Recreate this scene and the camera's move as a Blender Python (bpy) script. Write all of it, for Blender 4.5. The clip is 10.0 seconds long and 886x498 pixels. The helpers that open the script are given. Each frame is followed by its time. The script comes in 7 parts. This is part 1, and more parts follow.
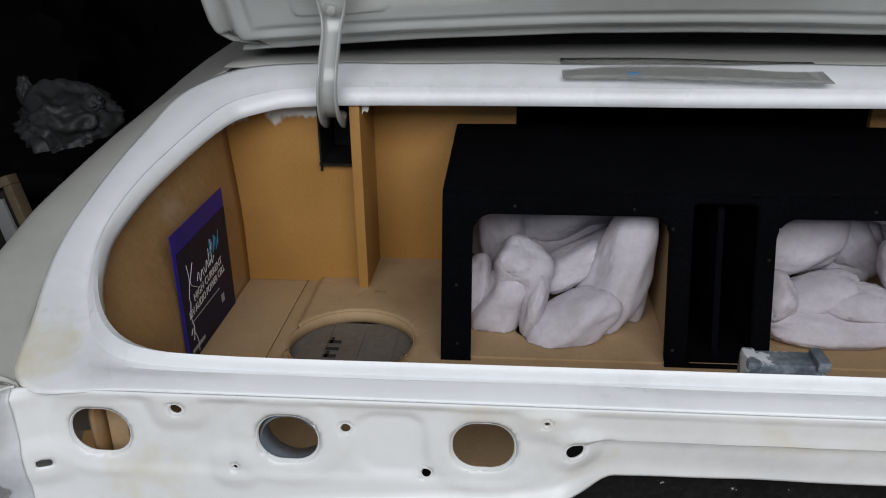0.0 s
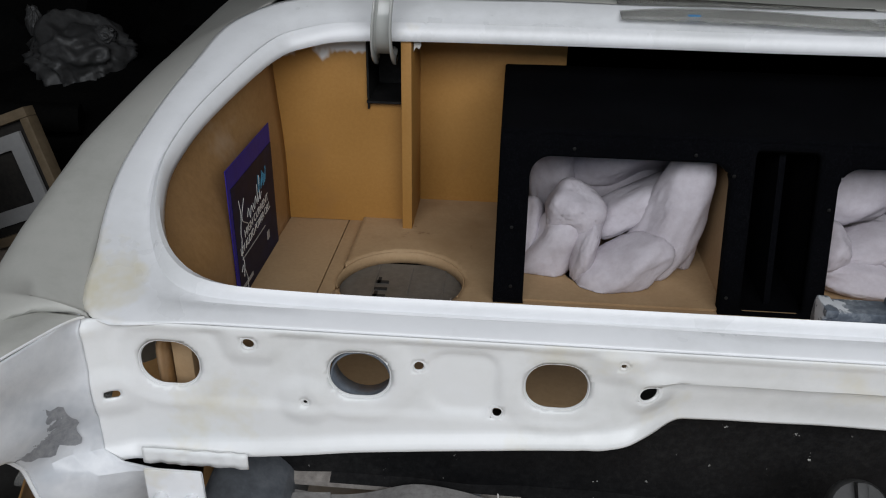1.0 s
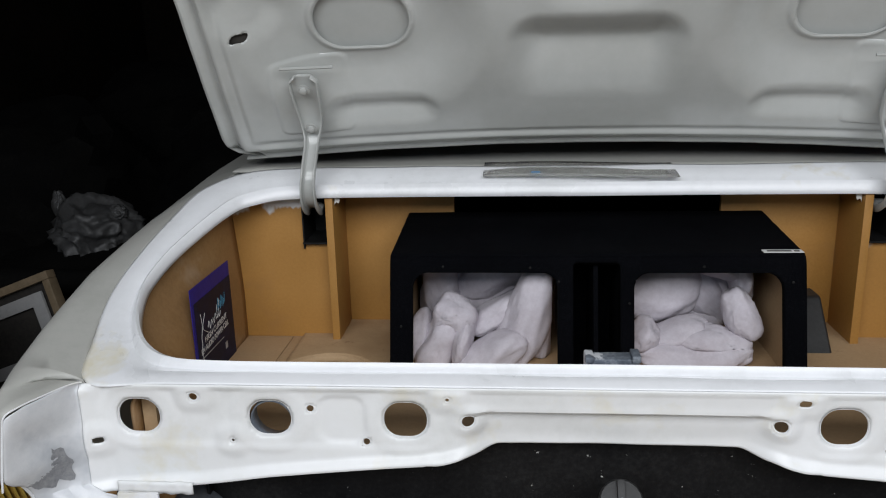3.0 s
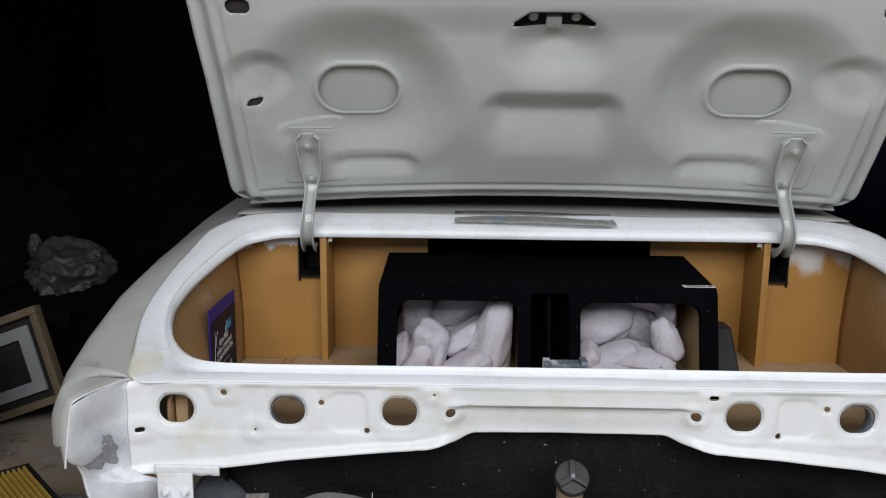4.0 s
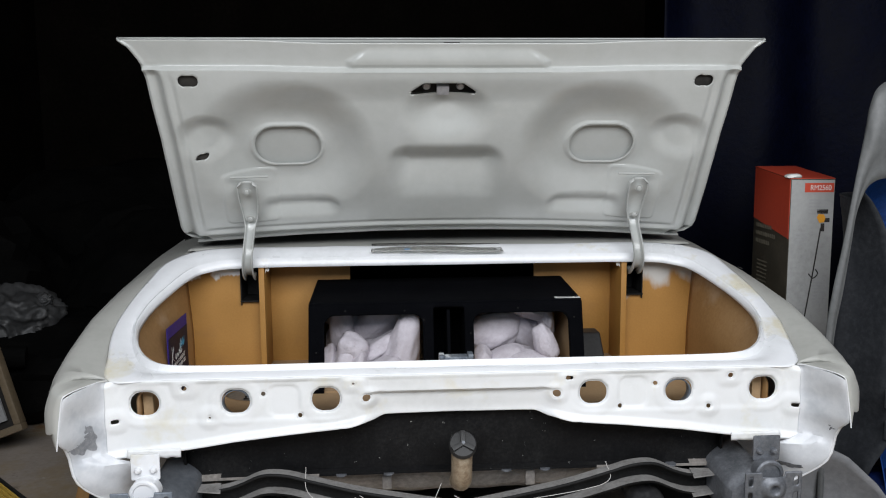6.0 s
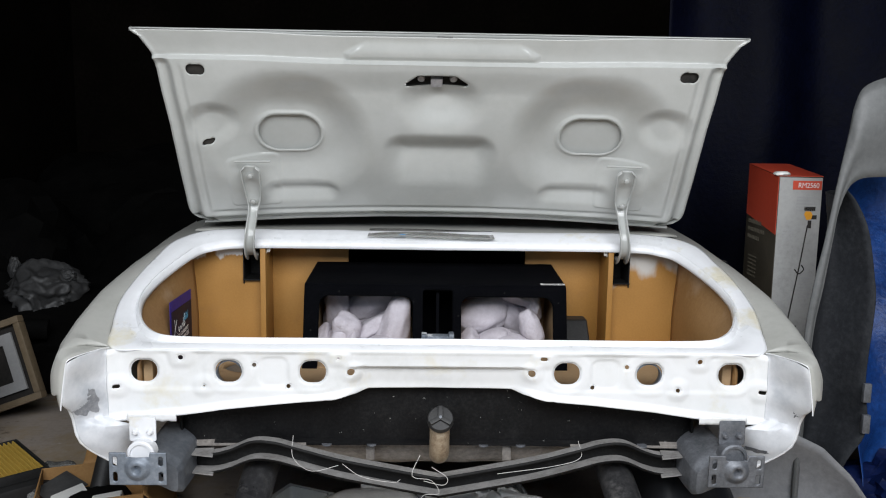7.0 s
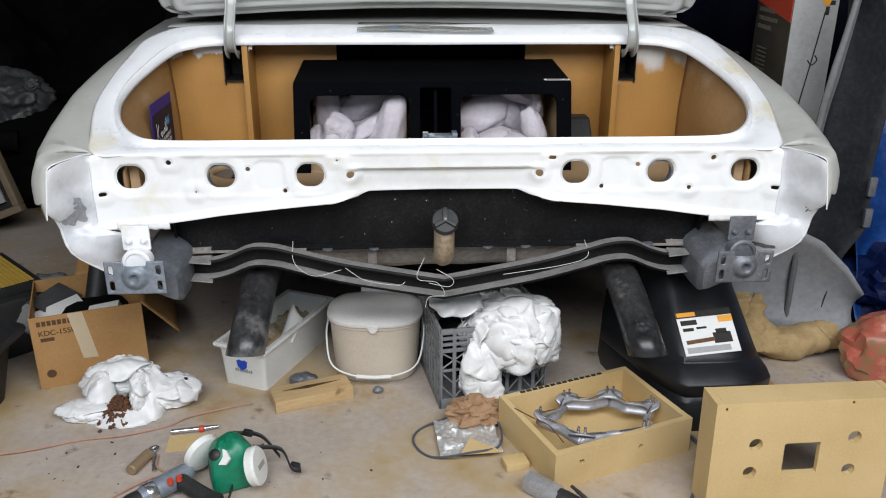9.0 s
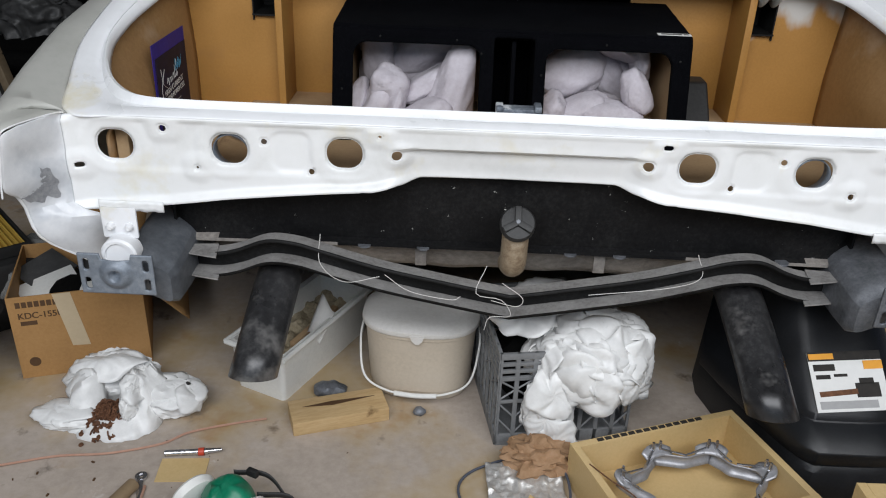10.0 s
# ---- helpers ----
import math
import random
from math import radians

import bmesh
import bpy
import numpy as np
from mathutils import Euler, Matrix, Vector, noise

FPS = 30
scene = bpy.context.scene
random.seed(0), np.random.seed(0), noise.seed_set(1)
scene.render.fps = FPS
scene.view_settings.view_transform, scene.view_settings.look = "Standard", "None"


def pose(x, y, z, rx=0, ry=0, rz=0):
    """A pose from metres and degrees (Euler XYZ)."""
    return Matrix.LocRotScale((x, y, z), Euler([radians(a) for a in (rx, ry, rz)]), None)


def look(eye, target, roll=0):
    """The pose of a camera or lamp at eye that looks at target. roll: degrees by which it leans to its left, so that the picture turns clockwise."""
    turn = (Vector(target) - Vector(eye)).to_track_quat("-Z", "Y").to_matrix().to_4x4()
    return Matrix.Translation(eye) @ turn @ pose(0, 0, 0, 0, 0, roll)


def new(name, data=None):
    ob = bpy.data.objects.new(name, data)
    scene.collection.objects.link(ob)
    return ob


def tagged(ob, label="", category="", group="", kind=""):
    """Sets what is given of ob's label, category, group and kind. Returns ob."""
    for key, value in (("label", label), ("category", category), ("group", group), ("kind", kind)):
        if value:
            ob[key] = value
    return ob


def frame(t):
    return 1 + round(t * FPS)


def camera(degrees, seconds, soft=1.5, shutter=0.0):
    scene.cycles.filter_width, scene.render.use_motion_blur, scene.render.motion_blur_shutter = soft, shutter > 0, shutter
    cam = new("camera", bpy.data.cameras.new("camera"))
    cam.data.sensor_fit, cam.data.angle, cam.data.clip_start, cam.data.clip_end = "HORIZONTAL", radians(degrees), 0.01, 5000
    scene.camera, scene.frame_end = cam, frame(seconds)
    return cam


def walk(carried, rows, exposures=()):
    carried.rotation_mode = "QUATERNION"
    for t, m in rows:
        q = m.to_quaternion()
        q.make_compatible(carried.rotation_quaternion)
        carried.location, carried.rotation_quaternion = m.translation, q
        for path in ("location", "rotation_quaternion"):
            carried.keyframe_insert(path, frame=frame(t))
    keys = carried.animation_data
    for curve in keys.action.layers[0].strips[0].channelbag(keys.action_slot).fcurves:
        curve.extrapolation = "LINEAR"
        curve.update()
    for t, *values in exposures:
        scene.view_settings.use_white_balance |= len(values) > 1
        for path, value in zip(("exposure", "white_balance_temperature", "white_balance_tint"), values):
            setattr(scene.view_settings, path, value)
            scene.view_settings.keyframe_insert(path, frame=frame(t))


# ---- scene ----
cam = camera(57.0, 10.0, soft=1.1)
PATH = [
    (0, (-0.303, -0.722, 1.227), (-0.471, 1.108, 0.437), -0.8),
    (0.2, (-0.313, -0.721, 1.224), (-0.475, 1.1, 0.412), -0.6),
    (0.5, (-0.343, -0.714, 1.219), (-0.478, 1.088, 0.361), 0.6),
    (0.8, (-0.382, -0.714, 1.216), (-0.521, 1.071, 0.325), 0.8),
    (1, (-0.397, -0.723, 1.214), (-0.538, 1.054, 0.307), 0.9),
    (1.2, (-0.404, -0.739, 1.217), (-0.552, 1.034, 0.303), 0.3),
    (1.5, (-0.385, -0.78, 1.231), (-0.611, 1.009, 0.367), -0.6),
    (1.8, (-0.309, -0.847, 1.229), (-0.613, 0.97, 0.451), -0.3),
    (2, (-0.246, -0.898, 1.233), (-0.565, 0.934, 0.496), -0.2),
    (2.2, (-0.19, -0.953, 1.23), (-0.522, 0.875, 0.489), 0.7),
    (2.5, (-0.136, -1.008, 1.254), (-0.504, 0.834, 0.566), -0.7),
    (2.7, (-0.134, -1.049, 1.26), (-0.433, 0.833, 0.655), -1.2),
    (3.8, (-0.246, -1.429, 1.282), (-0.283, 0.527, 0.868), 0.3),
    (4, (-0.227, -1.474, 1.282), (-0.256, 0.49, 0.909), 0.6),
    (4.5, (-0.08, -1.61, 1.283), (-0.14, 0.363, 0.961), 0.2),
    (5, (-0.038, -1.712, 1.298), (-0.031, 0.263, 0.983), 0.7),
    (5.2, (-0.071, -1.756, 1.295), (0.005, 0.221, 1.002), 0.6),
    (6.3, (-0.169, -1.971, 1.298), (-0.042, 0.008, 1.039), -0.4),
    (6.5, (-0.131, -1.993, 1.285), (-0.065, -0.011, 1.025), -0.1),
    (7, (-0.051, -2.04, 1.293), (0.0, -0.06, 1.014), 0.9),
    (7.5, (-0.026, -2.068, 1.285), (0.006, -0.092, 0.977), 0.5),
    (8, (-0.019, -2.092, 1.28), (0.01, -0.121, 0.941), -0.0),
    (8.2, (-0.013, -2.094, 1.269), (0.008, -0.13, 0.891), 0.0),
    (8.5, (-0.026, -2.072, 1.25), (0.001, -0.132, 0.766), 0.5),
    (8.8, (-0.079, -2.001, 1.243), (0.01, -0.106, 0.607), 1.1),
    (9, (-0.12, -1.939, 1.24), (-0.007, -0.079, 0.514), 0.3),
    (9.3, (-0.144, -1.841, 1.222), (-0.006, -0.042, 0.36), 0.0),
    (9.5, (-0.145, -1.751, 1.193), (-0.03, 0.029, 0.29), -0.3),
    (9.7, (-0.146, -1.617, 1.204), (-0.085, 0.171, 0.31), -0.1),
    (10, (-0.12, -1.429, 1.216), (-0.143, 0.356, 0.314), 2.2),
]
walk(cam, [(t, look(eye, target, roll)) for t, eye, target, roll in PATH],
     exposures=[(0.0, -0.68), (1.5, -0.72), (2.5, -0.55), (4.5, -0.47), (5.0, -0.42), (6.5, -0.12), (8.0, 0.0), (8.5, 0.06), (9.0, -0.01), (9.5, -0.14), (9.7, -0.2), (10.0, -0.28)])

# ---- light ----
world = bpy.data.worlds.new("sky")
scene.world = world
world.use_nodes = True
wn = world.node_tree
sky = wn.nodes.new("ShaderNodeTexSky")
sky.sky_type, sky.sun_disc = "NISHITA", False
sky.sun_elevation, sky.sun_rotation = radians(50), radians(20)
wn.links.new(sky.outputs[0], wn.nodes["Background"].inputs[0])
wn.nodes["Background"].inputs[1].default_value = 0.08
sun = new("sun", bpy.data.lights.new("sun", "SUN"))
sun.data.energy, sun.data.angle, sun.data.color = 2.5, radians(0.6), (1.0, 0.95, 0.88)
sun.matrix_basis = look((0.0, 0.0, 10.0), (-2.6, -7.2, 0.5))
# daylight of the open garage door
door_light = new("door_light", bpy.data.lights.new("door_light", "AREA"))
door_light.data.shape, door_light.data.size, door_light.data.size_y = "RECTANGLE", 4.2, 1.3
door_light.data.energy, door_light.data.color = 156.0, (0.945, 0.966, 1.0)
door_light.matrix_basis = look((0.1, -2.3, 2.5), (0.0, 0.1, 0.5))


# ---- materials ----
def ramp(nt, fac, stops):
    r = nt.nodes.new("ShaderNodeValToRGB")
    el = r.color_ramp.elements
    while len(el) < len(stops):
        el.new(0.5)
    for e, (p, c) in zip(el, stops):
        e.position, e.color = p, (*c, 1)
    nt.links.new(fac, r.inputs[0])
    return r.outputs[0]


def noise_tex(nt, coord, scale, detail=4, rough=0.6, stretch=None):
    n = nt.nodes.new("ShaderNodeTexNoise")
    n.inputs["Scale"].default_value, n.inputs["Detail"].default_value, n.inputs["Roughness"].default_value = scale, detail, rough
    if stretch:
        mp = nt.nodes.new("ShaderNodeMapping")
        mp.inputs["Scale"].default_value = stretch
        nt.links.new(coord, mp.inputs[0])
        coord = mp.outputs[0]
    nt.links.new(coord, n.inputs["Vector"])
    return n.outputs[0]


def material(name, colours, rough=0.5, metal=0.0, big=3.0, small=60.0, bump=0.1, bump_size=80.0, spots=None, stretch=None,
             coat=0.0, mix=0.5, sheen=0.0, spec=0.5, rough_var=0.12, distance=0.002):
    """A surface of two or three tones: wide stains, fine grain and relief. spots: (colour, scale, low, high)."""
    m = bpy.data.materials.new(name)
    m.use_nodes = True
    nt = m.node_tree
    b = nt.nodes["Principled BSDF"]
    co = nt.nodes.new("ShaderNodeTexCoord").outputs["Object"]
    n1 = noise_tex(nt, co, big, 5, 0.6, stretch)
    n2 = noise_tex(nt, co, small, 4, 0.7, stretch)
    mx = nt.nodes.new("ShaderNodeMix")
    mx.data_type = "FLOAT"
    mx.inputs[0].default_value = mix
    nt.links.new(n1, mx.inputs[2]), nt.links.new(n2, mx.inputs[3])
    k = len(colours)
    stops = [(0.32 + 0.36 * i / max(1, k - 1), c) for i, c in enumerate(colours)]
    col = ramp(nt, mx.outputs[0], stops)
    for sp in spots or ():
        c2, sc, lo, hi = sp
        f = ramp(nt, noise_tex(nt, co, sc, 5, 0.65), [(lo, (0, 0, 0)), (hi, (1, 1, 1))])
        m2 = nt.nodes.new("ShaderNodeMix")
        m2.data_type = "RGBA"
        nt.links.new(f, m2.inputs[0]), nt.links.new(col, m2.inputs[6])
        m2.inputs[7].default_value = (*c2, 1)
        col = m2.outputs[2]
    nt.links.new(col, b.inputs["Base Color"])
    mr = nt.nodes.new("ShaderNodeMapRange")
    mr.inputs[3].default_value, mr.inputs[4].default_value = max(0.02, rough - rough_var), min(1, rough + rough_var)
    nt.links.new(n1, mr.inputs[0]), nt.links.new(mr.outputs[0], b.inputs["Roughness"])
    b.inputs["Metallic"].default_value = metal
    b.inputs["Coat Weight"].default_value = coat
    b.inputs["Specular IOR Level"].default_value = spec
    b.inputs["Sheen Weight"].default_value = sheen
    if bump:
        bp = nt.nodes.new("ShaderNodeBump")
        bp.inputs["Strength"].default_value, bp.inputs["Distance"].default_value = bump, distance
        nt.links.new(noise_tex(nt, co, bump_size, 5, 0.7, stretch), bp.inputs["Height"])
        nt.links.new(bp.outputs[0], b.inputs["Normal"])
    return m


WHITE = material("white_primer", [(0.68, 0.69, 0.68), (0.783, 0.793, 0.793), (0.824, 0.834, 0.845)], 0.34, big=4, small=25, bump=0.05, bump_size=500, mix=0.3,
                 spots=[((0.72, 0.69, 0.58), 5.0, 0.56, 0.72)])
RINGWHITE = material("ring_white", [(0.707, 0.718, 0.728), (0.811, 0.822, 0.842), (0.853, 0.863, 0.884)], 0.3, big=5, small=30, bump=0.05, bump_size=400, mix=0.3,
                     spots=[((0.7, 0.66, 0.53), 4.2, 0.6, 0.72)])
GREYPRIMER = material("ivory_primer", [(0.36, 0.36, 0.33), (0.43, 0.43, 0.4), (0.47, 0.46, 0.43)], 0.55, big=3, small=40, bump=0.08, bump_size=300, mix=0.3)
LIDPAINT = material("lid_paint", [(0.4, 0.411, 0.395), (0.442, 0.453, 0.437), (0.479, 0.491, 0.479)], 0.16, big=4, small=30, bump=0.06, bump_size=260, mix=0.25)
BARESTEEL = material("bare_steel", [(0.16, 0.17, 0.18), (0.3, 0.31, 0.33), (0.42, 0.43, 0.45)], 0.5, 0.4, big=12, small=120, bump=0.3, bump_size=200)
CORNER = material("half_sanded_corner", [(0.58, 0.6, 0.63), (0.69, 0.705, 0.73), (0.77, 0.78, 0.8)], 0.34, big=3, small=30, bump=0.12, bump_size=160,
                  spots=[((0.42, 0.45, 0.49), 4.0, 0.56, 0.74)])
DULLSTEEL = material("dull_steel", [(0.1, 0.11, 0.12), (0.18, 0.19, 0.21), (0.27, 0.28, 0.3)], 0.5, 0.5, big=14, small=110, bump=0.35, bump_size=180)
BLUEGREY = material("blue_grey_steel", [(0.13, 0.15, 0.185), (0.2, 0.23, 0.27), (0.3, 0.33, 0.37)], 0.45, 0.25, big=14, small=90, bump=0.25, bump_size=180)
TANKBLACK = material("tank_black", [(0.004, 0.004, 0.0045), (0.009, 0.009, 0.0095), (0.02, 0.02, 0.02)], 0.5, big=6, small=120, bump=0.3, bump_size=200,
                     spots=[((0.45, 0.45, 0.43), 70.0, 0.7, 0.715)], spec=0.12)
DUSTYSTEEL = material("dusty_steel", [(0.13, 0.115, 0.105), (0.24, 0.22, 0.2), (0.36, 0.33, 0.3)], 0.8, 0.1, big=9, small=70, bump=0.3, bump_size=120)
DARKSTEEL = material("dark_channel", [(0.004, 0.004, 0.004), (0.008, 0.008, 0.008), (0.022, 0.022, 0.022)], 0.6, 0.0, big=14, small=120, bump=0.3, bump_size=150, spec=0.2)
FLANGE = material("pale_flange", [(0.2, 0.19, 0.18), (0.34, 0.33, 0.32), (0.45, 0.44, 0.43)], 0.55, 0.3, big=18, small=120, bump=0.3, bump_size=150)
NECK = material("rusty_neck", [(0.16, 0.1, 0.06), (0.32, 0.25, 0.17), (0.48, 0.42, 0.33)], 0.6, 0.2, big=20, small=90, bump=0.3, bump_size=150)
MDF = material("mdf", [(0.313, 0.152, 0.032), (0.377, 0.187, 0.0432), (0.432, 0.226, 0.0592)], 0.55, big=3, small=160, bump=0.06, bump_size=700, mix=0.35,
               spots=[((0.3, 0.15, 0.05), 5.0, 0.58, 0.78), ((0.16, 0.08, 0.03), 38.0, 0.73, 0.76)])
MDFRAW = material("mdf_raw", [(0.34, 0.22, 0.115), (0.41, 0.275, 0.15), (0.47, 0.33, 0.19)], 0.75, big=4, small=150, bump=0.08, bump_size=700, mix=0.35,
                  spots=[((0.32, 0.2, 0.1), 3.5, 0.5, 0.72), ((0.18, 0.09, 0.045), 9.0, 0.66, 0.73)])
MDFVENEER = material("brown_veneer", [(0.22, 0.12, 0.045), (0.3, 0.17, 0.07), (0.37, 0.22, 0.1)], 0.4, big=3, small=90, bump=0.08, bump_size=300, mix=0.4,
                     spots=[((0.42, 0.3, 0.2), 4.0, 0.58, 0.75)])
MDFPALE = material("mdf_pale", [(0.5, 0.35, 0.15), (0.58, 0.42, 0.2), (0.64, 0.47, 0.24)], 0.6, big=4, small=150, bump=0.06, bump_size=700, mix=0.35)
CARPET = material("black_carpet", [(0.0008, 0.0009, 0.0014), (0.0018, 0.002, 0.003), (0.006, 0.0062, 0.008)], 0.95, big=8, small=350, bump=0.9, bump_size=600, mix=0.7, spec=0.05)
FLUFF = material("polyester_fluff", [(0.46, 0.42, 0.455), (0.54, 0.505, 0.545), (0.62, 0.59, 0.635)], 0.98, big=9, small=60, bump=0.12, bump_size=400, spec=0.0, distance=0.002)
CONCRETE = material("concrete", [(0.33, 0.28, 0.235), (0.435, 0.372, 0.318), (0.52, 0.453, 0.395)], 0.72, big=2.2, small=45, bump=0.2, bump_size=150, mix=0.4,
                    spots=[((0.39, 0.28, 0.13), 1.9, 0.46, 0.66), ((0.34, 0.18, 0.06), 3.7, 0.58, 0.74), ((0.2, 0.17, 0.14), 9.0, 0.62, 0.72), ((0.16, 0.12, 0.08), 4.6, 0.63, 0.69), ((0.6, 0.57, 0.53), 14.0, 0.66, 0.76)])
# near-black base colour puts the room's lack of light into its surfaces
UNLITWALL = material("unlit_wall", [(0.003, 0.0026, 0.0022), (0.006, 0.005, 0.004), (0.012, 0.0095, 0.008)], 0.9, big=2, small=30, bump=0.3, bump_size=40, spec=0.05)
CARDBOARD = material("cardboard", [(0.31, 0.165, 0.058), (0.385, 0.21, 0.076), (0.44, 0.25, 0.098)], 0.8, big=6, small=120, bump=0.15, bump_size=200, mix=0.4)
PLASTICBAG = material("white_plastic_bag", [(0.68, 0.68, 0.67), (0.75, 0.75, 0.74), (0.81, 0.81, 0.8)], 0.36, big=10, small=40, bump=0.1, bump_size=50, spec=0.35)
GREYBAG = material("grey_plastic_bag", [(0.04, 0.04, 0.04), (0.06, 0.06, 0.06), (0.09, 0.09, 0.09)], 0.5, big=9, small=40, bump=0.2, bump_size=50)
BEIGE = material("beige_plastic", [(0.46, 0.4, 0.32), (0.53, 0.46, 0.37), (0.57, 0.5, 0.41)], 0.42, big=6, small=120, bump=0.04, bump_size=300)
LIDBEIGE = material("pale_lid", [(0.62, 0.6, 0.56), (0.7, 0.68, 0.65), (0.75, 0.73, 0.7)], 0.4, big=7, small=90, bump=0.06, bump_size=200)
CRATE = material("grey_crate", [(0.13, 0.135, 0.14), (0.18, 0.185, 0.19), (0.23, 0.235, 0.24)], 0.5, big=9, small=120, bump=0.15, bump_size=250)
BLACKCASE = material("black_case", [(0.006, 0.0065, 0.008), (0.01, 0.011, 0.013), (0.018, 0.019, 0.022)], 0.4, big=9, small=160, bump=0.3, bump_size=400)
BLACKRUB = material("black_rubber", [(0.01, 0.01, 0.01), (0.018, 0.018, 0.018), (0.03, 0.03, 0.03)], 0.55, big=12, small=120, bump=0.15, bump_size=250)
PINE = material("pine", [(0.42, 0.27, 0.12), (0.52, 0.36, 0.18), (0.6, 0.44, 0.25)], 0.6, big=7, small=40, bump=0.15, bump_size=60, stretch=(1, 8, 8),
                spots=[((0.2, 0.12, 0.05), 9.0, 0.66, 0.74)])
PIPE = material("pipe_steel", [(0.015, 0.015, 0.016), (0.035, 0.035, 0.037), (0.09, 0.09, 0.09)], 0.3, 0.3, big=9, small=60, bump=0.1, bump_size=150,
                spots=[((0.33, 0.32, 0.31), 5.0, 0.52, 0.7)])
CHROME = material("bright_steel", [(0.4, 0.4, 0.42), (0.55, 0.55, 0.57), (0.65, 0.65, 0.67)], 0.25, 0.9, big=20, small=120, bump=0.1, bump_size=200)
ALU = material("cast_aluminium", [(0.3, 0.3, 0.31), (0.4, 0.4, 0.42), (0.5, 0.5, 0.52)], 0.45, 0.5, big=15, small=120, bump=0.2, bump_size=200)
POSTERDARK = material("poster_dark", [(0.005, 0.005, 0.016), (0.008, 0.009, 0.028), (0.014, 0.02, 0.07)], 0.55, big=9, small=40, bump=0.02, spec=0.2)
POSTERBLUE = material("poster_blue", [(0.018, 0.012, 0.17), (0.025, 0.018, 0.23), (0.035, 0.03, 0.3)], 0.5, big=9, small=40, bump=0.02, spec=0.2)
INKWHITE = material("ink_white", [(0.6, 0.6, 0.58), (0.7, 0.7, 0.68)], 0.5, bump=0)
INKCYAN = material("ink_cyan", [(0.06, 0.25, 0.4), (0.1, 0.35, 0.5)], 0.5, bump=0)
INKBLACK = material("ink_black", [(0.02, 0.02, 0.02), (0.05, 0.045, 0.04)], 0.6, bump=0, spec=0.1)
INKBROWN = material("ink_brown", [(0.07, 0.035, 0.015), (0.1, 0.05, 0.02)], 0.7, bump=0)
INKBLUE = material("ink_blue", [(0.01, 0.05, 0.45), (0.02, 0.08, 0.55)], 0.5, bump=0)
INKORANGE = material("ink_orange", [(0.7, 0.3, 0.02), (0.8, 0.36, 0.03)], 0.5, bump=0)
INKRED = material("ink_red", [(0.5, 0.05, 0.025), (0.58, 0.07, 0.03)], 0.5, bump=0.02)
INKGREY = material("ink_grey", [(0.3, 0.3, 0.3), (0.38, 0.38, 0.38)], 0.5, bump=0)
PAPER = material("paper_label", [(0.68, 0.68, 0.66), (0.75, 0.75, 0.73)], 0.5, bump=0.05)
KHAKI = material("khaki_print", [(0.0338, 0.0285, 0.0195), (0.0488, 0.0413, 0.0285), (0.0675, 0.0562, 0.039)], 0.5, big=10, small=60, bump=0.02)
TARPBLUE = material("blue_tarp", [(0.0015, 0.004, 0.022), (0.0025, 0.008, 0.045), (0.004, 0.014, 0.08)], 0.5, big=5, small=60, bump=0.4, bump_size=30, distance=0.01, spec=0.2)
# shaded copy of the blue tarp, its dimness put into the colour
TARPUNLIT = material("unlit_tarp", [(0.0003, 0.0006, 0.0035), (0.0005, 0.0012, 0.007), (0.0008, 0.002, 0.012)], 0.6, big=4, small=60, bump=0.4, bump_size=30, distance=0.01, spec=0.08)
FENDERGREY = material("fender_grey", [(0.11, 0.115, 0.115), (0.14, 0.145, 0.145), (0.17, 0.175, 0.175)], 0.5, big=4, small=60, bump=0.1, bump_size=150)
# inner side of the fender, a much darker grey than its skin
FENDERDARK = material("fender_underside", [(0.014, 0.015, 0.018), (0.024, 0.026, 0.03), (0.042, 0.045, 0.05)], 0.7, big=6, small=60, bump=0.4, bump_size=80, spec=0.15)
CLOTH = material("tan_cloth", [(0.28, 0.18, 0.07), (0.4, 0.28, 0.13), (0.48, 0.35, 0.18)], 0.85, big=9, small=60, bump=0.5, bump_size=60)
GREENMASK = material("green_rubber", [(0.0, 0.13, 0.065), (0.005, 0.19, 0.1), (0.01, 0.23, 0.13)], 0.42, big=12, small=90, bump=0.08)
WHITEPLASTIC = material("white_plastic", [(0.66, 0.66, 0.63), (0.75, 0.75, 0.72), (0.8, 0.8, 0.77)], 0.4, big=12, small=120, bump=0.05)
YELLOW = material("yellow_grip", [(0.7, 0.48, 0.01), (0.8, 0.56, 0.015)], 0.4, bump=0.05)
COPPER = material("copper_wire", [(0.45, 0.25, 0.18), (0.58, 0.36, 0.27)], 0.45, 0.3, bump=0.05)
RUST = material("rust", [(0.05, 0.02, 0.01), (0.13, 0.055, 0.025), (0.22, 0.1, 0.05)], 0.85, big=20, small=120, bump=0.5, bump_size=200)
FOIL = material("silver_foil", [(0.45, 0.44, 0.43), (0.65, 0.64, 0.62), (0.8, 0.79, 0.77)], 0.35, 0.5, big=20, small=60, bump=0.9, bump_size=60, distance=0.004)
BROWNPAPER = material("brown_paper", [(0.22, 0.12, 0.06), (0.32, 0.19, 0.1), (0.4, 0.25, 0.15)], 0.8, big=14, small=70, bump=0.5, bump_size=60)
FILTER = material("filter_yellow", [(0.5, 0.32, 0.05), (0.62, 0.42, 0.08)], 0.7, bump=0.2)
OLIVEMETAL = material("stamped_grey_metal", [(0.13, 0.125, 0.11), (0.18, 0.17, 0.155), (0.23, 0.22, 0.2)], 0.5, 0.4, big=10, small=90, bump=0.15)
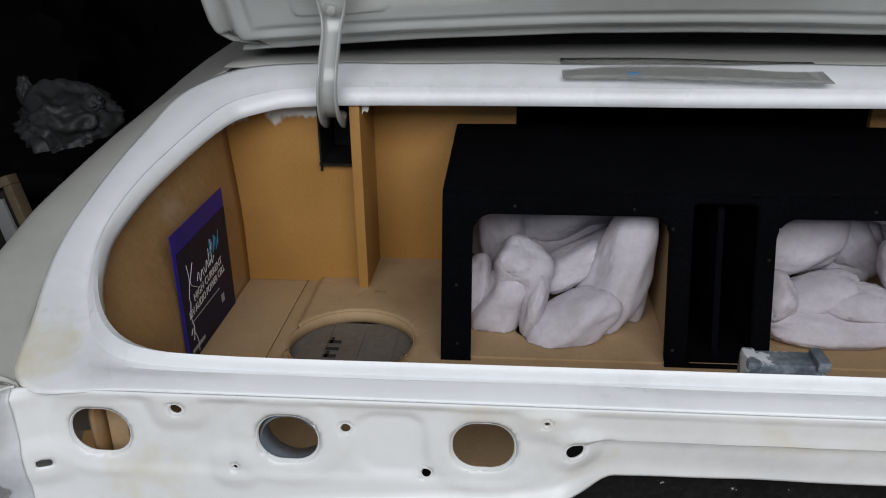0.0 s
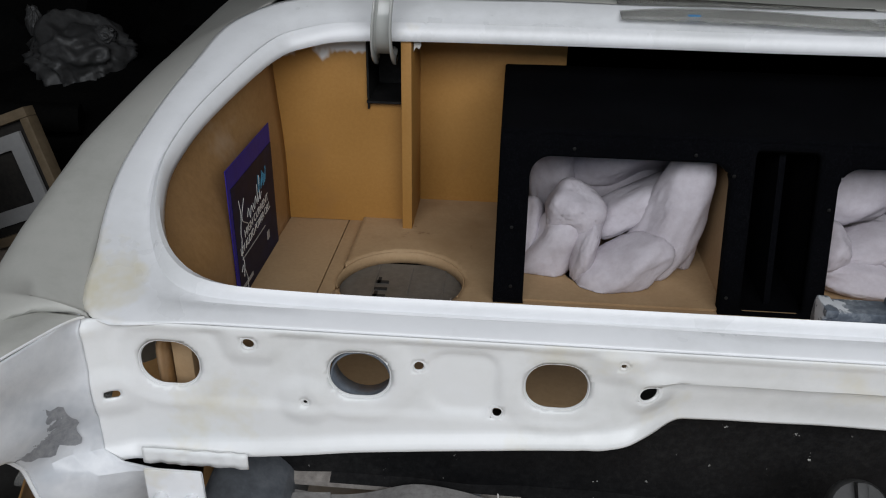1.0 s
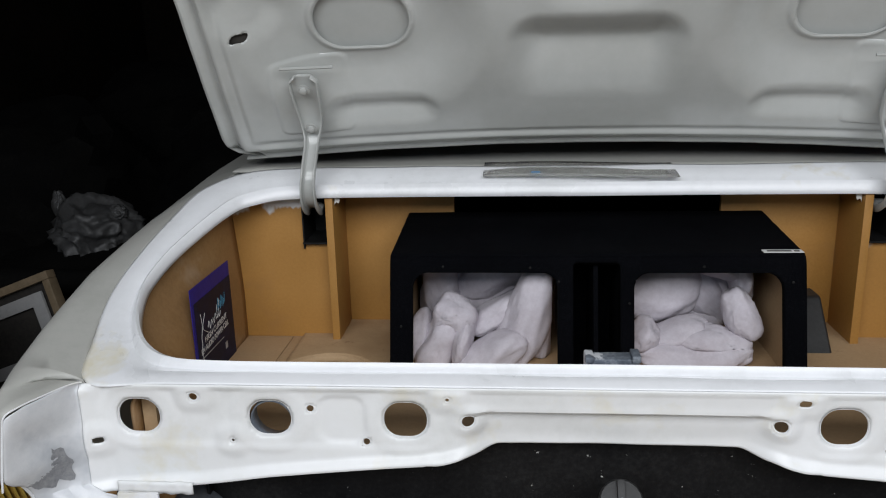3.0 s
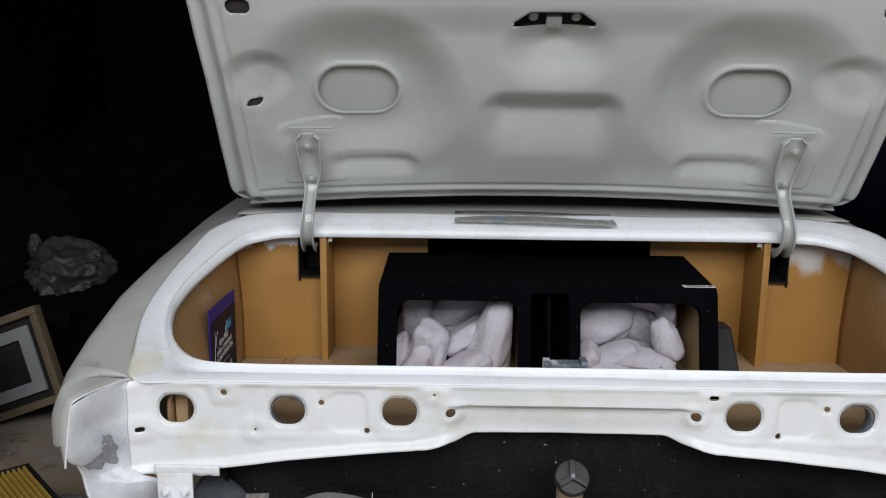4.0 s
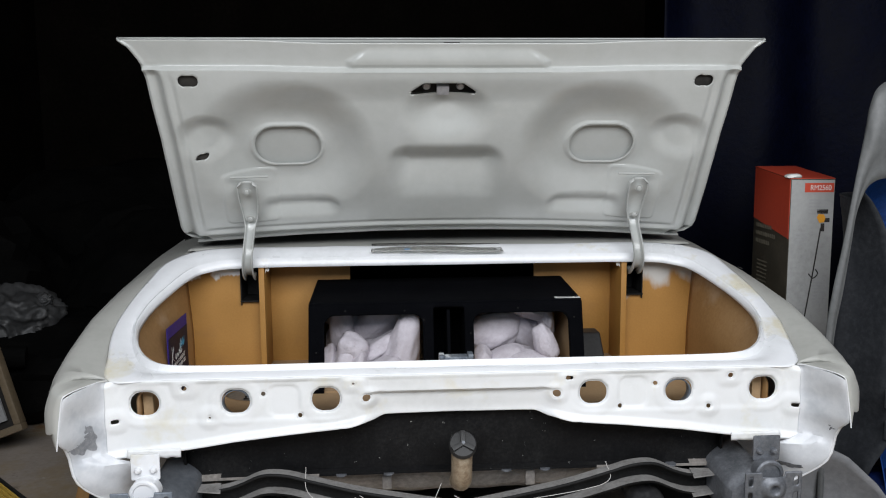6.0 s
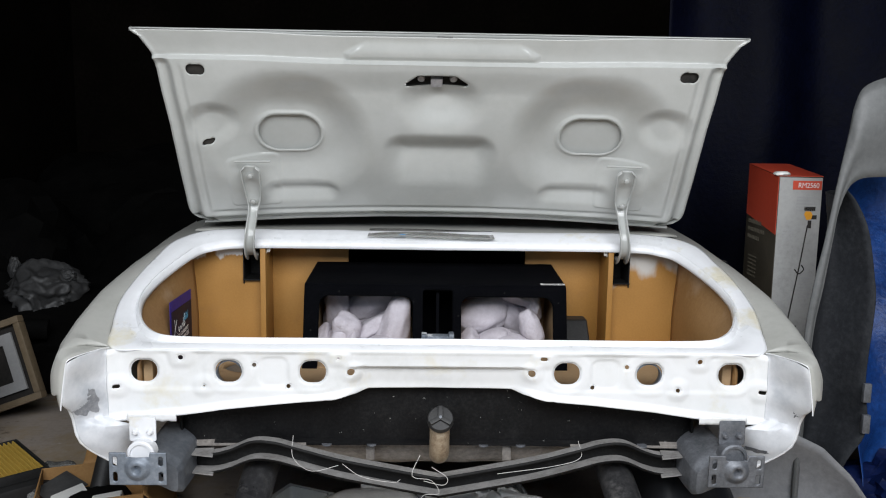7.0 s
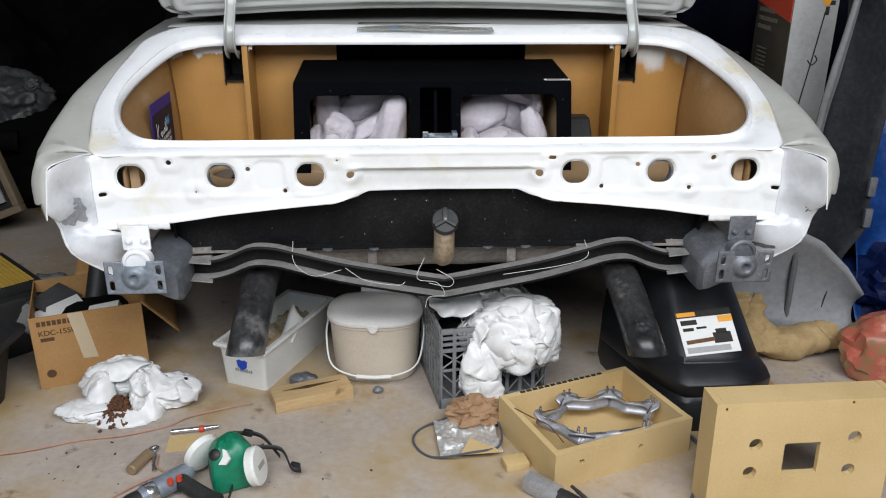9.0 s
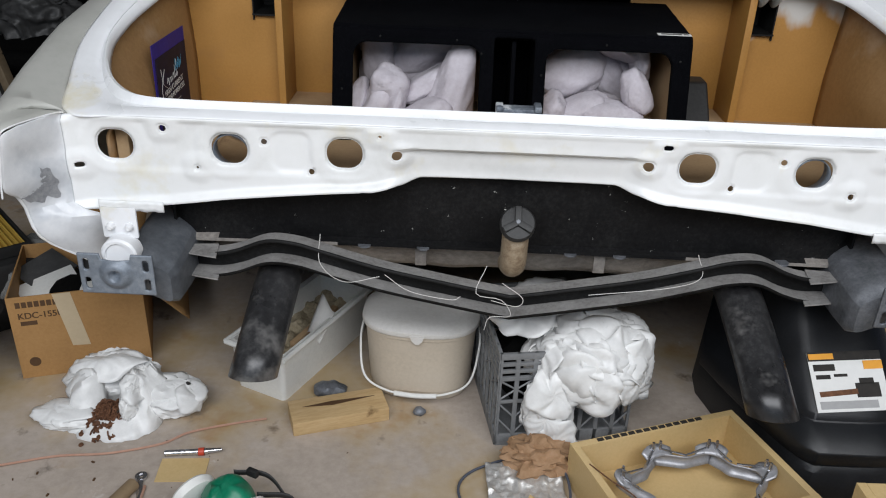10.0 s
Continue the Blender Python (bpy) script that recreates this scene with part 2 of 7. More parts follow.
# dark fabric, also the black that stands in for unlit depth
FABRICSHADE = material("fabric_shade", [(0.0015, 0.0015, 0.0015), (0.003, 0.003, 0.0029), (0.007, 0.0066, 0.006)], 0.9, big=8, small=80, bump=0.5, bump_size=80, spec=0.1)
FRAMEWOOD = material("frame_wood", [(0.13, 0.1, 0.06), (0.18, 0.135, 0.085), (0.22, 0.17, 0.11)], 0.5, big=8, small=50, bump=0.1, bump_size=90)
CARDDARK = material("dark_carton", [(0.05, 0.035, 0.02), (0.08, 0.055, 0.035)], 0.8, big=10, small=60, bump=0.1)
glass = bpy.data.materials.new("clear_sheet")
glass.use_nodes = True
gb = glass.node_tree.nodes["Principled BSDF"]
gb.inputs["Transmission Weight"].default_value, gb.inputs["Roughness"].default_value = 0.75, 0.15
gb.inputs["Base Color"].default_value, gb.inputs["IOR"].default_value = (0.75, 0.75, 0.72, 1), 1.3
BLUETAPE = material("blue_tape", [(0.01, 0.16, 0.4), (0.015, 0.22, 0.5)], 0.6, bump=0.1)


# ---- mesh helpers ----
def part(name, bm, mat, parent=None, label="", smooth=True, sharp=38, solid=0.0, bevel=0.0, mats=None):
    me = bpy.data.meshes.new(name)
    bm.to_mesh(me)
    bm.free()
    for m in (mats or [mat]):
        me.materials.append(m)
    if smooth:
        me.polygons.foreach_set("use_smooth", [True] * len(me.polygons))
        me.set_sharp_from_angle(angle=radians(sharp))
    ob = new(name, me)
    if parent is not None:
        ob.parent = parent
    if label:
        ob["label"] = label
    if solid:
        md = ob.modifiers.new("thickness", "SOLIDIFY")
        md.thickness, md.offset = solid, 0
    if bevel:
        md = ob.modifiers.new("edge", "BEVEL")
        md.width, md.segments, md.limit_method, md.angle_limit = bevel, 2, "ANGLE", radians(40)
    return ob


def thing(name, label, category, m=None, group="", kind=""):
    ob = new(name)
    ob.empty_display_size = 0.05
    if m is not None:
        ob.matrix_basis = m
    return tagged(ob, label, category, group, kind)


def box(bm, x0, x1, y0, y1, z0, z1, bevel=0.0, mi=0, m=None):
    g = bmesh.ops.create_cube(bm, size=1.0)
    vs = g["verts"]
    for v in vs:
        v.co = Vector(((x0 + x1) / 2 + v.co.x * (x1 - x0), (y0 + y1) / 2 + v.co.y * (y1 - y0), (z0 + z1) / 2 + v.co.z * (z1 - z0)))
    fs = {f for v in vs for f in v.link_faces}
    for f in fs:
        f.material_index = mi
    if bevel:
        r = bmesh.ops.bevel(bm, geom=list({e for v in vs for e in v.link_edges}), offset=bevel, segments=2, affect="EDGES", profile=0.6)
        vs = list({v for f in r["faces"] for v in f.verts} | {v for v in vs if v.is_valid})
        for f in r["faces"]:
            f.material_index = mi
    if m is not None:
        bmesh.ops.transform(bm, matrix=m, verts=vs)
    return vs


def sheet(bm, fn, nu, nv, closed=False, mi=0):
    """A grid of points fn(u, v), u and v from 0 to 1."""
    rows = [[bm.verts.new(fn(i / nu, j / nv)) for j in range(nv + 1)] for i in range(nu if closed else nu + 1)]
    n = len(rows)
    for i in range(nu):
        a, b = rows[i], rows[(i + 1) % n]
        for j in range(nv):
            f = bm.faces.new((a[j], b[j], b[j + 1], a[j + 1]))
            f.material_index = mi
    return rows


def smooth_path(pts, n):
    """Catmull-Rom points along pts."""
    P = [Vector(p) for p in pts]
    P = [2 * P[0] - P[1]] + P + [2 * P[-1] - P[-2]]
    out, k = [], len(pts) - 1
    for i in range(n + 1):
        s = min(i / n * k, k - 1e-6)
        j = int(s)
        t = s - j
        a, b, c, d = P[j], P[j + 1], P[j + 2], P[j + 3]
        out.append(0.5 * ((2 * b) + (c - a) * t + (2 * a - 5 * b + 4 * c - d) * t * t + (3 * b - a - 3 * c + d) * t ** 3))
    return out


def tube(bm, pts, r, seg=8, n=None, caps=True, flat=1.0, up=None, mi=0):
    """A round rod along pts; r: one radius or a list of them."""
    P = smooth_path(pts, n) if n else [Vector(p) for p in pts]
    k = len(P)
    rows = []
    side = None
    for i, p in enumerate(P):
        d = (P[min(i + 1, k - 1)] - P[max(i - 1, 0)]).normalized()
        ref = Vector(up) if up else (side if side is not None else (Vector((0, 0, 1)) if abs(d.z) < 0.9 else Vector((1, 0, 0))))
        s = (ref - d * ref.dot(d)).normalized()
        side = s
        t = d.cross(s)
        rr = r if not hasattr(r, "__len__") else r[min(len(r) - 1, round(i * (len(r) - 1) / max(1, k - 1)))]
        rows.append([bm.verts.new(p + rr * (math.cos(2 * math.pi * a / seg) * s * flat + math.sin(2 * math.pi * a / seg) * t)) for a in range(seg)])
    for a, b in zip(rows, rows[1:]):
        for j in range(seg):
            bm.faces.new((a[j], a[(j + 1) % seg], b[(j + 1) % seg], b[j])).material_index = mi
    if caps:
        bm.faces.new(rows[0][::-1]).material_index = mi
        bm.faces.new(rows[-1]).material_index = mi
    return rows


def lathe(bm, profile, seg=24, m=None, mi=0, sx=1.0, sy=1.0, cap=True):
    """Turned about z: profile of (radius, height)."""
    rows = []
    for r, z in profile:
        rows.append([bm.verts.new((m or Matrix()) @ Vector((sx * r * math.cos(2 * math.pi * a / seg), sy * r * math.sin(2 * math.pi * a / seg), z))) for a in range(seg)])
    for a, b in zip(rows, rows[1:]):
        for j in range(seg):
            bm.faces.new((a[j], a[(j + 1) % seg], b[(j + 1) % seg], b[j])).material_index = mi
    if cap:
        bm.faces.new(rows[0][::-1]).material_index = mi
        bm.faces.new(rows[-1]).material_index = mi


def prism(bm, outline, z0, z1, m=None, mi=0):
    """An upright block over an outline of (x, y)."""
    m = m or Matrix()
    a = [bm.verts.new(m @ Vector((x, y, z0))) for x, y in outline]
    b = [bm.verts.new(m @ Vector((x, y, z1))) for x, y in outline]
    n = len(a)
    for f in ([bm.faces.new(a[::-1]), bm.faces.new(b)] + [bm.faces.new((a[i], a[(i + 1) % n], b[(i + 1) % n], b[i])) for i in range(n)]):
        f.material_index = mi


def rrect(a, b, r, n=5, cx=0.0, cy=0.0):
    """The outline of a rounded rectangle of half sizes a and b."""
    out = []
    for sx, sy, a0 in ((1, 1, 0), (-1, 1, 90), (-1, -1, 180), (1, -1, 270)):
        for i in range(n + 1):
            t = radians(a0 + 90 * i / n)
            out.append((cx + sx * (a - r) + r * math.cos(t), cy + sy * (b - r) + r * math.sin(t)))
    return out


def sd_rrect(x, z, cx, cz, a, b, r):
    dx, dz = abs(x - cx) - a + r, abs(z - cz) - b + r
    return math.hypot(max(dx, 0), max(dz, 0)) + min(max(dx, dz), 0) - r


def step(lo, hi, v):
    t = min(1.0, max(0.0, (v - lo) / (hi - lo)))
    return t * t * (3 - 2 * t)


def pierced(bm, xs, zfun, nv, holes, place, cell):
    """A grid over x and z with openings cut to their true outline. holes: distance functions of (x, z); place: (x, z) to the point."""
    flat, rows = {}, []
    for x in xs:
        row = []
        z0, z1 = zfun(x)
        for j in range(nv + 1):
            px, pz = x, z0 + (z1 - z0) * j / nv
            for h in holes:
                d = h(px, pz)
                if abs(d) < cell:
                    e = 1e-4
                    gx, gz = (h(px + e, pz) - d) / e, (h(px, pz + e) - d) / e
                    g = math.hypot(gx, gz) or 1
                    if abs(d) < 0.62 * cell:
                        px, pz = px - d * gx / g, pz - d * gz / g
            v = bm.verts.new(place(px, pz))
            flat[v] = (px, pz)
            row.append(v)
        rows.append(row)
    for a, b in zip(rows, rows[1:]):
        for j in range(nv):
            q = (a[j], b[j], b[j + 1], a[j + 1])
            cx, cz = sum(flat[v][0] for v in q) / 4, sum(flat[v][1] for v in q) / 4
            if all(h(cx, cz) > 0 for h in holes):
                bm.faces.new(q)
    for v in [v for v in bm.verts if not v.link_faces]:
        bm.verts.remove(v)


def crumpled(bm, centre, radii, seed, amp=0.25, sub=4, freq=2.2, floor=None, mi=0):
    """A crushed, folded lump."""
    g = bmesh.ops.create_icosphere(bm, subdivisions=sub, radius=1.0)
    off = Vector((seed * 7.3, seed * 3.1, seed * 5.7))
    c, rad = Vector(centre), Vector(radii)
    for v in g["verts"]:
        p = v.co.copy()
        a = noise.noise(p * freq + off)
        b = 1 - abs(noise.noise(p * freq * 2.1 + off)) * 2
        d = 1 - abs(noise.noise(p * freq * 4.7 - off)) * 2
        s = 1 + amp * (0.9 * a + 0.45 * b + 0.22 * d)
        v.co = c + Vector((p.x * rad.x, p.y * rad.y, p.z * rad.z)) * s
        if floor is not None and v.co.z < floor:
            v.co.z = floor + 0.002 * noise.noise(p * 9)
    for f in {f for v in g["verts"] for f in v.link_faces}:
        f.material_index = mi


def text_mesh(bm, words, size, m, mi=0, squeeze=1.0):
    """Raised letters of the built-in font, turned into a mesh."""
    cu = bpy.data.curves.new("letters", "FONT")
    cu.body, cu.size, cu.extrude = words, size, 0.0004
    ob = bpy.data.objects.new("letters", cu)
    me = bpy.data.meshes.new_from_object(ob)
    k = len(bm.verts)
    f0 = len(bm.faces)
    bm.from_mesh(me)
    bm.verts.ensure_lookup_table(), bm.faces.ensure_lookup_table()
    bmesh.ops.transform(bm, matrix=m @ Matrix.Diagonal((squeeze, 1, 1, 1)), verts=bm.verts[k:])
    for f in bm.faces[f0:]:
        f.material_index = mi
    bpy.data.objects.remove(ob), bpy.data.curves.remove(cu), bpy.data.meshes.remove(me)


def bar_parts(name, rows, m, mat, parent):
    """The same bars, each a part of its own."""
    for r in rows:
        bm = bmesh.new()
        bars(bm, [r], m)
        part(name, bm, mat, parent, smooth=False)


def bars(bm, rows, m, thick=0.0006, mi=0):
    """Flat bars (x, y, width, height) for writing that cannot be read."""
    for x, y, w, h in rows:
        box(bm, x, x + w, y, y + h, 0, thick, mi=mi, m=m)


# ---- the garage ----
def plain(name, x0, x1, y0, y1, z0, z1, mat, label, category, kind="structure", bevel=0.0):
    bm = bmesh.new()
    box(bm, x0, x1, y0, y1, z0, z1, bevel)
    return tagged(part(name, bm, mat, smooth=False), label, category, "", kind)


bm = bmesh.new()
sheet(bm, lambda u, v: (-3.4 + 6.8 * u, -3.3 + 9.3 * v, 0.0), 30, 40)
tagged(part("floor", bm, CONCRETE), "stained grey concrete garage floor with rusty marks", "floor", "", "structure")
plain("ground", -60, 60, -90, -3.3, -0.3, -0.02, CONCRETE, "pale concrete driveway outside the open garage", "driveway")
# walls and ceiling: nothing shows of them but darkness, set in their colour
plain("wall_left", -3.5, -3.4, -3.3, 6.0, 0, 3.3, UNLITWALL, "dark unlit garage side wall", "wall")
plain("wall_right", 2.3, 2.4, -3.3, 6.0, 0, 3.3, UNLITWALL, "dark unlit garage side wall", "wall")
plain("wall_back", -3.5, 2.4, 6.0, 6.1, 0, 3.3, UNLITWALL, "dark unlit garage back wall", "wall")
plain("ceiling", -3.5, 2.4, -3.3, 6.1, 3.3, 3.4, UNLITWALL, "dark unlit garage ceiling", "ceiling")

# ---- the car ----
car = thing("car", "white primed old car body, bumper removed, boot open", "car")


def deck_z(y):
    return 0.76 + 0.36 * (y - 0.06)


INNER = [(0, 0.047), (0.35, 0.046), (0.61, 0.046), (0.71, 0.055), (0.768, 0.087), (0.807, 0.14), (0.83, 0.21), (0.833, 0.27), (0.815, 0.36), (0.762, 0.49), (0.715, 0.533), (0.62, 0.556), (0.3, 0.56), (0, 0.559)]
OUTER = [(0, 0), (0.35, 0), (0.70, 0.0), (0.838, 0.0), (0.872, 0.1), (0.893, 0.22), (0.889, 0.35), (0.868, 0.46), (0.83, 0.58), (0.70, 0.645), (0.3, 0.65), (0, 0.65)]


def ring_path(half, n=60):
    p = smooth_path([(x, y, 0) for x, y in half], n)
    return p + [Vector((-q.x, q.y, 0)) for q in p[-2:0:-1]]


def seam_x(y):
    """Half width of the boot frame at y."""
    pts = [(-0.16, 0.905), (-0.1, 0.89), (0.0, 0.838), (0.1, 0.872), (0.22, 0.893), (0.35, 0.889), (0.46, 0.868), (0.58, 0.83), (0.64, 0.8), (0.8, 0.79), (3, 0.79)]
    for (a, xa), (b, xb) in zip(pts, pts[1:]):
        if y <= b:
            return xa + (xb - xa) * (y - a) / (b - a)
    return 0.79


ri, ro = ring_path(INNER), ring_path(OUTER)
PROFILE = [(-0.02, -0.016), (0.0, -0.008), (0.03, 0.003), (0.09, 0.007), (0.15, 0.004), (0.2, -0.005), (0.3, -0.006), (0.45, 0.0), (0.7, 0.002), (0.92, 0.001), (1.0, 0.0)]


def surround(u, v):
    i = round(u * len(ri)) % len(ri)
    w, h = PROFILE[round(v * (len(PROFILE) - 1))]
    p = ri[i].lerp(ro[i], w)
    back = step(0.12, 0.0, p.y) * step(0.3, 1.0, w)
    dent = 0.004 * noise.noise(Vector((p.x * 6, p.y * 6, 0.3))) * step(0.2, 0.5, w) * (1 - back)
    return (p.x, p.y, deck_z(p.y) + h + dent)


bm = bmesh.new()
sheet(bm, surround, len(ri), len(PROFILE) - 1, closed=True)
part("boot_frame", bm, RINGWHITE, car, "white primed sheet-metal frame round the boot opening", solid=0.002)

# tail panel
BIG = [(sx * x, 0.681) for x in (0.76, 0.545, 0.329) for sx in (-1, 1)]
LOW = [(0.0, 0.634), (0.13, 0.633), (0.18, 0.632), (0.225, 0.622), (0.285, 0.61), (0.41, 0.599), (0.55, 0.584), (0.66, 0.568), (0.79, 0.553), (0.86, 0.55)]


def low_edge(x):
    x = abs(x)
    for (a, za), (b, zb) in zip(LOW, LOW[1:]):
        if x <= b:
            return za + (zb - za) * step(a, b, x) if 0.18 < x < 0.3 else za + (zb - za) * (x - a) / (b - a)
    return LOW[-1][1]


SMALL = [(-0.665, 0.718, 0.0085), (0.674, 0.717, 0.0085), (-0.479, 0.698, 0.0075), (0.485, 0.70, 0.0075), (-0.392, 0.642, 0.0075), (0.397, 0.644, 0.0075),
         (-0.262, 0.72, 0.005), (-0.231, 0.682, 0.0115), (0.237, 0.682, 0.0115), (-0.607, 0.643, 0.0045), (0.62, 0.64, 0.0075)]
SLOTS = [(-0.828, 0.642), (0.838, 0.639), (0.267, 0.722)]
BOSSES = [(-0.665, 0.718, 0.028, 0.022), (0.673, 0.716, 0.028, 0.022), (-0.261, 0.721, 0.026, 0.02), (0.268, 0.72, 0.026, 0.02), (-0.607, 0.643, 0.022, 0.022),
          (0.62, 0.64, 0.022, 0.022), (-0.828, 0.642, 0.024, 0.024), (0.835, 0.64, 0.024, 0.024), (-0.229, 0.682, 0.021, 0.021), (0.24, 0.683, 0.021, 0.021)]


def tail_y(x, z):
    y = 0.003 * step(0.7385, 0.706, z)              # below the crease the panel steps in
    for bx, bz in BIG:                                                             # rolled rims of the lamp openings
        d = sd_rrect(x, z, bx, bz, 0.036, 0.031, 0.029)
        y += 0.0025 * step(0.006, 0.0, d) - 0.0025 * step(0.034, 0.018, d)
    for bx, bz, a, b in BOSSES:                                                    # raised pads
        y -= 0.0055 * step(0.014, -0.01, sd_rrect(x, z, bx, bz, a, b, 0.018))
    for s in (-1, 1):                                                              # long pressed swage between the openings
        d = sd_rrect(x, z, s * 0.54, 0.684, 0.27, 0.046, 0.04)
        y += 0.003 * step(0.01, -0.004, d)
        d = sd_rrect(x, z, s * 0.43, 0.68, 0.035, 0.036, 0.02)
        y += 0.003 * step(0.008, -0.002, d)
    mid = step(0.255, 0.185, abs(x))
    y += mid * (0.02 * step(0.7, 0.688, z) + 0.008 * step(0.688, 0.64, z))                        # the middle is set back
    y -= 0.012 * (1 - mid) * step(0.02, 0.0, z - low_edge(x))                                  # rolled lower edge
    y -= 0.012 * step(0.81, 0.853, abs(x))
    y += 0.0012 * noise.noise(Vector((x * 14, z * 14, 1.7)))
    k = step(0.727, 0.737, z)
    return y * (1 - k) - 0.002 * k                                                  # folds over to meet the boot frame


def tail_holes():
    hs = [(lambda x, z, bx=bx, bz=bz: sd_rrect(x, z, bx, bz, 0.036, 0.031, 0.029)) for bx, bz in BIG]
    hs += [(lambda x, z, bx=bx, bz=bz, r=r: math.hypot(x - bx, z - bz) - r) for bx, bz, r in SMALL]
    hs += [(lambda x, z, bx=bx, bz=bz: sd_rrect(x, z, bx, bz, 0.009, 0.005, 0.004)) for bx, bz in SLOTS]
    return hs


bm = bmesh.new()
NX = 380
pierced(bm, [-0.853 + 1.706 * i / NX for i in range(NX + 1)], lambda x: (low_edge(x), 0.7392), 40, tail_holes(), lambda x, z: (x, tail_y(x, z), z), 0.0045)


def ring_round(bm, outline, place, r):
    """A thin rolled lip along an opening's edge."""
    P = [Vector(place(x, z)) for x, z in outline]
    n = len(P)
    mid = sum(P, Vector()) / n
    rows = []
    for i, p in enumerate(P):
        d = (P[(i + 1) % n] - P[i - 1]).normalized()
        o = (p - mid).normalized()
        t = d.cross(o).normalized()
        rows.append([bm.verts.new(p + r * (math.cos(a) * o + math.sin(a) * t)) for a in [2 * math.pi * k / 6 for k in range(6)]])
    for i in range(n):
        for k in range(6):
            bm.faces.new((rows[i][k], rows[i][(k + 1) % 6], rows[(i + 1) % n][(k + 1) % 6], rows[(i + 1) % n][k]))


for bx, bz in BIG:
    ring_round(bm, rrect(0.036, 0.031, 0.029, 8, bx, bz), lambda x, z: (x, tail_y(x, z) + 0.0015, z), 0.0014)
for bx, bz, r in SMALL:
    ring_round(bm, rrect(r, r, r * 0.98, 5, bx, bz), lambda x, z: (x, tail_y(x, z) + 0.0008, z), 0.0012)
tail = part("tail_panel", bm, WHITE, car, "white primed tail panel with six round lamp openings", solid=0.0025)
# torn lower flange over the bumper mounts
for s in (-1, 1):
    bm = bmesh.new()
    sheet(bm, lambda u, v, s=s: (s * (0.675 + 0.125 * u), -0.016 - 0.003 * noise.noise(Vector((u * 9, v * 3, s))), 0.575 - (0.021 + 0.0025 * noise.noise(Vector((u * 9, 0, s)))) * v), 30, 3)
    part("lower_flange", bm, WHITE, car, solid=0.003)
# cups seen in the middle lamp openings
for bx in (-0.545, 0.545):
    bm = bmesh.new()
    lathe(bm, [(0.034, 0.0), (0.036, 0.035)], 28, pose(bx, 0.012, 0.672, -90), cap=False)
    part("lamp_cup", bm, BLUEGREY, car, "grey lamp socket ring behind the panel", solid=0.002)
for s in (-1, 1):
    bm = bmesh.new()
    box(bm, s * 0.765 - 0.012, s * 0.765 + 0.012, 0.05, 0.07, 0.60, 0.735, 0.002)
    part("strut", bm, MDFRAW, car, "wooden strut behind the lamp opening")


# quarter panels and rear corners
def crest(y):
    """Height and half width of the wing's shoulder at y."""
    pts = [(-0.13, 0.74, 0.937), (-0.09, 0.754, 0.946), (0.0, 0.77, 0.966), (0.12, 0.793, 0.982), (0.3, 0.828, 0.993), (0.57, 0.862, 1.0), (1.0, 0.905, 1.005), (1.6, 0.94, 1.0), (2.4, 0.96, 0.99)]
    for (a, za, xa), (b, zb, xb) in zip(pts, pts[1:]):
        if y <= b:
            t = (y - a) / (b - a)
            return za + (zb - za) * t, xa + (xb - xa) * t
    return pts[-1][1:]


def rim_y(x):
    return -0.004 - 0.118 * step(0.84, 0.9, x)


RIM = [(0.842, 0.7425), (0.864, 0.746), (0.885, 0.747), (0.899, 0.738), (0.905, 0.712), (0.909, 0.68), (0.912, 0.65), (0.915, 0.62)]


def wing(s):
    ys = [-0.13 + 0.01 * i for i in range(13)] + [0.03 * i for i in range(22)] + [0.65 + 0.1 * i for i in range(1, 12)]

    def f(u, v):
        y = ys[round(u * (len(ys) - 1))]
        zc, xc = crest(y)
        x0 = seam_x(y)
        z0 = (0.745 if y < 0 else deck_z(min(y, 0.62)) - 0.006) + (0.0 if y < 0.62 else 0.02 * min(1.0, y - 0.62))
        low = 0.625 - 0.25 * step(-0.02, 0.5, y)
        pts = [(x0, z0), (x0 + (xc - x0) * 0.35, z0 + (zc - z0) * 0.4 + 0.006), (x0 + (xc - x0) * 0.72, z0 + (zc - z0) * 0.82 + 0.005), (xc - 0.006, zc - 0.014), (xc + 0.006, zc - 0.05),
               (xc + 0.004, zc - 0.1), (xc - 0.004, (zc + low) / 2 - 0.03), (xc - 0.012, low)]
        t = min(1.0, max(0.0, (y + 0.13) / 0.03)) ** 0.6
        pts = [(ra + (a - ra) * t, rb + (b - rb) * t) for (a, b), (ra, rb) in zip(pts, RIM)]
        p = smooth_path([(a, 0, b) for a, b in pts], 24)[round(v * 24)]
        if y < 0:
            e = smooth_path([(a, 0, b) for a, b in RIM], 24)[round(v * 24)]
            y = y / 0.13 * -rim_y(e.x)
        return (s * p.x, y - 0.008 * step(0.72, 0.62, p.z) * step(0.1, -0.13, y), p.z)

    bm = bmesh.new()
    sheet(bm, f, len(ys) - 1, 24)
    return part("quarter_panel", bm, GREYPRIMER, car, "ivory-grey primed rear wing", solid=0.003)


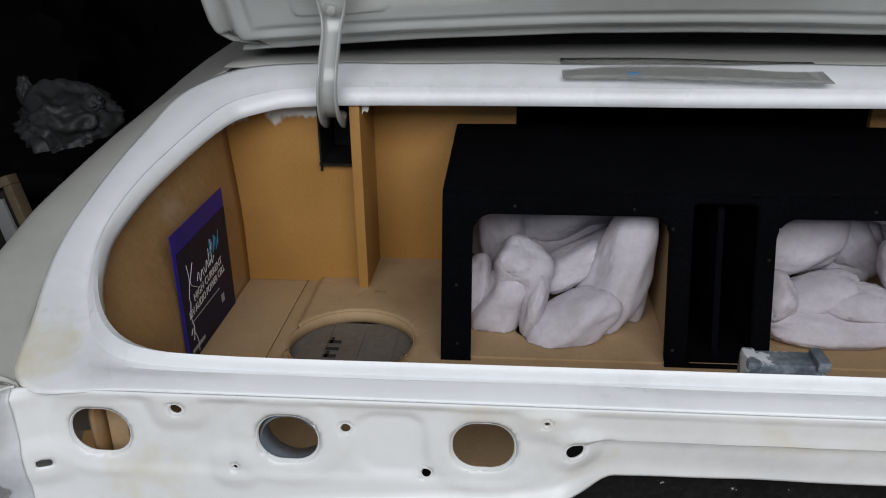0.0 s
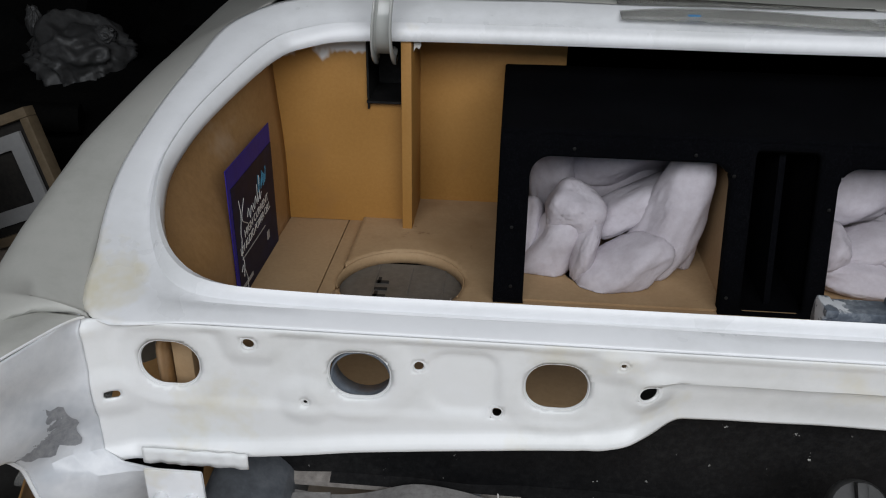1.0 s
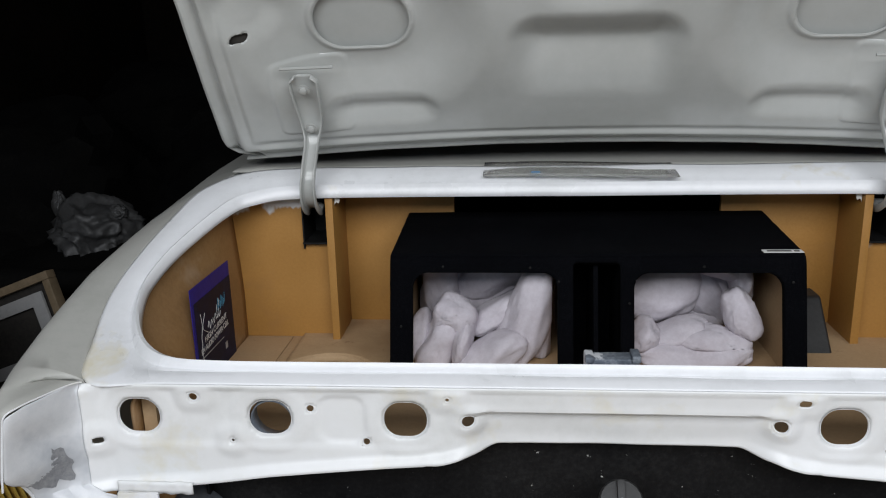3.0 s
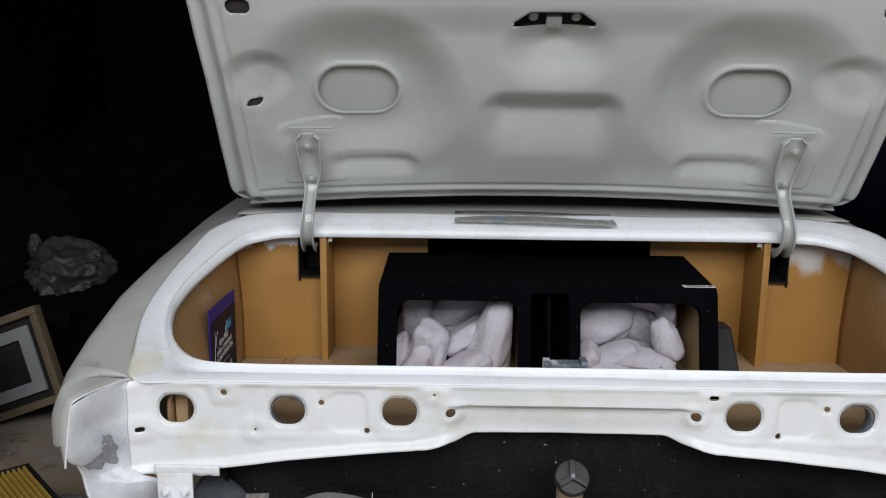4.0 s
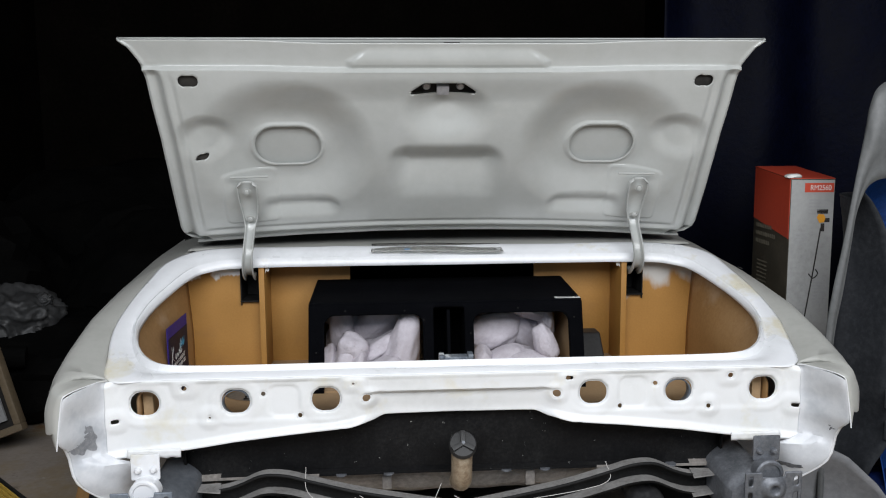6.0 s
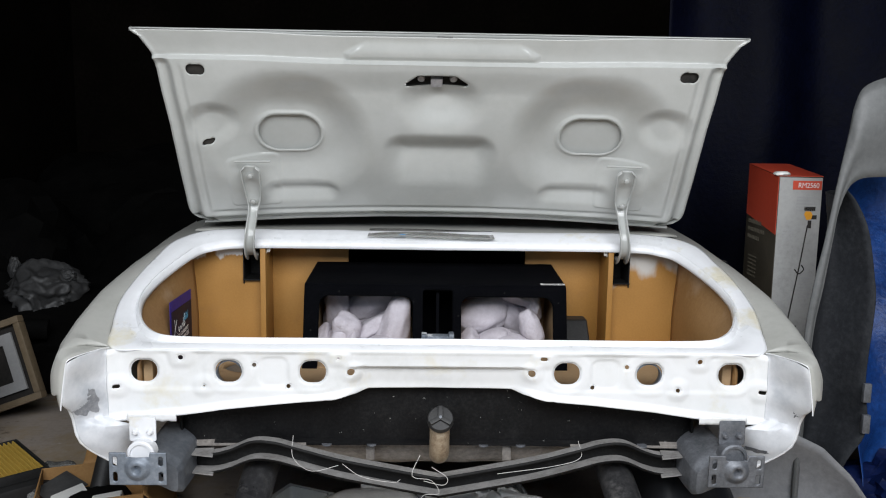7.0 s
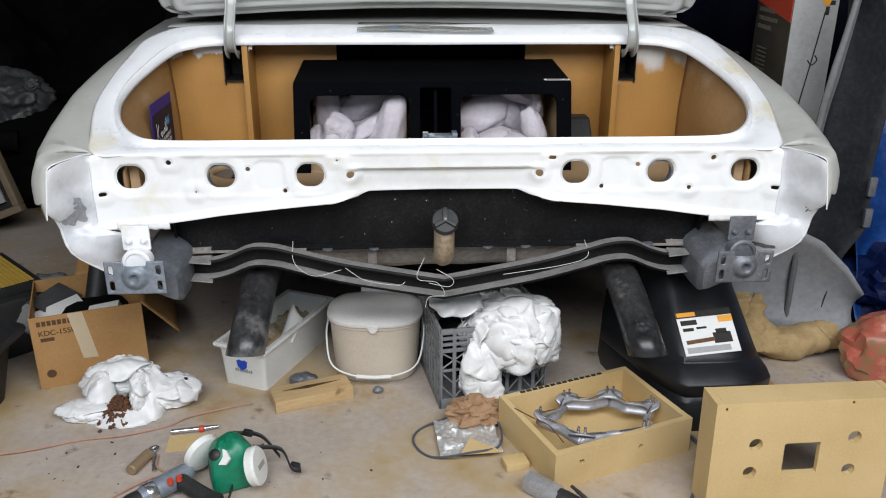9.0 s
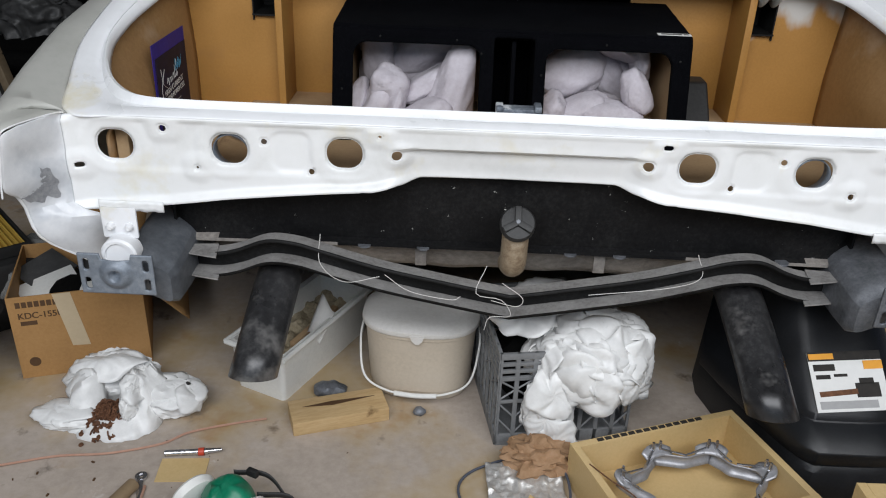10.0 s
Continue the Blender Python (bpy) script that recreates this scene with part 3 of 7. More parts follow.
def rear_corner(s):
    """The closing sheet between tail panel and wing, with its lower curl."""
    zs = [0.7445, 0.734, 0.712, 0.68, 0.65, 0.615, 0.58, 0.545, 0.51, 0.475, 0.44, 0.41]
    xo = [0.882, 0.8995, 0.9055, 0.9095, 0.9125, 0.9135, 0.914, 0.911, 0.9, 0.878, 0.848, 0.81]
    path = smooth_path([(a, 0, b) for a, b in zip(xo, zs)], 36)

    def f(u, v):
        p = path[round(v * 36)]
        z = min(p.z, 0.7445)
        xi = 0.848 - 0.066 * step(0.562, 0.545, z)
        yi = tail_y(0.848, max(z, 0.556)) - 0.0012 + 0.11 * step(0.556, 0.42, z)
        yo = -0.016 - 0.1 * (0.45 + 0.55 * step(0.56, 0.66, z)) + 0.07 * step(0.53, 0.41, z)
        yo += (rim_y(p.x) - 0.006 * step(0.72, 0.62, z) - yo) * step(0.6, 0.64, z)
        x = xi + (p.x - xi) * u
        y = yi + (yo - yi) * u ** 1.7
        y += (rim_y(x) + 0.0005 - y) * step(0.665, 0.735, z) * min(1.0, 3 * u)
        y -= 0.028 * step(0.55, 0.47, z) * math.sin(math.pi * u) * step(0.40, 0.45, z)
        w = math.sin(math.pi * u) * step(0.738, 0.7, z)
        fold = (x - 0.84) * 0.75 + (z - 0.585)
        y -= 0.005 * step(0.014, 0.0, abs(fold)) * w
        y += 0.004 * noise.noise(Vector((x * 22, z * 22, s * 2.0))) * w
        return (s * x, y, z)

    bm = bmesh.new()
    sheet(bm, f, 26, 36)
    part("rear_corner", bm, CORNER, car, "half-sanded rear corner with bare metal patches", solid=0.003)
    bm = bmesh.new()
    tube(bm, [(s * (p.x + 0.002), -0.016 - 0.1 * (0.45 + 0.55 * step(0.56, 0.66, p.z)) + 0.07 * step(0.53, 0.41, p.z), p.z) for p in path[::2] if p.z < 0.625], 0.0035, 6)
    part("corner_lip", bm, RINGWHITE, car)
    bm = bmesh.new()
    tube(bm, [(s * p.x, rim_y(p.x) - 0.008 * step(0.72, 0.62, p.z) - 0.001, p.z) for p in smooth_path([(a, 0, b) for a, b in RIM], 30)], 0.0015, 6)
    part("wing_edge", bm, RINGWHITE, car, "folded white rear edge of the wing")
    # patches rubbed down to dull steel
    for cu, cv, ru, rv, k in ([(0.66, 0.45, 0.42, 0.12, 1), (0.9, 0.43, 0.12, 0.09, 2)] if s < 0 else [(0.86, 0.47, 0.1, 0.05, 3), (0.5, 0.8, 0.3, 0.02, 4)]):
        bm = bmesh.new()

        def patch(u, v):
            w = 2 * math.pi * u
            r = v * (0.85 + 0.5 * noise.noise(Vector((2.2 * math.cos(w), 2.2 * math.sin(w), 7.0 * k))))
            pu, pv = min(0.985, cu + ru * r * math.cos(w)), cv + rv * r * math.sin(w)
            i = pv * 36
            lo = Vector(f(pu, min(35, int(i)) / 36))
            q = lo.lerp(Vector(f(pu, min(36, int(i) + 1) / 36)), i - int(i))
            return (q.x, q.y - 0.0032, q.z)
        sheet(bm, patch, 40, 8)
        part("bare_patch", bm, BARESTEEL if s < 0 else DULLSTEEL, car, "irregular patch sanded to grey metal")


for s in (-1, 1):
    wing(s)
    rear_corner(s)
    bm = bmesh.new()
    lathe(bm, [(0.008, 0), (0.008, 0.002)], 14, pose(s * 0.93, 0.55, 0.898, -6, s * 22, 0))
    if s > 0:
        part("aerial_hole", bm, INKBLACK, car, "dark hole in the wing")
    else:
        bm.free()

# scuttle and deck ahead of the opening
bm = bmesh.new()
sheet(bm, lambda u, v: (-0.8 + 1.6 * u, 0.647 + 0.55 * v, 0.966 + 0.012 * v + 0.02 * v * (1 - (2 * u - 1) ** 2)), 30, 10)
part("rear_deck", bm, GREYPRIMER, car, "grey primed deck below the rear window", solid=0.003)
# black wall added between boot and cabin, standing in for the dark void
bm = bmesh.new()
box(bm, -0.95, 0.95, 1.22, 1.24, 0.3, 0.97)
part("cabin_dark_wall", bm, FABRICSHADE, car, smooth=False)

# boot lid, propped wide open
LIDP = [(0.672, 0.975), (0.632, 1.02), (0.593, 1.075), (0.534, 1.16), (0.477, 1.254), (0.425, 1.355), (0.373, 1.466), (0.352, 1.513), (0.322, 1.562)]
lid_curve = smooth_path([(0, a, b) for a, b in LIDP], 200)
lid_len = [0.0]
for a, b in zip(lid_curve, lid_curve[1:]):
    lid_len.append(lid_len[-1] + (b - a).length)
LIDL = lid_len[-1]


def lid_at(x, s, h=0.0):
    """A point of the lid: x across, s along from the hinge edge, h proud of the inner face."""
    crown = 1 - (x / 0.815) ** 2
    f = max(0.0, 1 - s / LIDL)
    s = min(max(s + 0.035 * crown * f * f, 0.0), LIDL)
    i = min(max(int(np.searchsorted(lid_len, s)) - 1, 0), 199)
    t = (s - lid_len[i]) / (lid_len[i + 1] - lid_len[i])
    p = lid_curve[i].lerp(lid_curve[i + 1], t)
    d = (lid_curve[min(i + 3, 200)] - lid_curve[max(i - 3, 0)]).normalized()
    n = Vector((0, -d.z, d.y))
    return Vector((x, p.y + 0.035 * crown * f * f, p.z + 0.008 * crown * f * f)) + n * h


def lid_s(z):
    return float(np.interp(z, [p.z for p in lid_curve], lid_len))


HALVES = [(0.975, 0.813), (1.2, 0.811), (1.3, 0.813), (1.4, 0.821), (1.46, 0.824), (1.5, 0.831), (1.52, 0.842), (1.546, 0.86), (1.562, 0.882)]
HALF = [float(np.interp(k / 400 * LIDL, [lid_s(z) for z, w in HALVES], [w for z, w in HALVES])) for k in range(401)]


def lid_half(s):
    return HALF[min(400, max(0, round(s / LIDL * 400)))]


S_OVAL, S_HOLE, S_SLOT, S_LATCH, S_PAD, S_HINGE = lid_s(1.263), lid_s(1.466), lid_s(1.252), lid_s(1.446), lid_s(1.178), lid_s(1.11)
LID_HOLES = [lambda x, s: sd_rrect(x, s, -0.463, S_OVAL, 0.098, 0.066, 0.064), lambda x, s: sd_rrect(x, s, 0.469, S_OVAL, 0.098, 0.066, 0.064),
             lambda x, s: sd_rrect(x, s, -0.711, S_HOLE, 0.027, 0.016, 0.0155), lambda x, s: sd_rrect(x, s, 0.724, S_HOLE, 0.027, 0.016, 0.0155),
             lambda x, s: sd_rrect(x - 0.5 * (s - S_SLOT), s, -0.706, S_SLOT, 0.017, 0.0085, 0.008),
             lambda x, s: max(sd_rrect(x, s, -0.014, S_LATCH, 0.09, 0.019, 0.004), (abs(x + 0.014) - 0.08 + 1.3 * (s - S_LATCH)) * 0.6)]


def lid_h(x, s):
    hw = lid_half(s)
    ax = abs(x)
    tail = LIDL - 0.072                                                                            # where the tail flange begins
    h = -0.024 * step(0.05, 0.022, hw - ax) * step(tail + 0.01, tail - 0.03, s) - 0.02 * step(0.048, 0.02, s)
    h += 0.005 * step(0.012, 0.004, hw - ax) + 0.006 * step(0.014, 0.003, s)
    h -= 0.02 * step(tail - 0.008, tail + 0.002, s)                                               # ledge before the tail flange
    d = max(ax - 0.27 + 1.5 * max(0.0, s - LIDL + 0.052), abs(s - LIDL + 0.042) - 0.026)
    h += 0.012 * step(0.016, -0.012, d) * step(LIDL - 0.008, LIDL - 0.05, s)                      # shallow bulge over the latch
    h += 0.02 * step(0.11, 0.0, tail - s) * step(0.62, 0.3, ax)                                   # swelling under the ledge
    d = sd_rrect(ax, s, 0.466, S_OVAL, 0.1, 0.068, 0.066)
    h += -0.05 * step(0.17, 0.02, d) + 0.006 * step(0.012, 0.0, d)                                # wide dish round the ovals
    d = math.hypot((ax - 0.69) / 1.05, s - S_OVAL - 0.045)
    h -= 0.022 * step(0.085, 0.03, d) * (0.3 + 0.7 * step(S_OVAL - 0.05, S_OVAL + 0.1, s))         # round dents by the edges
    d = sd_rrect(x, s, 0.0, S_PAD, 0.15, 0.092, 0.04)
    h -= 0.045 * step(0.035, -0.05, d) * (0.06 + 0.94 * step(S_PAD - 0.1, S_PAD + 0.085, s))         # middle pocket, deep at its top
    d = math.hypot(x / 1.25, s - (S_LATCH - 0.085))
    h -= 0.036 * step(0.115, 0.02, d) * (0.25 + 0.75 * step(S_LATCH - 0.2, S_LATCH - 0.05, s))      # half-round hollow below the latch
    d = sd_rrect(ax, s, 0.44, S_HINGE - 0.045, 0.1, 0.024, 0.02)
    h -= 0.026 * step(0.035, -0.02, d) * (0.2 + 0.8 * step(S_HINGE - 0.08, S_HINGE - 0.02, s))      # pockets beside the hinges
    d = sd_rrect(ax, s, 0.585, S_HINGE + 0.01, 0.075, 0.085, 0.012)
    h += 0.004 * step(0.006, 0.0, d)                                                              # hinge reinforcement
    groove = abs((hw - ax) - 0.066)
    h -= 0.005 * step(0.014, 0.0, groove) * step(0.04, 0.1, s) * step(tail, tail - 0.06, s)
    groove = abs(s - 0.062)
    h -= 0.006 * step(0.014, 0.0, groove) * step(hw - 0.06, hw - 0.12, ax)
    return h + 0.0012 * noise.noise(Vector((x * 7, s * 7, 5.0)))


lid = new("boot_lid")
lid.parent = car
lid["label"] = "raised boot lid, pale grey pressed inner panel with oval openings"


def lid_corner(x, s):
    """Rounds the two lower corners of the lid."""
    hw = lid_half(s)
    r = 0.07
    if s < r:
        hw -= r - math.sqrt(max(0.0, r * r - (r - s) ** 2))
    return hw


bm = bmesh.new()
NXL = 340
pierced(bm, [-1 + 2 * i / NXL for i in range(NXL + 1)], lambda x: (0.0, LIDL), 190,
        [(lambda x, s, h=h: h(x * lid_half(s), s)) for h in LID_HOLES], lambda x, s: lid_at(x * lid_corner(x, s), s, lid_h(x * lid_half(s), s)), 0.005)
part("inner_panel", bm, LIDPAINT, lid, solid=0.002)
for sx in (-0.463, 0.469):
    bm = bmesh.new()
    ring_round(bm, rrect(0.0975, 0.0655, 0.0635, 10, sx, S_OVAL), lambda x, z: lid_at(x, z, lid_h(x, z) - 0.001), 0.0016)
    part("oval_lip", bm, LIDPAINT, lid)
bm = bmesh.new()
sheet(bm, lambda u, v: lid_at((2 * u - 1) * (lid_corner(0, v * LIDL) + 0.004), v * LIDL, -0.034 - 0.03 * math.sin(math.pi * v) + 0.006 * step(0.9, 1.0, v)), 40, 60)
part("outer_skin", bm, LIDPAINT, lid, "outer sheet of the lid", solid=0.003)
bm = bmesh.new()
sheet(bm, lambda u, v: lid_at((2 * u - 1) * (lid_half(LIDL) + 0.003), LIDL, -0.032 + 0.006 * v), 40, 2)
part("hem", bm, LIDPAINT, lid, "folded edge of the lid", solid=0.003)
bm = bmesh.new()
sheet(bm, lambda u, v: lid_at((2 * u - 1) * (lid_corner(0, 0.004) + 0.01), 0.0, -0.036 + 0.02 * v), 40, 2)
part("hem", bm, LIDPAINT, lid, "folded edge of the lid", solid=0.003)
for s in (-1, 1):
    bm = bmesh.new()
    sheet(bm, lambda u, v, s=s: lid_at(s * (lid_corner(0, u * LIDL) + 0.003), u * LIDL, -0.036 - 0.03 * math.sin(math.pi * u) * (1 - v) + 0.012 * v), 40, 2)
    part("hem", bm, LIDPAINT, lid, "folded edge of the lid", solid=0.003)
# black sheet behind the latch opening paints the cavity's shade
bm = bmesh.new()
sheet(bm, lambda u, v: lid_at(-0.014 + 0.2 * (u - 0.5), S_LATCH + 0.05 * (v - 0.5), -0.03), 4, 2)
part("latch_dark_sheet", bm, INKBLACK, lid, "black sheet standing in for the dark behind the latch")
def dark_hole_disc(cx, cs, a, b, tilt, label):
    """A black oval disc sunk in a hole, for the dark inside."""
    bm = bmesh.new()
    ca, sa = math.cos(tilt), math.sin(tilt)

    def at(u, v):
        w = 2 * math.pi * u
        rx, rs = a * v * math.cos(w), b * v * math.sin(w)
        x, q = cx + ca * rx - sa * rs, cs + sa * rx + ca * rs
        return lid_at(x, q, lid_h(x, q) - 0.009)
    sheet(bm, at, 28, 4)
    part("hole_dark", bm, INKBLACK, lid, label)


# black discs stand in for the shade within the lid's holes
dark_hole_disc(-0.711, S_HOLE, 0.034, 0.023, 0.0, "black oval disc painting a hole's dark inside")
dark_hole_disc(0.724, S_HOLE, 0.034, 0.023, 0.0, "black oval disc painting a hole's dark inside")
dark_hole_disc(-0.706, S_SLOT, 0.024, 0.015, 0.0, "small black disc painting a slot's dark inside")
for dx in (-0.06, 0.035):
    bm = bmesh.new()
    lathe(bm, [(0.009, 0), (0.012, 0.004), (0.009, 0.008)], 12, Matrix.Translation(lid_at(dx, S_LATCH, -0.02)) @ pose(0, 0, 0, 125))
    part("latch_rivet", bm, ALU, lid)
m = Matrix.Translation(lid_at(-0.012, S_LATCH - 0.004, -0.018)) @ pose(0, 0, 0, 35)
bm = bmesh.new()
box(bm, -0.02, 0.015, -0.012, 0.004, -0.02, 0.008, 0.003, m=m)
part("latch", bm, ALU, lid, "bare metal latch in its dark opening")
bm = bmesh.new()
box(bm, -0.022, 0.022, -0.002, 0.002, -0.006, 0.006, 0.001, m=Matrix.Translation(lid_at(0.007, LIDL - 0.012, -0.018)) @ pose(0, 0, 0, 30))
part("key_slot", bm, INKBLACK, lid)
for s in (-1, 1):
    bm = bmesh.new()
    p0, p1 = lid_at(s * 0.525, S_HINGE + 0.1, 0.002), lid_at(s * 0.635, S_HINGE + 0.1, 0.002)
    tube(bm, [p0, p1], 0.003, 6)
    part("stiffener", bm, LIDPAINT, lid)

# hinge arms
for s in (-1, 1):
    arm = [(0.588, 0.515, 1.185), (0.588, 0.53, 1.155), (0.588, 0.57, 1.085), (0.59, 0.568, 1.04), (0.592, 0.535, 0.99), (0.595, 0.525, 0.95), (0.597, 0.54, 0.915), (0.597, 0.575, 0.895), (0.597, 0.6, 0.9)]
    P = smooth_path(arm, 40)
    bm = bmesh.new()

    def strap(u, v, P=P, s=s):
        i = round(u * 40)
        p = P[i]
        d = (P[min(i + 1, 40)] - P[max(i - 1, 0)]).normalized()
        n = Vector((0, d.z, -d.y))
        w = 0.056 - 0.03 * step(0.1, 0.42, u) + 0.004 * step(0.5, 0.8, u)
        prof = [(-1, -0.014), (-1, 0.0), (-0.7, 0.004), (0.7, 0.004), (1, 0.0), (1, -0.014)]
        a, b = prof[round(v * 5)]
        q = p - n * b
        return (s * q.x + a * w / 2 * (1 if u > 0.05 else 0.6 + 8 * u), q.y, q.z)

    sheet(bm, strap, 40, 5)
    ha = part("hinge_arm", bm, LIDPAINT, car, "pale painted boot hinge arm", solid=0.003)
    for (y, z) in ((0.518, 1.159), (0.562, 1.076)):
        bm = bmesh.new()
        lathe(bm, [(0.013, 0), (0.013, 0.0015), (0.008, 0.002), (0.008, 0.008), (0.005, 0.01)], 10, pose(s * 0.588, y - 0.004, z - 0.003, 125))
        part("hinge_bolt", bm, LIDPAINT, ha)
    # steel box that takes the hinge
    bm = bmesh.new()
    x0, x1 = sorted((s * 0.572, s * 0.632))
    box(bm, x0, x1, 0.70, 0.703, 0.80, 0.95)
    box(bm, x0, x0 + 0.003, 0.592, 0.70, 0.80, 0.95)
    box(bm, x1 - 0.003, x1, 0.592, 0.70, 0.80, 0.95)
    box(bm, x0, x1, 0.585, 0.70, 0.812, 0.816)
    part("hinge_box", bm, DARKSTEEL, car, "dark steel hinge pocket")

# fuel tank behind the tail panel
bm = bmesh.new()


def tank(u, v):
    prof = [(0.6, 0.555), (0.115, 0.56), (0.105, 0.66), (0.075, 0.662), (0.062, 0.64), (0.07, 0.478), (0.056, 0.472), (0.056, 0.466), (0.085, 0.462), (0.16, 0.425), (0.6, 0.41)]
    y, z = prof[round(v * 10)]
    x = -0.695 + 1.39 * u
    e = step(0.0, 0.03, u) * step(1.0, 0.97, u)
    rib = 0.004 * max(0, math.sin(x * 26)) if 0.475 < z < 0.65 else 0
    if z > 0.6:
        z = min(z, low_edge(x) - 0.004 if abs(x) < 0.25 else 0.584)
    return (x, y + 0.012 * (1 - e) - rib + 0.015 * (x / 0.7) ** 2, z + 0.01 * (1 - e) * (1 if z < 0.5 else -1) - 0.012 * (x / 0.7) ** 2 * (z < 0.48))


sheet(bm, tank, 90, 10)
for f in bm.faces:
    f.material_index = 1 if f.calc_center_median().z < 0.466 else 0
tank_ob = part("fuel_tank", bm, TANKBLACK, car, "black fuel tank with dusty underside", mats=[TANKBLACK, DUSTYSTEEL], solid=0.002)
for x in (-0.69, 0.69):
    bm = bmesh.new()
    box(bm, x - 0.003, x + 0.003, 0.075, 0.6, 0.42, 0.555, 0.002)
    part("tank_end", bm, TANKBLACK, tank_ob)
for x in (-0.42, -0.3, -0.18, 0.12, 0.22, 0.4, 0.55):
    bm = bmesh.new()
    lathe(bm, [(0.014, 0), (0.014, 0.004), (0.008, 0.007)], 10, pose(x, 0.06, 0.468, 180))
    part("tank_bolt", bm, DULLSTEEL, tank_ob)
for x in (-0.185, 0.185):
    bm = bmesh.new()
    box(bm, x - 0.012, x + 0.012, 0.075, 0.08, 0.415, 0.465, 0.002)
    part("tank_tab", bm, DUSTYSTEEL, tank_ob)
# dusty cross member below the tank's seam
bm = bmesh.new()
sheet(bm, lambda u, v: (-0.46 + 0.92 * u, 0.078 + 0.05 * v + 0.004 * math.sin(30 * u), 0.466 - 0.075 * v + 0.003 * noise.noise(Vector((u * 12, v * 3, 6)))), 60, 6)
part("cross_member", bm, DUSTYSTEEL, car, "dust-covered sheet-metal cross member", solid=0.003)
# filler neck and its cap
bm = bmesh.new()
tube(bm, [(0.0, 0.06, 0.44), (0.0, 0.0, 0.47), (0.0, -0.012, 0.52), (0.0, -0.016, 0.555)], 0.026, 20, 10)
neck = part("filler_neck", bm, NECK, car, "rust-stained filler neck")
bm = bmesh.new()
m = pose(0.001, -0.022, 0.562, 50)
lathe(bm, [(0.03, 0), (0.034, 0.003), (0.034, 0.014), (0.031, 0.018), (0.012, 0.02)], 28, m)
for a in (0, 120, 240):
    box(bm, -0.006, 0.006, 0, 0.031, 0.018, 0.028, 0.002, m=m @ pose(0, 0, 0, 0, 0, a))
capob = part("filler_cap", bm, BLACKRUB, neck, "black three-winged filler cap")
bm = bmesh.new()
lathe(bm, [(0.005, 0.026), (0.004, 0.0285)], 12, m)
part("cap_rivet", bm, DULLSTEEL, capob)

# bumper beam: a channel arched over the exhaust pipes
BEAM = [(-0.665, 0.445), (-0.6, 0.448), (-0.55, 0.462), (-0.49, 0.488), (-0.43, 0.488), (-0.37, 0.474), (-0.26, 0.448), (-0.13, 0.425), (0.0, 0.402)]
half = smooth_path([(x, 0, z) for x, z in BEAM], 40)
beam_path = half + [Vector((-p.x, 0, p.z)) for p in half[-2::-1]]
CH = [(-0.02, 0.005), (-0.02, 0.0), (0.018, 0.0), (0.018, -0.045), (-0.02, -0.045), (-0.02, -0.05)]
bm = bmesh.new()


def channel(u, v):
    p = beam_path[round(u * (len(beam_path) - 1))]
    y, z = CH[round(v * 5)]
    return (p.x, y + 0.05 * (p.x / 0.66) ** 2, p.z + z)


sheet(bm, channel, len(beam_path) - 1, 5)
bm.normal_update()
# rear-facing web takes the dark tone, flanges the paler one
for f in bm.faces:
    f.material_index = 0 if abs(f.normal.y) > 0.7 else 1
part("bumper_beam", bm, DARKSTEEL, car, "bent steel bumper beam, dark web between paler flanges", mats=[DARKSTEEL, FLANGE], solid=0.004)
for s in (-1, 1):
    bm = bmesh.new()
    for z in (0.452, 0.402):
        prism(bm, [(s * 0.59, 0.0), (s * 0.655, 0.015), (s * 0.69, 0.05), (s * 0.6, 0.06)], z - 0.0015, z + 0.0015)
    bmesh.ops.recalc_face_normals(bm, faces=bm.faces)
    part("beam_end", bm, FLANGE, car, smooth=False)


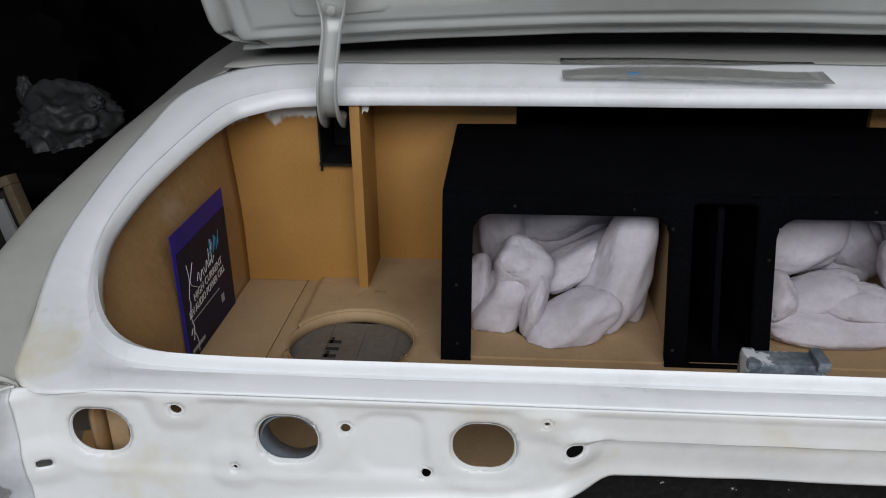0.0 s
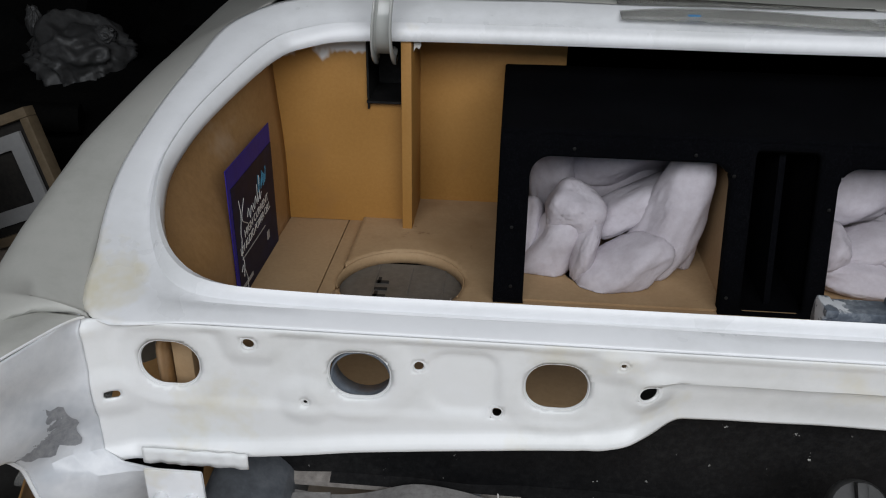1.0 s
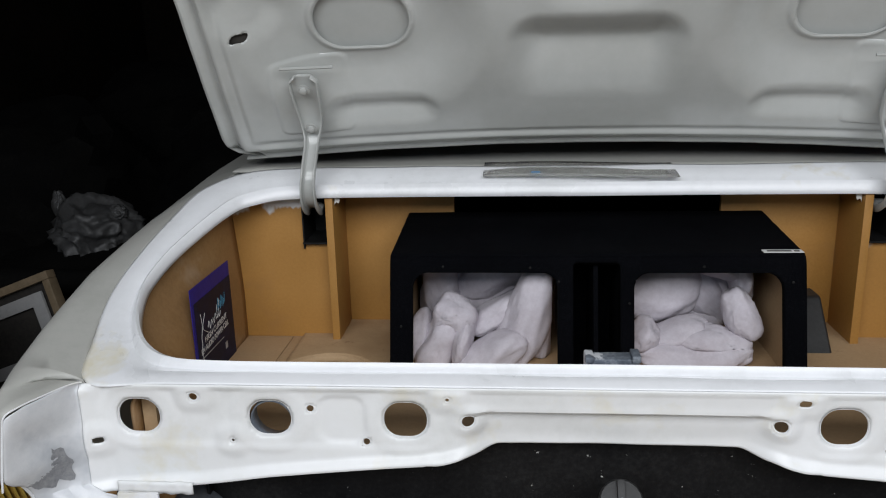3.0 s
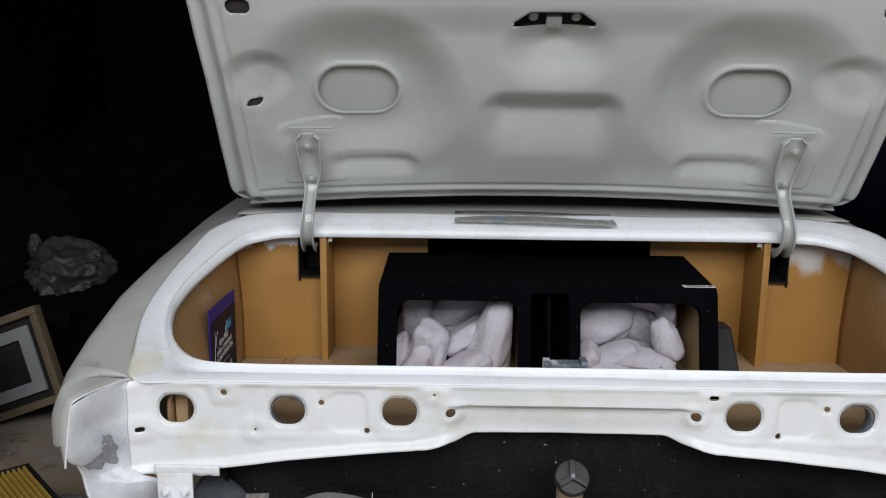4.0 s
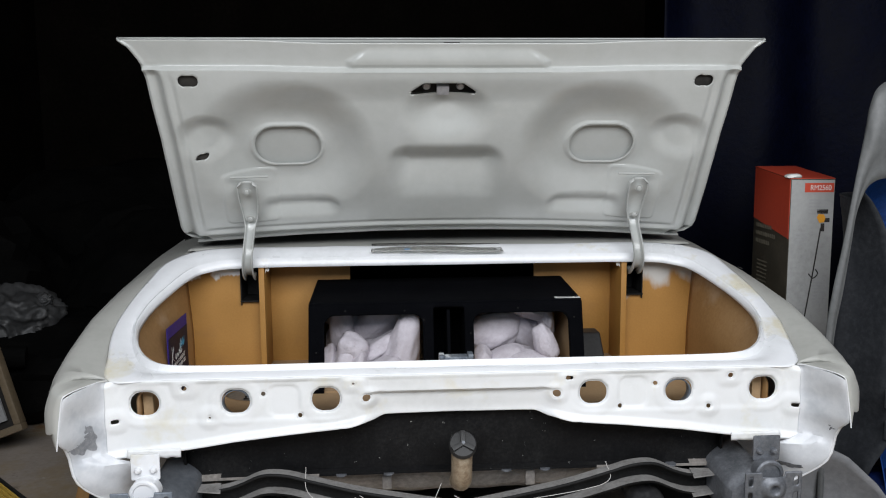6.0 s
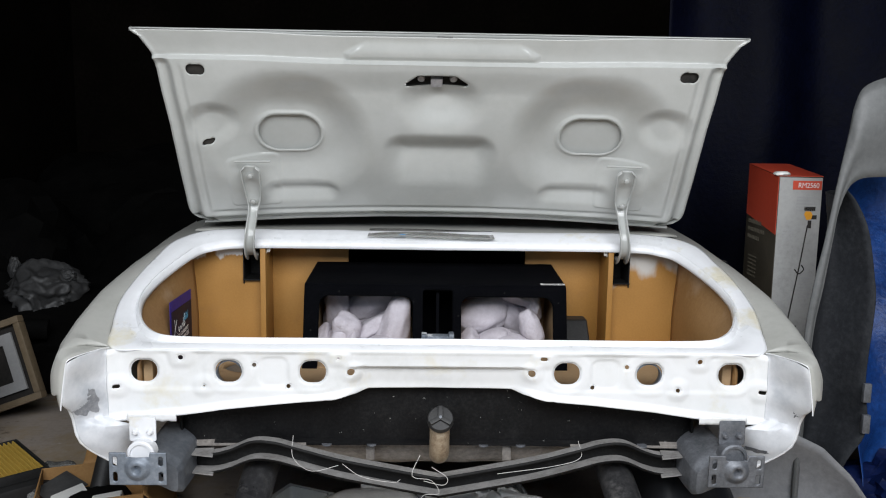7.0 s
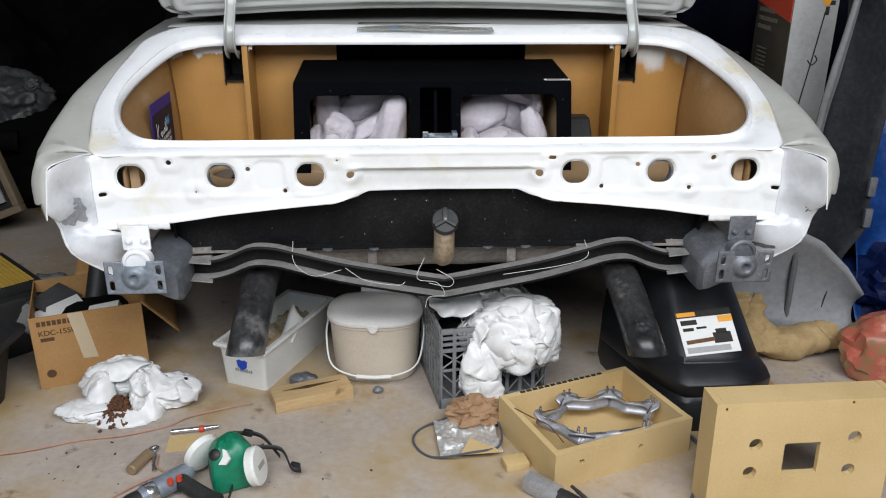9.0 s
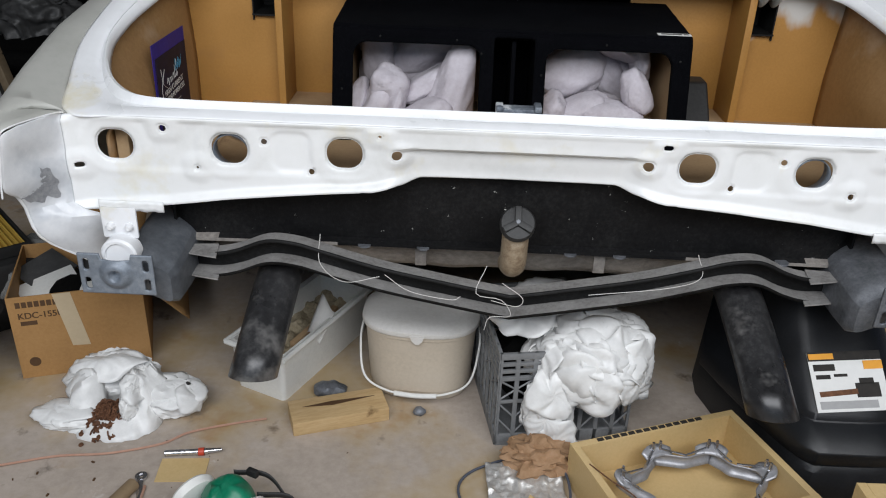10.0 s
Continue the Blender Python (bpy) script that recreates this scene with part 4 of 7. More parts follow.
# bumper mounts on the frame ends
HORN = material("sprayed_horn", [(0.07, 0.076, 0.088), (0.11, 0.12, 0.135), (0.17, 0.182, 0.2)], 0.45, 0.2, big=6, small=70, bump=0.1, bump_size=160)
def mount(s):
    mat = BLUEGREY if s < 0 else DULLSTEEL
    cx = s * 0.747
    bm = bmesh.new()
    hs = [(lambda x, z, a=a, b=b: sd_rrect(x, z, a, b, 0.006, 0.0125, 0.0058)) for a in (-0.056, 0.056) for b in (0.018, -0.022)]
    pierced(bm, [-0.07 + 0.14 * i / 56 for i in range(57)], lambda x: (-0.043, 0.04 - (0.012 if abs(x) < 0.03 else 0.0)), 34, hs,
            lambda x, z: (cx + x, -0.1 - 0.012 * step(0.034, 0.016, math.hypot(x, z)) + 0.02 * step(0.014, 0.004, math.hypot(x, z)), 0.463 + z), 0.0025)
    mt = part("bumper_mount", bm, mat, car, "blue-grey steel bumper bracket with slotted plate" if s < 0 else "dark steel bumper bracket with slotted plate", solid=0.005)
    bm = bmesh.new()
    lathe(bm, [(0.009, 0), (0.009, 0.008), (0.004, 0.01)], 10, pose(cx, -0.09, 0.463, 90))
    part("bolt", bm, mat, mt)
    bm = bmesh.new()
    x0, x1 = sorted((s * 0.715, s * 0.782))
    box(bm, x0, x1, -0.055, -0.05, 0.515, 0.578, 0.004)
    lathe(bm, [(0.035, 0), (0.035, 0.03), (0.031, 0.034), (0.026, 0.034), (0.024, 0.03), (0.004, 0.03)], 26, pose(cx, -0.05, 0.49, 90))
    part("mount_plate", bm, RINGWHITE if s < 0 else DULLSTEEL, mt)
    for dx in (-0.018, 0.018):
        bm = bmesh.new()
        lathe(bm, [(0.008, 0), (0.008, 0.007), (0.004, 0.012)], 8, pose(cx + dx, -0.055, 0.54, 90))
        part("bolt", bm, RINGWHITE if s < 0 else DULLSTEEL, mt)
    bm = bmesh.new()
    sect = [(-0.075, 0.004, 0.004), (-0.072, 0.036, 0.034), (-0.05, 0.046, 0.046), (0.0, 0.048, 0.05), (0.08, 0.046, 0.055), (0.4, 0.04, 0.06)]
    us = (0, 0.12, 0.25, 0.45, 0.65, 1)

    def horn(u, v):
        y, a, b = [np.interp(u, us, [q[k] for q in sect]) for k in range(3)]
        o = rrect(a, b, min(a, b) * 0.45, 4)
        x, z = o[round(v * len(o)) % len(o)]
        return (cx - s * 0.052 + x, y, 0.432 + z + 0.45 * x * s + 0.02 * u)

    sheet(bm, horn, 24, 24)
    part("frame_horn", bm, HORN if s < 0 else DULLSTEEL, mt, "rounded end of the chassis rail")


for s in (-1, 1):
    mount(s)

# exhaust tips
for s, y0 in ((-1, -0.125), (1, -0.175)):
    bm = bmesh.new()
    c = [(s * 0.499, y0 + 0.02, 0.268), (s * 0.492, y0 + 0.11, 0.32), (s * 0.478, 0.1, 0.395), (s * 0.46, 0.3, 0.45), (s * 0.45, 0.6, 0.45)]
    rings = tube(bm, c, 0.046, 28, 24, caps=False, flat=0.82)
    away = (Vector(c[0]) - Vector(c[1])).normalized()
    for v in rings[0]:
        v.co += away * (0.02 + 0.9 * (v.co.z - c[0][2]))                # cut on the slant, mouth turned down
    part("exhaust_pipe", bm, PIPE, car, "dull steel exhaust pipe, blackened at its mouth", solid=0.003)
# loose wiring hanging on the beam
for k, pts in enumerate(([(-0.385, 0.03, 0.5), (-0.378, -0.02, 0.46), (-0.33, -0.035, 0.43), (-0.26, -0.035, 0.445)], [(-0.25, -0.035, 0.45), (-0.2, -0.035, 0.415), (-0.12, -0.035, 0.40), (-0.1, -0.035, 0.408)],
                         [(0.37, 0.03, 0.49), (0.37, -0.01, 0.46), (0.3, -0.035, 0.447), (0.15, -0.036, 0.425)], [(-0.05, 0.0, 0.46), (-0.07, -0.04, 0.42), (-0.02, -0.045, 0.41), (0.0, -0.045, 0.375), (-0.04, -0.045, 0.37), (-0.05, -0.045, 0.34)],
                         [(-0.02, -0.03, 0.44), (0.02, -0.05, 0.42), (0.01, -0.05, 0.4), (-0.04, -0.048, 0.41)])):
    bm = bmesh.new()
    tube(bm, pts, 0.0007, 5, 20)
    part("loose_wire", bm, LIDBEIGE, car, "thin dangling trailer wire")
# striker on the sill
bm = bmesh.new()
box(bm, -0.05, 0.034, 0.056, 0.088, 0.735, 0.765, 0.004)
box(bm, 0.022, 0.036, 0.05, 0.085, 0.76, 0.772, 0.003)
box(bm, -0.05, -0.036, 0.05, 0.085, 0.76, 0.77, 0.003)
part("striker", bm, material("chipped_striker", [(0.05, 0.06, 0.08), (0.12, 0.14, 0.17), (0.3, 0.33, 0.36)], 0.45, 0.2, big=30, small=90, bump=0.2, spots=[((0.65, 0.67, 0.7), 22.0, 0.52, 0.56)]), car, "grey metal lid striker with chipped paint")

# unseen running gear, added so that the body rests on the floor
for s in (-1, 1):
    bm = bmesh.new()
    lathe(bm, [(0.2, -0.1), (0.29, -0.11), (0.325, -0.08), (0.33, 0.0), (0.325, 0.08), (0.29, 0.11), (0.2, 0.1)], 40, pose(s * 0.76, 1.25, 0.33, 0, 90))
    part("tyre", bm, BLACKRUB, car, "black tyre in the dark under the car")
# unseen black pan added to close the darkness under the car
bm = bmesh.new()
box(bm, -0.9, 0.9, 0.62, 2.0, 0.40, 0.44, 0.01)
part("dark_underpan", bm, TANKBLACK, car)
bm = bmesh.new()
tube(bm, [(-0.76, 1.25, 0.33), (0.76, 1.25, 0.33)], 0.04, 12)
part("axle", bm, DARKSTEEL, car)


# ---- inside the boot ----
def spray_material(name, base, spray, z0, z1):
    """Board with white paint mist along its upper edge."""
    m = base.copy()
    m.name = name
    nt = m.node_tree
    b = nt.nodes["Principled BSDF"]
    old = b.inputs["Base Color"].links[0].from_socket
    co = nt.nodes.new("ShaderNodeTexCoord").outputs["Object"]
    sep = nt.nodes.new("ShaderNodeSeparateXYZ")
    nt.links.new(co, sep.inputs[0])
    n = noise_tex(nt, co, 16, 3, 0.5, (1, 1, 0.5))
    ma = nt.nodes.new("ShaderNodeMath")
    ma.operation = "MULTIPLY_ADD"
    ma.inputs[1].default_value = 0.22
    nt.links.new(n, ma.inputs[0]), nt.links.new(sep.outputs[2], ma.inputs[2])
    f = ramp(nt, ma.outputs[0], [(z0, (0, 0, 0)), (z1, (1, 1, 1))])
    mx = nt.nodes.new("ShaderNodeMix")
    mx.data_type = "RGBA"
    nt.links.new(f, mx.inputs[0]), nt.links.new(old, mx.inputs[6])
    mx.inputs[7].default_value = (*spray, 1)
    nt.links.new(mx.outputs[2], b.inputs["Base Color"])
    return m


MDFSPRAY = spray_material("mdf_oversprayed", MDF, (0.72, 0.72, 0.72), 0.992, 1.02)
VENEERSPRAY = spray_material("mdf_fogged", MDF, (0.5, 0.48, 0.45), 0.945, 0.99)


def liner(name, label, bm, mat, **k):
    return tagged(part(name, bm, mat, **k), label, "board")


FLOORZ = 0.588
# floor boards
bm = bmesh.new()
box(bm, -0.79, -0.674, 0.085, 0.70, FLOORZ - 0.016, FLOORZ - 0.001, 0.001)
liner("floor_board", "narrow raw fibreboard strip on the boot floor, scuffed", bm, MDFRAW)
bm = bmesh.new()
box(bm, -0.672, -0.648, 0.085, 0.70, FLOORZ - 0.016, FLOORZ, 0.001)
liner("floor_batten", "thin raw fibreboard batten on the boot floor", bm, MDFRAW)
bm = bmesh.new()
pierced(bm, [-0.646 + 1.436 * i / 180 for i in range(181)], lambda x: (0.085, 0.72), 92, [lambda x, y: math.hypot(x + 0.55, y - 0.377) - 0.1],
        lambda x, y: (x, y, FLOORZ), 0.0075)
liner("floor_board", "raw fibreboard boot floor with a round cutout", bm, MDFRAW, solid=0.014)
# rim let into the cutout
bm = bmesh.new()
sheet(bm, lambda u, v: (-0.55 + 0.0985 * math.cos(2 * math.pi * u), 0.377 + 0.0985 * math.sin(2 * math.pi * u), FLOORZ + 0.005 - 0.02 * v), 48, 2, closed=True)
liner("cutout_rim", "pale fibreboard edge of the round floor cutout", bm, MDFRAW, solid=0.002)
# stamped grey metal case below the cutout
amp = thing("amplifier", "grey stamped metal amplifier lying under the boot floor", "amplifier")
bm = bmesh.new()
box(bm, -0.66, -0.42, 0.22, 0.47, 0.54, 0.574, 0.004)
part("case", bm, OLIVEMETAL, amp)
for x in (-0.595, -0.54, -0.485):
    bm = bmesh.new()
    box(bm, x - 0.0015, x + 0.0015, 0.23, 0.46, 0.574, 0.5755)
    part("rib", bm, OLIVEMETAL, amp)
bm = bmesh.new()
for k in range(6):
    y = 0.29 + 0.022 * k
    box(bm, -0.592, -0.572, y, y + 0.006, 0.574, 0.5762)
    if k % 2:
        box(bm, -0.59, -0.585, y, y + 0.016, 0.574, 0.5762)
part("raised_mark", bm, INKBLACK, amp)
text = bmesh.new()
text_mesh(text, "SERIES", 0.024, pose(-0.455, 0.30, 0.5745, 0, 0, 90))
part("lettering", text, ALU, amp)

for s in (-1, 1):
    # side wall of the boot
    bm = bmesh.new()

    def side(u, v, s=s):
        y = 0.03 + 0.57 * u
        top = deck_z(y) - 0.012
        z = FLOORZ - 0.01 + (top - FLOORZ + 0.01) * v
        lean = np.interp(y, [0.03, 0.1, 0.18, 0.3, 0.42, 0.5, 0.6], [-0.03, 0.02, 0.055, 0.065, 0.045, 0.026, 0.014])
        x = 0.784 + lean * step(0.68, top, z)
        return (s * x, y, z)

    sheet(bm, side, 20, 16)
    liner("side_board", "brown fibreboard side lining of the boot", bm, MDFVENEER, solid=0.006)
    # front board with a notch for the hinge pocket
    bm = bmesh.new()
    o = [(0.572, FLOORZ), (0.815, FLOORZ), (0.815, 0.94), (0.634, 0.94), (0.634, 0.815), (0.572, 0.815)]
    prism(bm, [(s * x, z) for x, z in o], -0.614, -0.6, pose(0, 0, 0, 90))
    bmesh.ops.recalc_face_normals(bm, faces=bm.faces)
    liner("front_board", "tan fibreboard panel, white overspray along its top", bm, MDFSPRAY if s < 0 else VENEERSPRAY, smooth=False)
    bm = bmesh.new()
    x0, x1 = sorted((s * 0.554, s * 0.571))
    box(bm, x0, x1, 0.562, 0.694, FLOORZ, 0.94, 0.0015)
    liner("divider_board", "upright tan fibreboard divider beside the hinge", bm, MDF)
    bm = bmesh.new()
    x0, x1 = sorted((s * 0.30, s * 0.56))
    box(bm, x0, x1, 0.695, 0.71, FLOORZ, 0.955, 0.001)
    liner("back_board", "tan fibreboard panel behind the loudspeaker box", bm, MDF)
    bm = bmesh.new()
    sheet(bm, lambda u, v, s=s: (s * (0.552 - 0.012 * u), 0.575 + 0.05 * u * 0, 0.932 - 0.03 * v * (1 - u * 0.4) + 0.004 * math.sin(6 * u)), 6, 6)
    liner("paint_flake", "torn white masking scrap on the divider", bm, WHITEPLASTIC, solid=0.001)

# poster on the side wall
poster = thing("poster", "dark blue glossy battery poster stuck on the side board", "poster", Matrix(((0, 0, 1, -0.7795), (1, 0, 0, 0.29), (0, 1, 0, 0.588), (0, 0, 0, 1))))
bm = bmesh.new()
box(bm, 0, 0.215, 0, 0.21, 0, 0.0012)
part("sheet", bm, POSTERBLUE, poster, "blue poster border", smooth=False)
bm = bmesh.new()
box(bm, 0.012, 0.215, 0.0, 0.178, 0.0012, 0.0018)
part("print", bm, POSTERDARK, poster, "near-black printed field", smooth=False)
ID = Matrix.Translation((0, 0, 0.0018))
bm = bmesh.new()
text_mesh(bm, "HIGH CURRENT", 0.0175, ID @ pose(0.05, 0.085, 0, 0, 0, 4))
part("lettering", bm, INKWHITE, poster)
bm = bmesh.new()
text_mesh(bm, "12V AUDIO POWER CELL", 0.0172, ID @ pose(0.024, 0.066, 0, 0, 0, 4), squeeze=0.82)
part("lettering", bm, INKWHITE, poster)
bm = bmesh.new()
bars(bm, [(0.03, 0.058, 0.12, 0.0015), (0.02, 0.012, 0.05, 0.006), (0.155, 0.03, 0.012, 0.014)], ID, mi=0)
part("small_print", bm, INKGREY, poster)
bm = bmesh.new()
for pts in ([(0.038, 0.15), (0.042, 0.125), (0.034, 0.1), (0.036, 0.09)], [(0.06, 0.145), (0.045, 0.118), (0.07, 0.1)], [(0.07, 0.11), (0.078, 0.122), (0.082, 0.104), (0.092, 0.12), (0.098, 0.106)],
            [(0.1, 0.12), (0.106, 0.108), (0.114, 0.125), (0.12, 0.11)], [(0.125, 0.14), (0.124, 0.112), (0.132, 0.118)], [(0.138, 0.15), (0.135, 0.112), (0.145, 0.12)],
            [(0.036, 0.09), (0.03, 0.07), (0.036, 0.05), (0.03, 0.03)], [(0.03, 0.05), (0.022, 0.042)], [(0.036, 0.04), (0.044, 0.022), (0.043, 0.005)]):
    tube(bm, [(x, y, 0.002) for x, y in pts], 0.0006, 4, 10)
part("script_strokes", bm, INKWHITE, poster, "white scrawled strokes")
bm = bmesh.new()
for k in range(9):
    x = 0.13 + 0.005 * k
    tube(bm, [(x, 0.125 + 0.003 * (k % 3), 0.0021), (x + 0.004, 0.152 - 0.004 * (k % 4), 0.0021)], 0.0005, 4)
part("light_streak", bm, INKCYAN, poster, "blue-green light streaks")


# loudspeaker enclosure
sub = thing("subwoofer_box", "black carpeted twin loudspeaker box without its drivers", "speaker box")
X0, X1, Y0, Y1, Z0 = -0.405, 0.389, 0.392, 0.688, FLOORZ


def top_z(y):
    return 0.832 + 0.02 * (y - Y0) / (Y1 - Y0)


def front_y(z):
    """The baffle leans: its foot stands further out than its top."""
    return Y0 - 0.068 * (0.832 - z) / (0.832 - FLOORZ)


bm = bmesh.new()
openings = [lambda x, z: sd_rrect(x, z, -0.219, 0.687, 0.142, 0.117, 0.03), lambda x, z: sd_rrect(x, z, 0.209, 0.687, 0.14, 0.117, 0.03), lambda x, z: sd_rrect(x, z, -0.002, 0.71, 0.045, 0.112, 0.008)]
pierced(bm, [X0 + (X1 - X0) * i / 200 for i in range(201)], lambda x: (Z0, 0.832), 60, openings, lambda x, z: (x, front_y(z) + 0.009 + 0.004 * step(0.82, 0.832, z), z), 0.004)
part("front_panel", bm, CARPET, sub, "black carpeted baffle with two square cutouts and a port", solid=0.018)
bm = bmesh.new()
sheet(bm, lambda u, v: (X0 + (X1 - X0) * u, Y0 + 0.004 + (Y1 - Y0) * v, top_z(Y0 + (Y1 - Y0) * v) + 0.001 * noise.noise(Vector((u * 20, v * 9, 0)))), 60, 20)
part("top_panel", bm, CARPET, sub, solid=0.018, bevel=0.004)
for x in (X0 + 0.009, X1 - 0.009):
    bm = bmesh.new()
    prism(bm, [(front_y(Z0) + 0.006, Z0), (Y1, Z0), (Y1, 0.845), (Y0 + 0.006, 0.826)], x - 0.0095, x + 0.0095, Matrix(((0, 0, 1, 0), (1, 0, 0, 0), (0, 1, 0, 0), (0, 0, 0, 1))))
    bmesh.ops.recalc_face_normals(bm, faces=bm.faces)
    part("side_panel", bm, CARPET, sub, smooth=False)
bm = bmesh.new()
box(bm, X0 + 0.02, X1 - 0.02, Y1 - 0.02, Y1 - 0.002, Z0, 0.835)
part("back_panel", bm, MDFRAW, sub, smooth=False)
bm = bmesh.new()
box(bm, X0 + 0.02, X1 - 0.02, front_y(Z0) + 0.01, Y1 - 0.02, Z0 + 0.0005, Z0 + 0.0105)
part("bottom_panel", bm, MDFRAW, sub, "raw fibreboard floor of the box", smooth=False)
def upright(name, x, t, y1, mat, gap=0.02):
    """A wall inside the box, cut to the lean of the baffle."""
    bm = bmesh.new()
    prism(bm, [(front_y(Z0) + gap, Z0 + 0.011), (y1, Z0 + 0.011), (y1, 0.822), (front_y(0.822) + gap, 0.822)], x - t, x + t, Matrix(((0, 0, 1, 0), (1, 0, 0, 0), (0, 1, 0, 0), (0, 0, 0, 1))))
    bmesh.ops.recalc_face_normals(bm, faces=bm.faces)
    part(name, bm, mat, sub, smooth=False)


for x in (-0.06, 0.056):
    upright("inner_wall", x, 0.008, Y1 - 0.02, MDFRAW)
for x in (-0.0505, 0.0465):
    upright("port_lining", x, 0.0015, 0.56, CARPET)
bm = bmesh.new()
box(bm, -0.0488, 0.0448, front_y(Z0) + 0.012, 0.56, Z0 + 0.0106, Z0 + 0.0125)
part("port_lining", bm, CARPET, sub, smooth=False)
bm = bmesh.new()
box(bm, -0.052, 0.048, 0.56, 0.565, Z0 + 0.011, 0.822)
part("port_back", bm, CARPET, sub, smooth=False)
upright("port_divider", -0.0015, 0.0045, 0.55, CARPET, 0.03)
for x in (X0 + 0.022, X1 - 0.022):
    upright("inner_wall", x, 0.002, Y1 - 0.02, MDFRAW)
bm = bmesh.new()
box(bm, 0.312, 0.386, Y0 + 0.006, Y0 + 0.026, 0.8425, 0.8435)
part("label_strip", bm, PAPER, sub, "small pale label strip on the edge", smooth=False)
bm = bmesh.new()
bars(bm, [(0.32, Y0 + 0.012, 0.045, 0.007), (0.37, Y0 + 0.012, 0.01, 0.007)], Matrix.Translation((0, 0, 0.8435)))
part("label_print", bm, INKBLACK, sub)
for (x, z) in ((-0.383, 0.705), (-0.38, 0.62), (-0.068, 0.62), (0.06, 0.75), (-0.3, 0.818), (-0.13, 0.816), (0.366, 0.62), (0.364, 0.79), (-0.075, 0.79), (0.2, 0.818)):
    bm = bmesh.new()
    lathe(bm, [(0.0026, 0), (0.0026, 0.0015), (0.0015, 0.002)], 8, pose(x, front_y(z) - 0.001, z, 90))
    part("screw", bm, DARKSTEEL, sub)


# polyester wadding in the two chambers: rolled and folded lengths of fluff
def stuff_chamber(label, seed, folds, x0, x1):
    """A fold is (x, z, half length, half width, turn, front y)."""
    wad = thing("polyester_wadding", label, "wadding", None, "wadding in the speaker box")
    for k, (cx, cz, a, b, turn, yf) in enumerate(folds):
        yf += 0.075 * step(0.68, 0.74, cz)                       # the upper folds lie further back
        bm = bmesh.new()
        g = bmesh.ops.create_icosphere(bm, subdivisions=5, radius=1.0)
        ca, sa = math.cos(radians(turn)), math.sin(radians(turn))
        off = Vector((k * 3.7, seed, k * 1.9))
        for v in g["verts"]:
            q = v.co
            n = (abs(q.x) ** 2.3 + abs(q.y) ** 2.0 + abs(q.z) ** 2.0) ** (1 / 2.1)
            q = q / n
            w = noise.noise_vector(q * 1.3 + off)
            fold = max(0.0, 1 - 3 * abs(noise.noise(Vector((q.x * 0.9, q.z * 2.6 + q.y, 4.0)) + off)))
            k_ = 1.03 + 0.18 * w.x - 0.012 * fold + 0.03 * noise.noise(q * 2.6 + off)
            px, py, pz = a * q.x * k_ + 0.1 * b * w.z, 0.05 * q.y * k_, b * q.z * k_ + 0.12 * b * w.y
            pz += 0.22 * b * math.sin(2.1 * q.x + k)
            fuzz = 0.0012 * noise.noise(q * 10 + off) + 0.0011 * noise.noise(q * 34 - off)
            x, z = cx + ca * px - sa * pz, cz + sa * px + ca * pz
            v.co = (min(x1, max(x0, x + fuzz)), min(0.665, yf + 0.048 + py + fuzz), min(0.818, max(Z0 + 0.0115, z + fuzz)))
        part("fold", bm, FLUFF, wad, sharp=180)


stuff_chamber("white fluffy polyester wadding stuffed in the box chamber", 3,
              [(-0.32, 0.72, 0.095, 0.042, 86, 0.47), (-0.2, 0.74, 0.095, 0.055, 12, 0.465), (-0.285, 0.69, 0.048, 0.04, -10, 0.4), (-0.312, 0.632, 0.078, 0.044, 78, 0.402),
               (-0.196, 0.692, 0.085, 0.03, 36, 0.435), (-0.155, 0.668, 0.13, 0.05, 66, 0.405), (-0.212, 0.622, 0.08, 0.038, 20, 0.362), (-0.105, 0.66, 0.105, 0.034, 80, 0.45),
               (-0.264, 0.632, 0.062, 0.022, 84, 0.384), (-0.36, 0.635, 0.06, 0.028, 88, 0.43), (-0.345, 0.765, 0.05, 0.03, 84, 0.52), (-0.25, 0.7, 0.13, 0.09, 20, 0.54)], -0.375, -0.085)
stuff_chamber("white fluffy polyester wadding folded in the box chamber", 31,
              [(0.14, 0.715, 0.082, 0.065, -8, 0.44), (0.2, 0.728, 0.115, 0.044, -42, 0.45), (0.258, 0.776, 0.066, 0.028, -14, 0.42), (0.308, 0.75, 0.054, 0.026, -72, 0.415),
               (0.298, 0.696, 0.058, 0.034, -58, 0.4), (0.185, 0.624, 0.125, 0.034, -2, 0.375), (0.162, 0.658, 0.068, 0.027, 8, 0.405), (0.096, 0.657, 0.034, 0.034, 0, 0.39),
               (0.235, 0.644, 0.082, 0.028, -6, 0.39), (0.125, 0.775, 0.065, 0.038, -20, 0.5), (0.24, 0.7, 0.09, 0.08, -30, 0.52)], 0.066, 0.358)
# small dark amplifier beside the box
bm = bmesh.new()
prism(bm, [(0.50, FLOORZ), (0.66, FLOORZ), (0.66, 0.69), (0.60, 0.69)], 0.41, 0.5, Matrix(((0, 0, 1, 0), (1, 0, 0, 0), (0, 1, 0, 0), (0, 0, 0, 1))))
bmesh.ops.recalc_face_normals(bm, faces=bm.faces)
tagged(part("crossover_case", bm, BLACKRUB, bevel=0.006), "small black sloping case beside the speaker box", "electronics")

